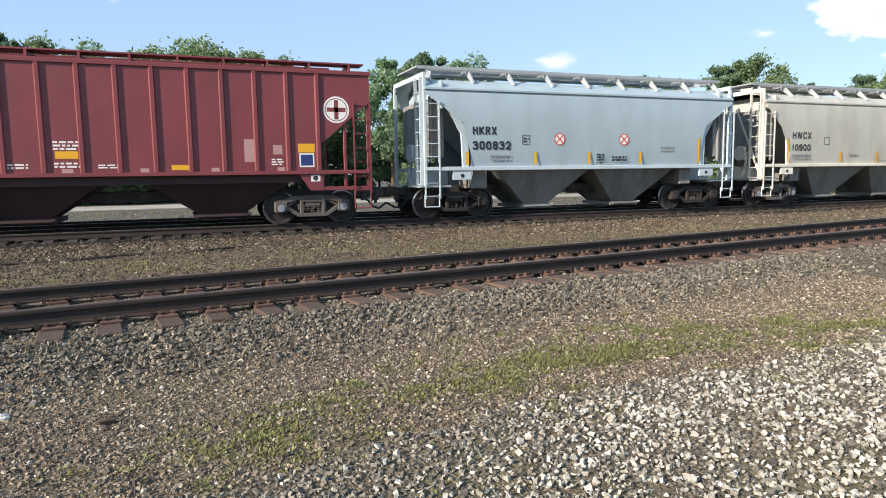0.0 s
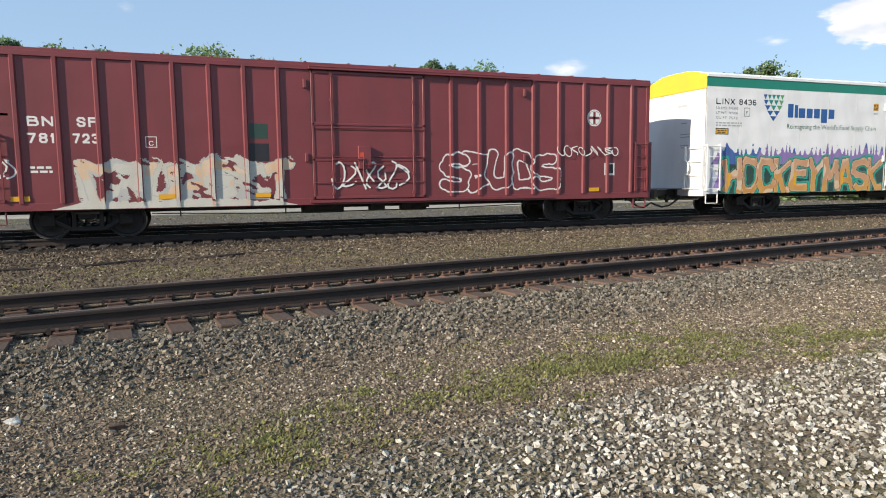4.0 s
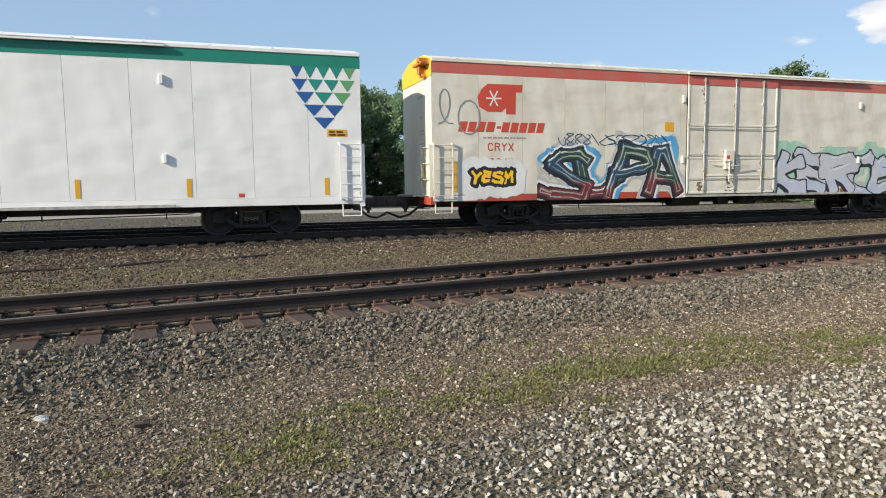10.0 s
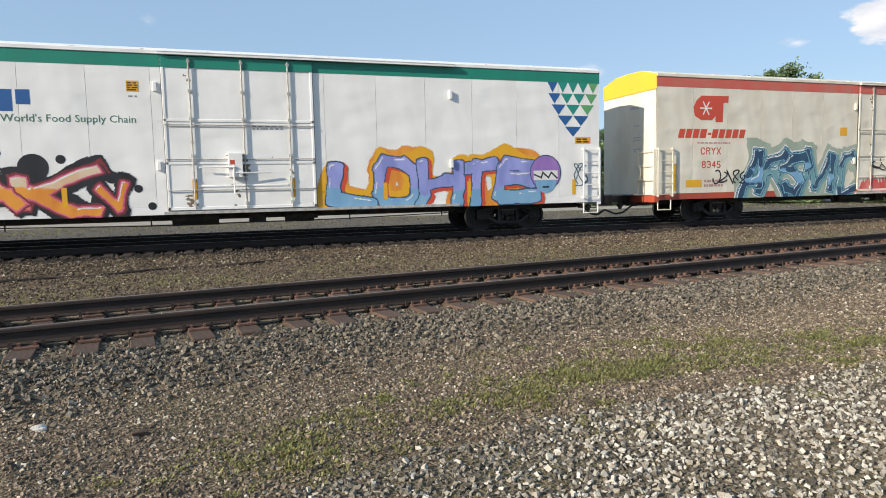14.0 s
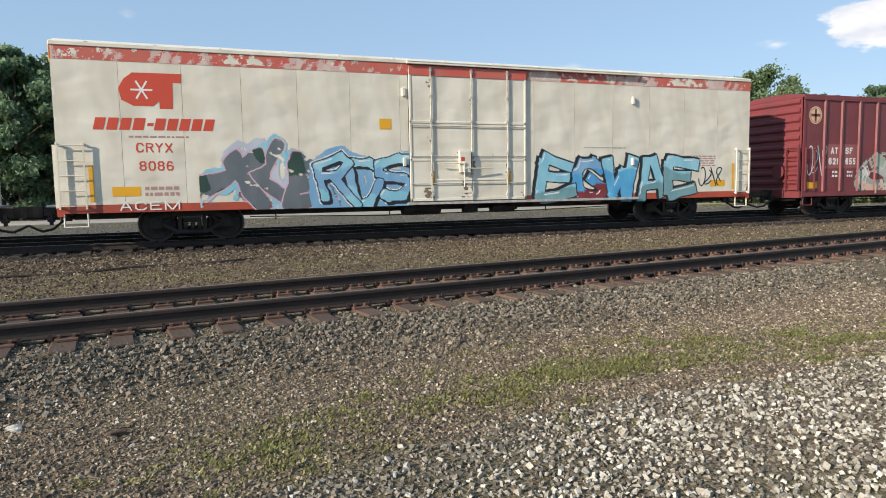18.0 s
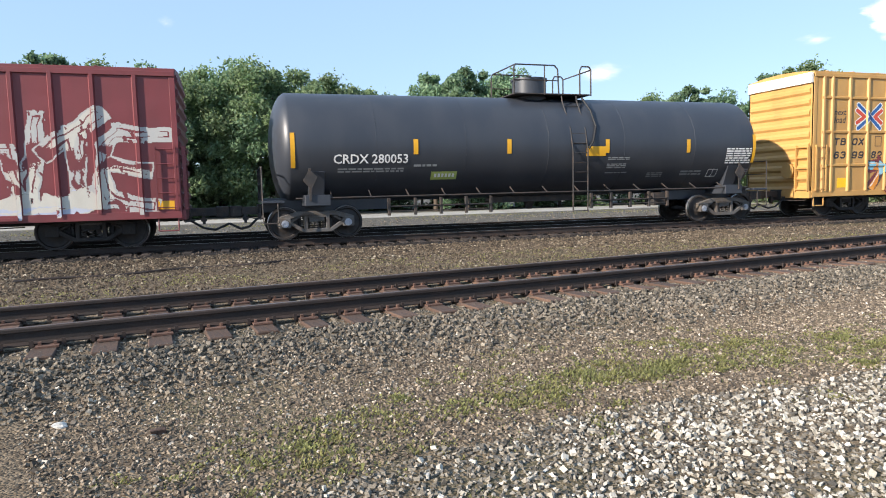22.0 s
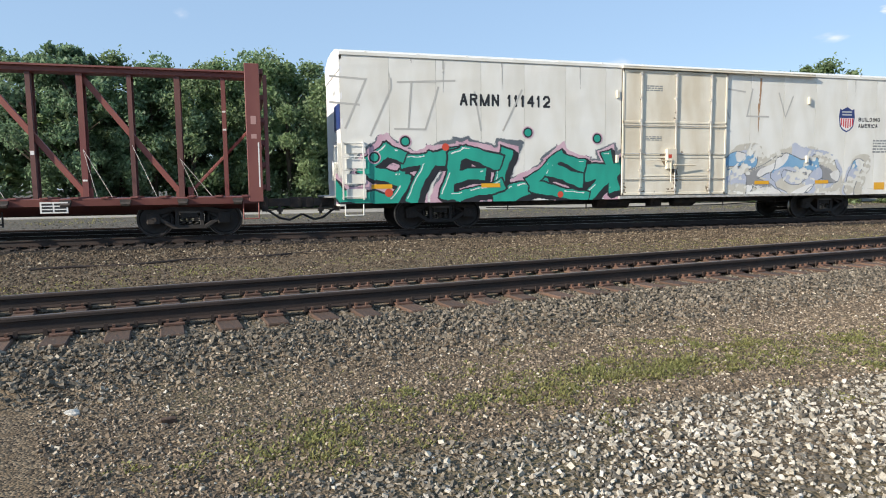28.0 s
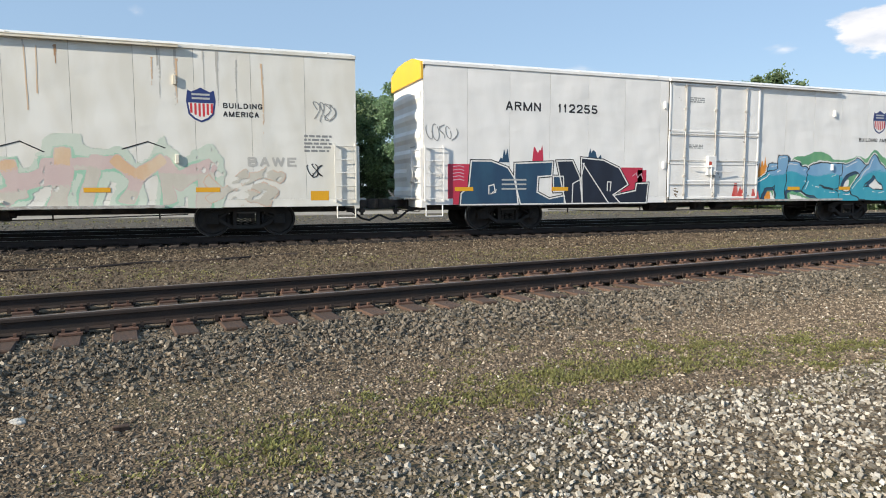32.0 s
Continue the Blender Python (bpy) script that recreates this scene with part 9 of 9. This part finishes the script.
def machine_end(root, s, L, hw, body, cap):
    """The end of a mechanical refrigerator car: a cooling unit above, a railed platform below."""
    e = s * L / 2

    def span(p, q):
        return (min(e + s * p, e + s * q), max(e + s * p, e + s * q))
    boxes("cooling_unit", body, root, (*span(0, 0.62), -1.05, 1.05, 2.75, 4.2), label="white cooling unit on the car's end", bevel=0.03)
    boxes("unit_cap", cap, root, (*span(0, 0.60), -1.08, 1.08, 4.2, 4.86), label="yellow cover of the cooling unit", bevel=0.04)
    for y in (-0.72, 0.15):
        for k in range(4):
            boxes("louver_slat", "spray_black", root, (*span(0.60, 0.63), y, y + 0.55, 4.28 + k * 0.13, 4.34 + k * 0.13))
    boxes("air_grille", "spray_black", root, (*span(0.61, 0.66), -0.95, 0.95, 3.55, 4.16), label="black air grille")
    boxes("fuel_box", "steel_dark", root, (*span(0.0, 0.8), -1.2, 1.2, 1.08, 1.75), bevel=0.03)
    boxes("machine_platform", "steel_dark", root, (*span(0.0, 1.55), -1.45, 1.45, 0.92, 1.06), (*span(0.0, 1.5), -1.45, -1.38, 2.35, 2.42), (*span(0.0, 1.5), -0.3, 0.3, 0.62, 0.92))
    for p in (0.55, 0.95, 1.42):
        for y in (-1.42, 1.42):
            boxes("platform_post", "steel_dark", root, (*span(p, p + 0.09), y - 0.04, y + 0.04, 1.0, 3.25 if p > 1 else 2.4))
    boxes("dark_box", "steel_dark", root, (*span(0.2, 0.75), -1.3, -0.6, 1.7, 2.5), bevel=0.02)


def fruit_car(a, b, text, label, body, band, ends, tx, tz, bold, dl, shield=None, end_ribs=0, more=(0.0, 0.0)):
    c, L, hw, zs = reefer("refrigerator_car", label, a, b, body, None, body, None, band, ends, (dl, dl + 3.95), end_ribs=end_ribs, depth=0.002, more=more)
    hw += 0.003
    for s, (x0, x1) in zip(text, tx):
        letters(s, "letter_black", c, x0, x1, tz[0], tz[1], hw, bold)
    sx, sz = shield or (dl + 8.78, 3.05)
    ring = [(0.0, 0.80), (0.09, 0.75), (0.20, 0.80), (0.32, 0.86), (0.44, 0.80), (0.55, 0.75), (0.64, 0.80), (0.68, 0.52), (0.63, 0.18), (0.5, 0.05), (0.32, -0.03), (0.14, 0.05), (0.01, 0.18), (-0.04, 0.52)]
    flat("shield_rim", [(sx + p, sz + q) for p, q in ring], [tuple(range(14))], -hw - 0.0016, "shield_navy", c, "navy rim and top of a shield")
    flat("shield_field", [(sx + p, sz + q) for p, q in ((0.01, 0.47), (0.63, 0.47), (0.585, 0.20), (0.47, 0.09), (0.32, 0.02), (0.17, 0.09), (0.055, 0.20))], [tuple(range(7))], -hw - 0.0028, "letter_white", c, "white field of a shield")
    for k in range(6):
        x = sx + 0.055 + k * 0.10
        patches("shield_stripe", [(x, x + 0.055, sz + 0.10 + 0.045 * abs(2.5 - k), sz + 0.46)], "shield_red", c, hw, "", 0.0105)
    patches("shield_bar", [(sx + 0.10, sx + 0.54, sz + 0.66, sz + 0.71), (sx + 0.10, sx + 0.54, sz + 0.56, sz + 0.61)], "letter_pale", c, hw, "pale bar on a shield", 0.0105)
    if shield:
        bx, bz = sx - 0.75, sz - 0.35
    else:
        bx, bz = sx + 0.86, sz + 0.36
    letters("BUILDING", "letter_black", c, bx, bx + 1.0, bz, bz + 0.14, hw, 0.01)
    if shield:
        letters("AMERICA", "letter_black", c, bx + 1.12, bx + 2.02, bz, bz + 0.14, hw, 0.01)
    else:
        letters("AMERICA", "letter_black", c, bx, bx + 0.9, bz - 0.22, bz - 0.08, hw, 0.01)
    tag_lines(c, hw, [(L / 2 - 1.45, L / 2 - 0.7, 2.3, 2.8, 5)], "letter_grey")
    tag_lines(c, hw + 0.045, [(dl + 0.85, dl + 1.45, 4.2, 4.4, 3), (dl + 0.85, dl + 1.45, 2.65, 2.8, 3)], "letter_grey")
    reflectors(c, (-9.2, -5.9, 4.0, 6.6), 1.22, 1.34, hw + 0.002, 0.6)
    patches("sticker", [(L / 2 - 1.3, L / 2 - 0.8, 0.98, 1.24)], "sticker_yellow", c, hw, "yellow notice")
    return c, hw, L


# 15: white car with green letters
c, hw, L = fruit_car(287.0, 307.65, ("ARMN 111412",), "white refrigerator car with large green graffiti", "old_white_paint", "white_paint", "white_paint", ((-6.85, -3.97),), (3.6, 3.95), 0.008, -1.49, more=(0.0, 1.15))
machine_end(c, 1, L, hw, "white_paint", "bright_yellow")
boxes("end_patch", "shield_navy", c, (-L / 2 - 0.012, -L / 2 + 0.01, -1.5, 1.5, 4.5, 4.72), (-L / 2 - 0.012, -L / 2 + 0.01, -1.5, -0.3, 2.9, 3.6), label="navy painted patch on the end")
spray(c, "STELE*", -10.0, -1.3, 0.80, 2.3, hw, (("spray_teal", "spray_teal", "spray_teal"),), "spray_black", 141, 0.24, 0.05, wild=1.6, lean=0.25, over=1.25, square=0.9, block="spray_black", drop=(0.12, -0.1), halo=("spray_pink_pale", 0.04), back=(("spray_slate", 0.20, 0.08, 4.0), ("spray_pink_pale", 0.16, 0.08, 3.0)))
for bx, bz in ((-8.5, 2.55), (-4.7, 2.85), (-2.35, 2.7), (-9.4, 2.1)):
    dots(c, [(bx, bz, 0.19)], hw, "spray_pink_pale", 0.0135)
    dots(c, [(bx, bz, 0.155)], hw, "spray_black", 0.0145)
    dots(c, [(bx, bz, 0.11)], hw, "spray_teal", 0.0155)
dots(c, [(-7.3, 2.4, 0.11), (-1.35, 2.05, 0.12), (-3.6, 0.98, 0.1), (-9.0, 1.1, 0.12)], hw, "letter_red", 0.0145)
spray(c, "SKOPI", 1.9, 8.9, 0.86, 2.15, hw, (("spray_bone", "spray_lilac_pale", "spray_blue_soft"), ("spray_white", "spray_grey", "spray_bone")), "spray_slate", 151, 0.26, 0.028, wild=2.0, over=1.35, wear=0.5, square=0.2, blob="spray_white", shine=None, back=(("spray_bone", 0.2, 0.2, 2.6), ("spray_lilac_pale", 0.08, 0.25, 3.4)))
strokes(c, [[(-10.6, 4.3), (-9.6, 4.25), (-10.2, 2.9)], [(-10.6, 3.6), (-9.8, 3.55)], [(-9.5, 2.7), (-8.9, 4.0), (-8.9, 4.3)], [(-8.8, 2.9), (-7.9, 2.9)], [(-8.4, 2.9), (-8.3, 4.2)], [(-7.9, 2.9), (-7.5, 4.1)], [(-8.7, 4.2), (-7.0, 4.3)], [(-6.4, 4.0), (-6.2, 2.9)], [(-5.5, 2.9), (-4.9, 4.1)]], hw, "ghost_grey", 0.055, 0.002)
strokes(c, [[(2.2, 4.4), (2.6, 3.4)], [(2.2, 4.4), (3.2, 4.3)], [(3.5, 4.4), (3.3, 3.5), (4.2, 3.5)], [(4.6, 4.3), (4.9, 3.5), (5.2, 4.2)]], hw, "ghost_grey", 0.055, 0.002)
streaks(c, 2.4, 4.6, 3.0, 4.75, -hw - 0.0012, "rust_streak", 5, 0.34)
streaks(c, -10.2, 10.0, 3.9, 4.85, -hw - 0.0010, "ghost_grey", 8, 0.2)
boxes("louver", "old_white_paint", c, *[(-10.2, -9.65, -1.575, -1.55, 0.95 + k * 0.42, 1.22 + k * 0.42) for k in range(4)], label="pressed louvers")

# 16: weathered white car with pale letters
c, hw, L = fruit_car(311.8, 332.95, ("ARMN 110160",), "weathered white refrigerator car with rust streaks and pale graffiti", "old_white_paint", None, "white_paint", ((-7.75, -4.6),), (3.17, 3.52), 0.008, -2.6, more=(1.15, 0.0))
machine_end(c, -1, L, hw, "white_paint", "bright_yellow")
spray(c, "MYD", -7.1, -2.95, 0.86, 2.2, hw, "old_white_paint", "spray_black", 161, 0.19, 0.034, wild=0.9, shine=None, over=1.1, block="spray_brownblack", drop=(-0.1, -0.08))
spray(c, "FREE", -10.6, -7.3, 0.9, 2.2, hw, (("spray_bone", "spray_sage"), ("spray_sage", "spray_bone")), "spray_slate", 165, 0.28, 0.015, wild=1.9, over=1.3, shine=None, wear=0.35, square=0.2, back=(("spray_bone", 0.16, 0.2, 3.0), ("spray_sage", 0.04, 0.2, 4.0)))
spray(c, "HTYM", 2.1, 6.6, 0.86, 2.15, hw, (("spray_bone", "spray_salmon_pale", "spray_peach"), ("spray_bone", "spray_bone", "spray_salmon_pale")), "spray_salmon_pale", 171, 0.27, 0.022, wild=1.2, over=1.3, shine=None, square=0.6, wear=0.08, back=(("spray_mint_pale", 0.24, 0.14, 3.5), ("spray_mint", 0.05, 0.10, 4.5)))
spray(c, "XS", 6.5, 8.4, 0.86, 1.75, hw, "spray_bone", "spray_salmon", 173, 0.25, 0.02, wild=1.8, wear=0.5, shine=None, lift=0.0150)
letters("BAWE", "spray_silver", c, 7.62, 8.9, 1.9, 2.15, hw, 0.02)
scribble(c, -10.3, -9.7, 3.2, 4.6, hw, "letter_grey", 4, 3, 0.025)
scribble(c, -10.4, -9.0, 2.45, 3.0, hw, "letter_grey", 14, 6, 0.02)
scribble(c, 9.4, 10.0, 3.1, 3.7, hw, "letter_grey", 6, 4, 0.02)
scribble(c, 9.2, 9.6, 1.6, 2.0, hw, "letter_black", 26, 3, 0.025)
strokes(c, [[(1.6, 2.2), (2.4, 2.45), (2.9, 2.2)], [(4.6, 2.3), (5.2, 2.5), (5.6, 2.35)]], hw, "letter_black", 0.03)
streaks(c, 1.2, 3.4, 1.2, 4.75, -hw - 0.0012, "rust_streak", 15, 0.26)
streaks(c, -10.2, 10.2, 3.2, 4.85, -hw - 0.0010, "ghost_grey", 18, 0.25)
streaks(c, 3.6, 10.2, 2.3, 4.6, -hw - 0.0011, "spray_peach", 19, 0.16)
patches("panel_plate", [(-3.3, -2.5, 1.35, 1.75)], "galvanized", c, hw, "bare metal grille", 0.02)
strokes(c, [[(2.6, 4.7), (2.62, 3.2)], [(2.85, 4.7), (2.83, 3.6)], [(1.9, 4.6), (1.92, 2.8)]], hw, "spray_peach", 0.03, 0.006, "rust streak")
boxes("lower_guard_rail", "old_white_paint", c, (-3.5, 2.0, -1.6, -1.56, 0.98, 1.03))

# 17: clean white car with navy letters
c, hw, L = fruit_car(334.95, 355.9, ("ARMN", "112255"), "bright white refrigerator car with navy and turquoise graffiti", "white_paint", "bright_yellow", "white_paint", ((-7.82, -6.62), (-6.0, -4.56)), (3.68, 3.95), 0.006, -1.75, (8.0, 3.42), 7)
haze(c, -8.1, -7.7, 2.1, 2.7, hw, "spray_navy", 15, 0.9, 5.0, 0.006)
haze(c, -6.9, -6.5, 2.1, 2.65, hw, "spray_crimson", 16, 0.9, 5.0, 0.006)
haze(c, -4.9, -4.3, 2.1, 2.55, hw, "spray_navy", 17, 0.9, 5.0, 0.006)
patches("graffiti", [(-9.72, -8.6, 1.0, 2.03), (-9.55, -8.9, 0.82, 1.0), (-3.6, -2.75, 0.98, 1.98), (-2.95, -2.6, 1.4, 1.9), (-6.2, -5.5, 1.2, 1.7)], "spray_crimson", c, hw, "sprayed crimson ground", 0.009)
NAVY_LETTERS = [
    ("spray_navy", [(-9.32, 0.81), (-9.29, 1.15), (-9.04, 1.35), (-8.96, 2.13), (-8.3, 2.13), (-7.75, 1.94), (-7.47, 1.55), (-7.38, 0.81)]),
    ("spray_navy", [(-7.3, 0.81), (-7.51, 1.55), (-7.5, 2.07), (-6.17, 2.13), (-6.2, 1.7), (-6.69, 1.66), (-6.72, 1.18), (-6.28, 0.97), (-5.74, 1.07), (-5.73, 0.81)]),
    ("spray_navy", [(-6.15, 1.68), (-5.78, 1.68), (-5.76, 1.2), (-6.13, 1.19)]),
    ("spray_ink", [(-5.69, 0.81), (-6.03, 2.16), (-5.45, 2.18), (-5.17, 1.65), (-5.07, 0.81)]),
    ("spray_ink", [(-5.07, 0.81), (-5.13, 2.27), (-4.3, 2.21), (-3.68, 1.96), (-3.32, 1.42), (-3.9, 1.08), (-3.63, 0.81)]),
    ("spray_ink", [(-3.61, 0.81), (-3.88, 1.06), (-3.02, 1.22), (-2.99, 1.45), (-2.51, 1.47), (-2.58, 0.81)]),
]
for k, (tone, ring) in enumerate(NAVY_LETTERS):
    flat("graffiti", ring, [tuple(range(len(ring)))], -hw - 0.0046 - 0.0003 * k, tone, c, "block letter with a white outline")
    strokes(c, [ring + ring[:1]], hw, "spray_black", 0.10, 0.0100, "black outline")
    strokes(c, [ring + ring[:1]], hw, "spray_white", 0.042, 0.0190, "white outline")
strokes(c, [[(-5.02, 2.1), (-5.13, 1.59), (-5.43, 1.45), (-5.45, 0.83)], [(-5.07, 2.1), (-4.08, 0.83)], [(-8.38, 1.14), (-8.38, 1.38), (-8.21, 1.42), (-8.16, 1.18), (-8.35, 1.12), (-8.13, 1.26)], [(-4.13, 1.21), (-4.13, 1.51), (-3.99, 1.5), (-4.02, 1.21)]], hw, "spray_white", 0.035, 0.0195, "white sprayed line")
patches("small_print", [(-7.95, -7.1, 1.54, 1.59), (-7.95, -7.1, 1.4, 1.45), (-7.95, -7.1, 1.26, 1.31)], "letter_pale", c, hw, "", 0.0200)
strokes(c, [[(-9.55, 1.95 - 0.1 * k), (-9.35, 1.98 - 0.1 * k), (-9.2, 1.94 - 0.1 * k)] for k in range(5)] + [[(-3.15, 1.7), (-3.0, 1.8), (-2.95, 1.65), (-2.8, 1.78), (-2.75, 1.62)]], hw, "spray_pink_pale", 0.025, 0.0115)
scribble(c, -10.3, -9.8, 1.2, 2.0, hw + 0.012, "spray_white", 6, 2, 0.02)
haze(c, 1.0, 2.4, 0.84, 1.9, hw + 0.048, "spray_red", 5, 0.8, 2.0, 0.006)
haze(c, 2.2, 2.9, 0.9, 2.0, hw, "spray_orange", 25, 0.8, 3.0, 0.006)
spray(c, "HRECO", 1.9, 9.0, 0.78, 2.3, hw, (("spray_turquoise", "spray_turquoise", "spray_blue_soft"),), "spray_black", 191, 0.32, 0.035, wild=1.6, over=1.35, block="spray_navy", drop=(0.1, -0.08), halo=("spray_white", 0.04), back=(("spray_green", 0.16, 0.2, 3.0),))
scribble(c, -10.4, -9.4, 2.7, 3.2, hw, "letter_grey", 9, 5, 0.02)


build_track("near_track", "rusty railway track on wooden sleepers", NEAR_P, NEAR_TURN, -30, 40, NEAR_RAIL, (-8, 20))
build_track("far_track", "railway track that the freight train rolls on", (0, TRAIN_Y), 0.0, -70, 110, RAIL, (-14, 34), "oily_wood", "rail_polished")
build_track("back_track", "empty railway track behind the freight train", (0, BACK_Y), 0.0, -45, 100, RAIL, (0, 0), "oily_wood", "rail_polished")
build_stones()
build_weeds()
build_trees()
build_sky()


def motions():
    seconds = [k * 1.0 for k in range(33)]
    for root, middle, axles in TRAIN:
        walk(root, [(t, pose(middle - rolled(t), TRAIN_Y, RAIL)) for t in seconds])
        for axle in axles:
            x, z = axle.location.x, axle.location.z
            walk(axle, [(k / 30, pose(x, 0, z, 0, -math.degrees(rolled(k / 30) / WHEEL_R) % 360, 0)) for k in range(0, 961)])


motions()
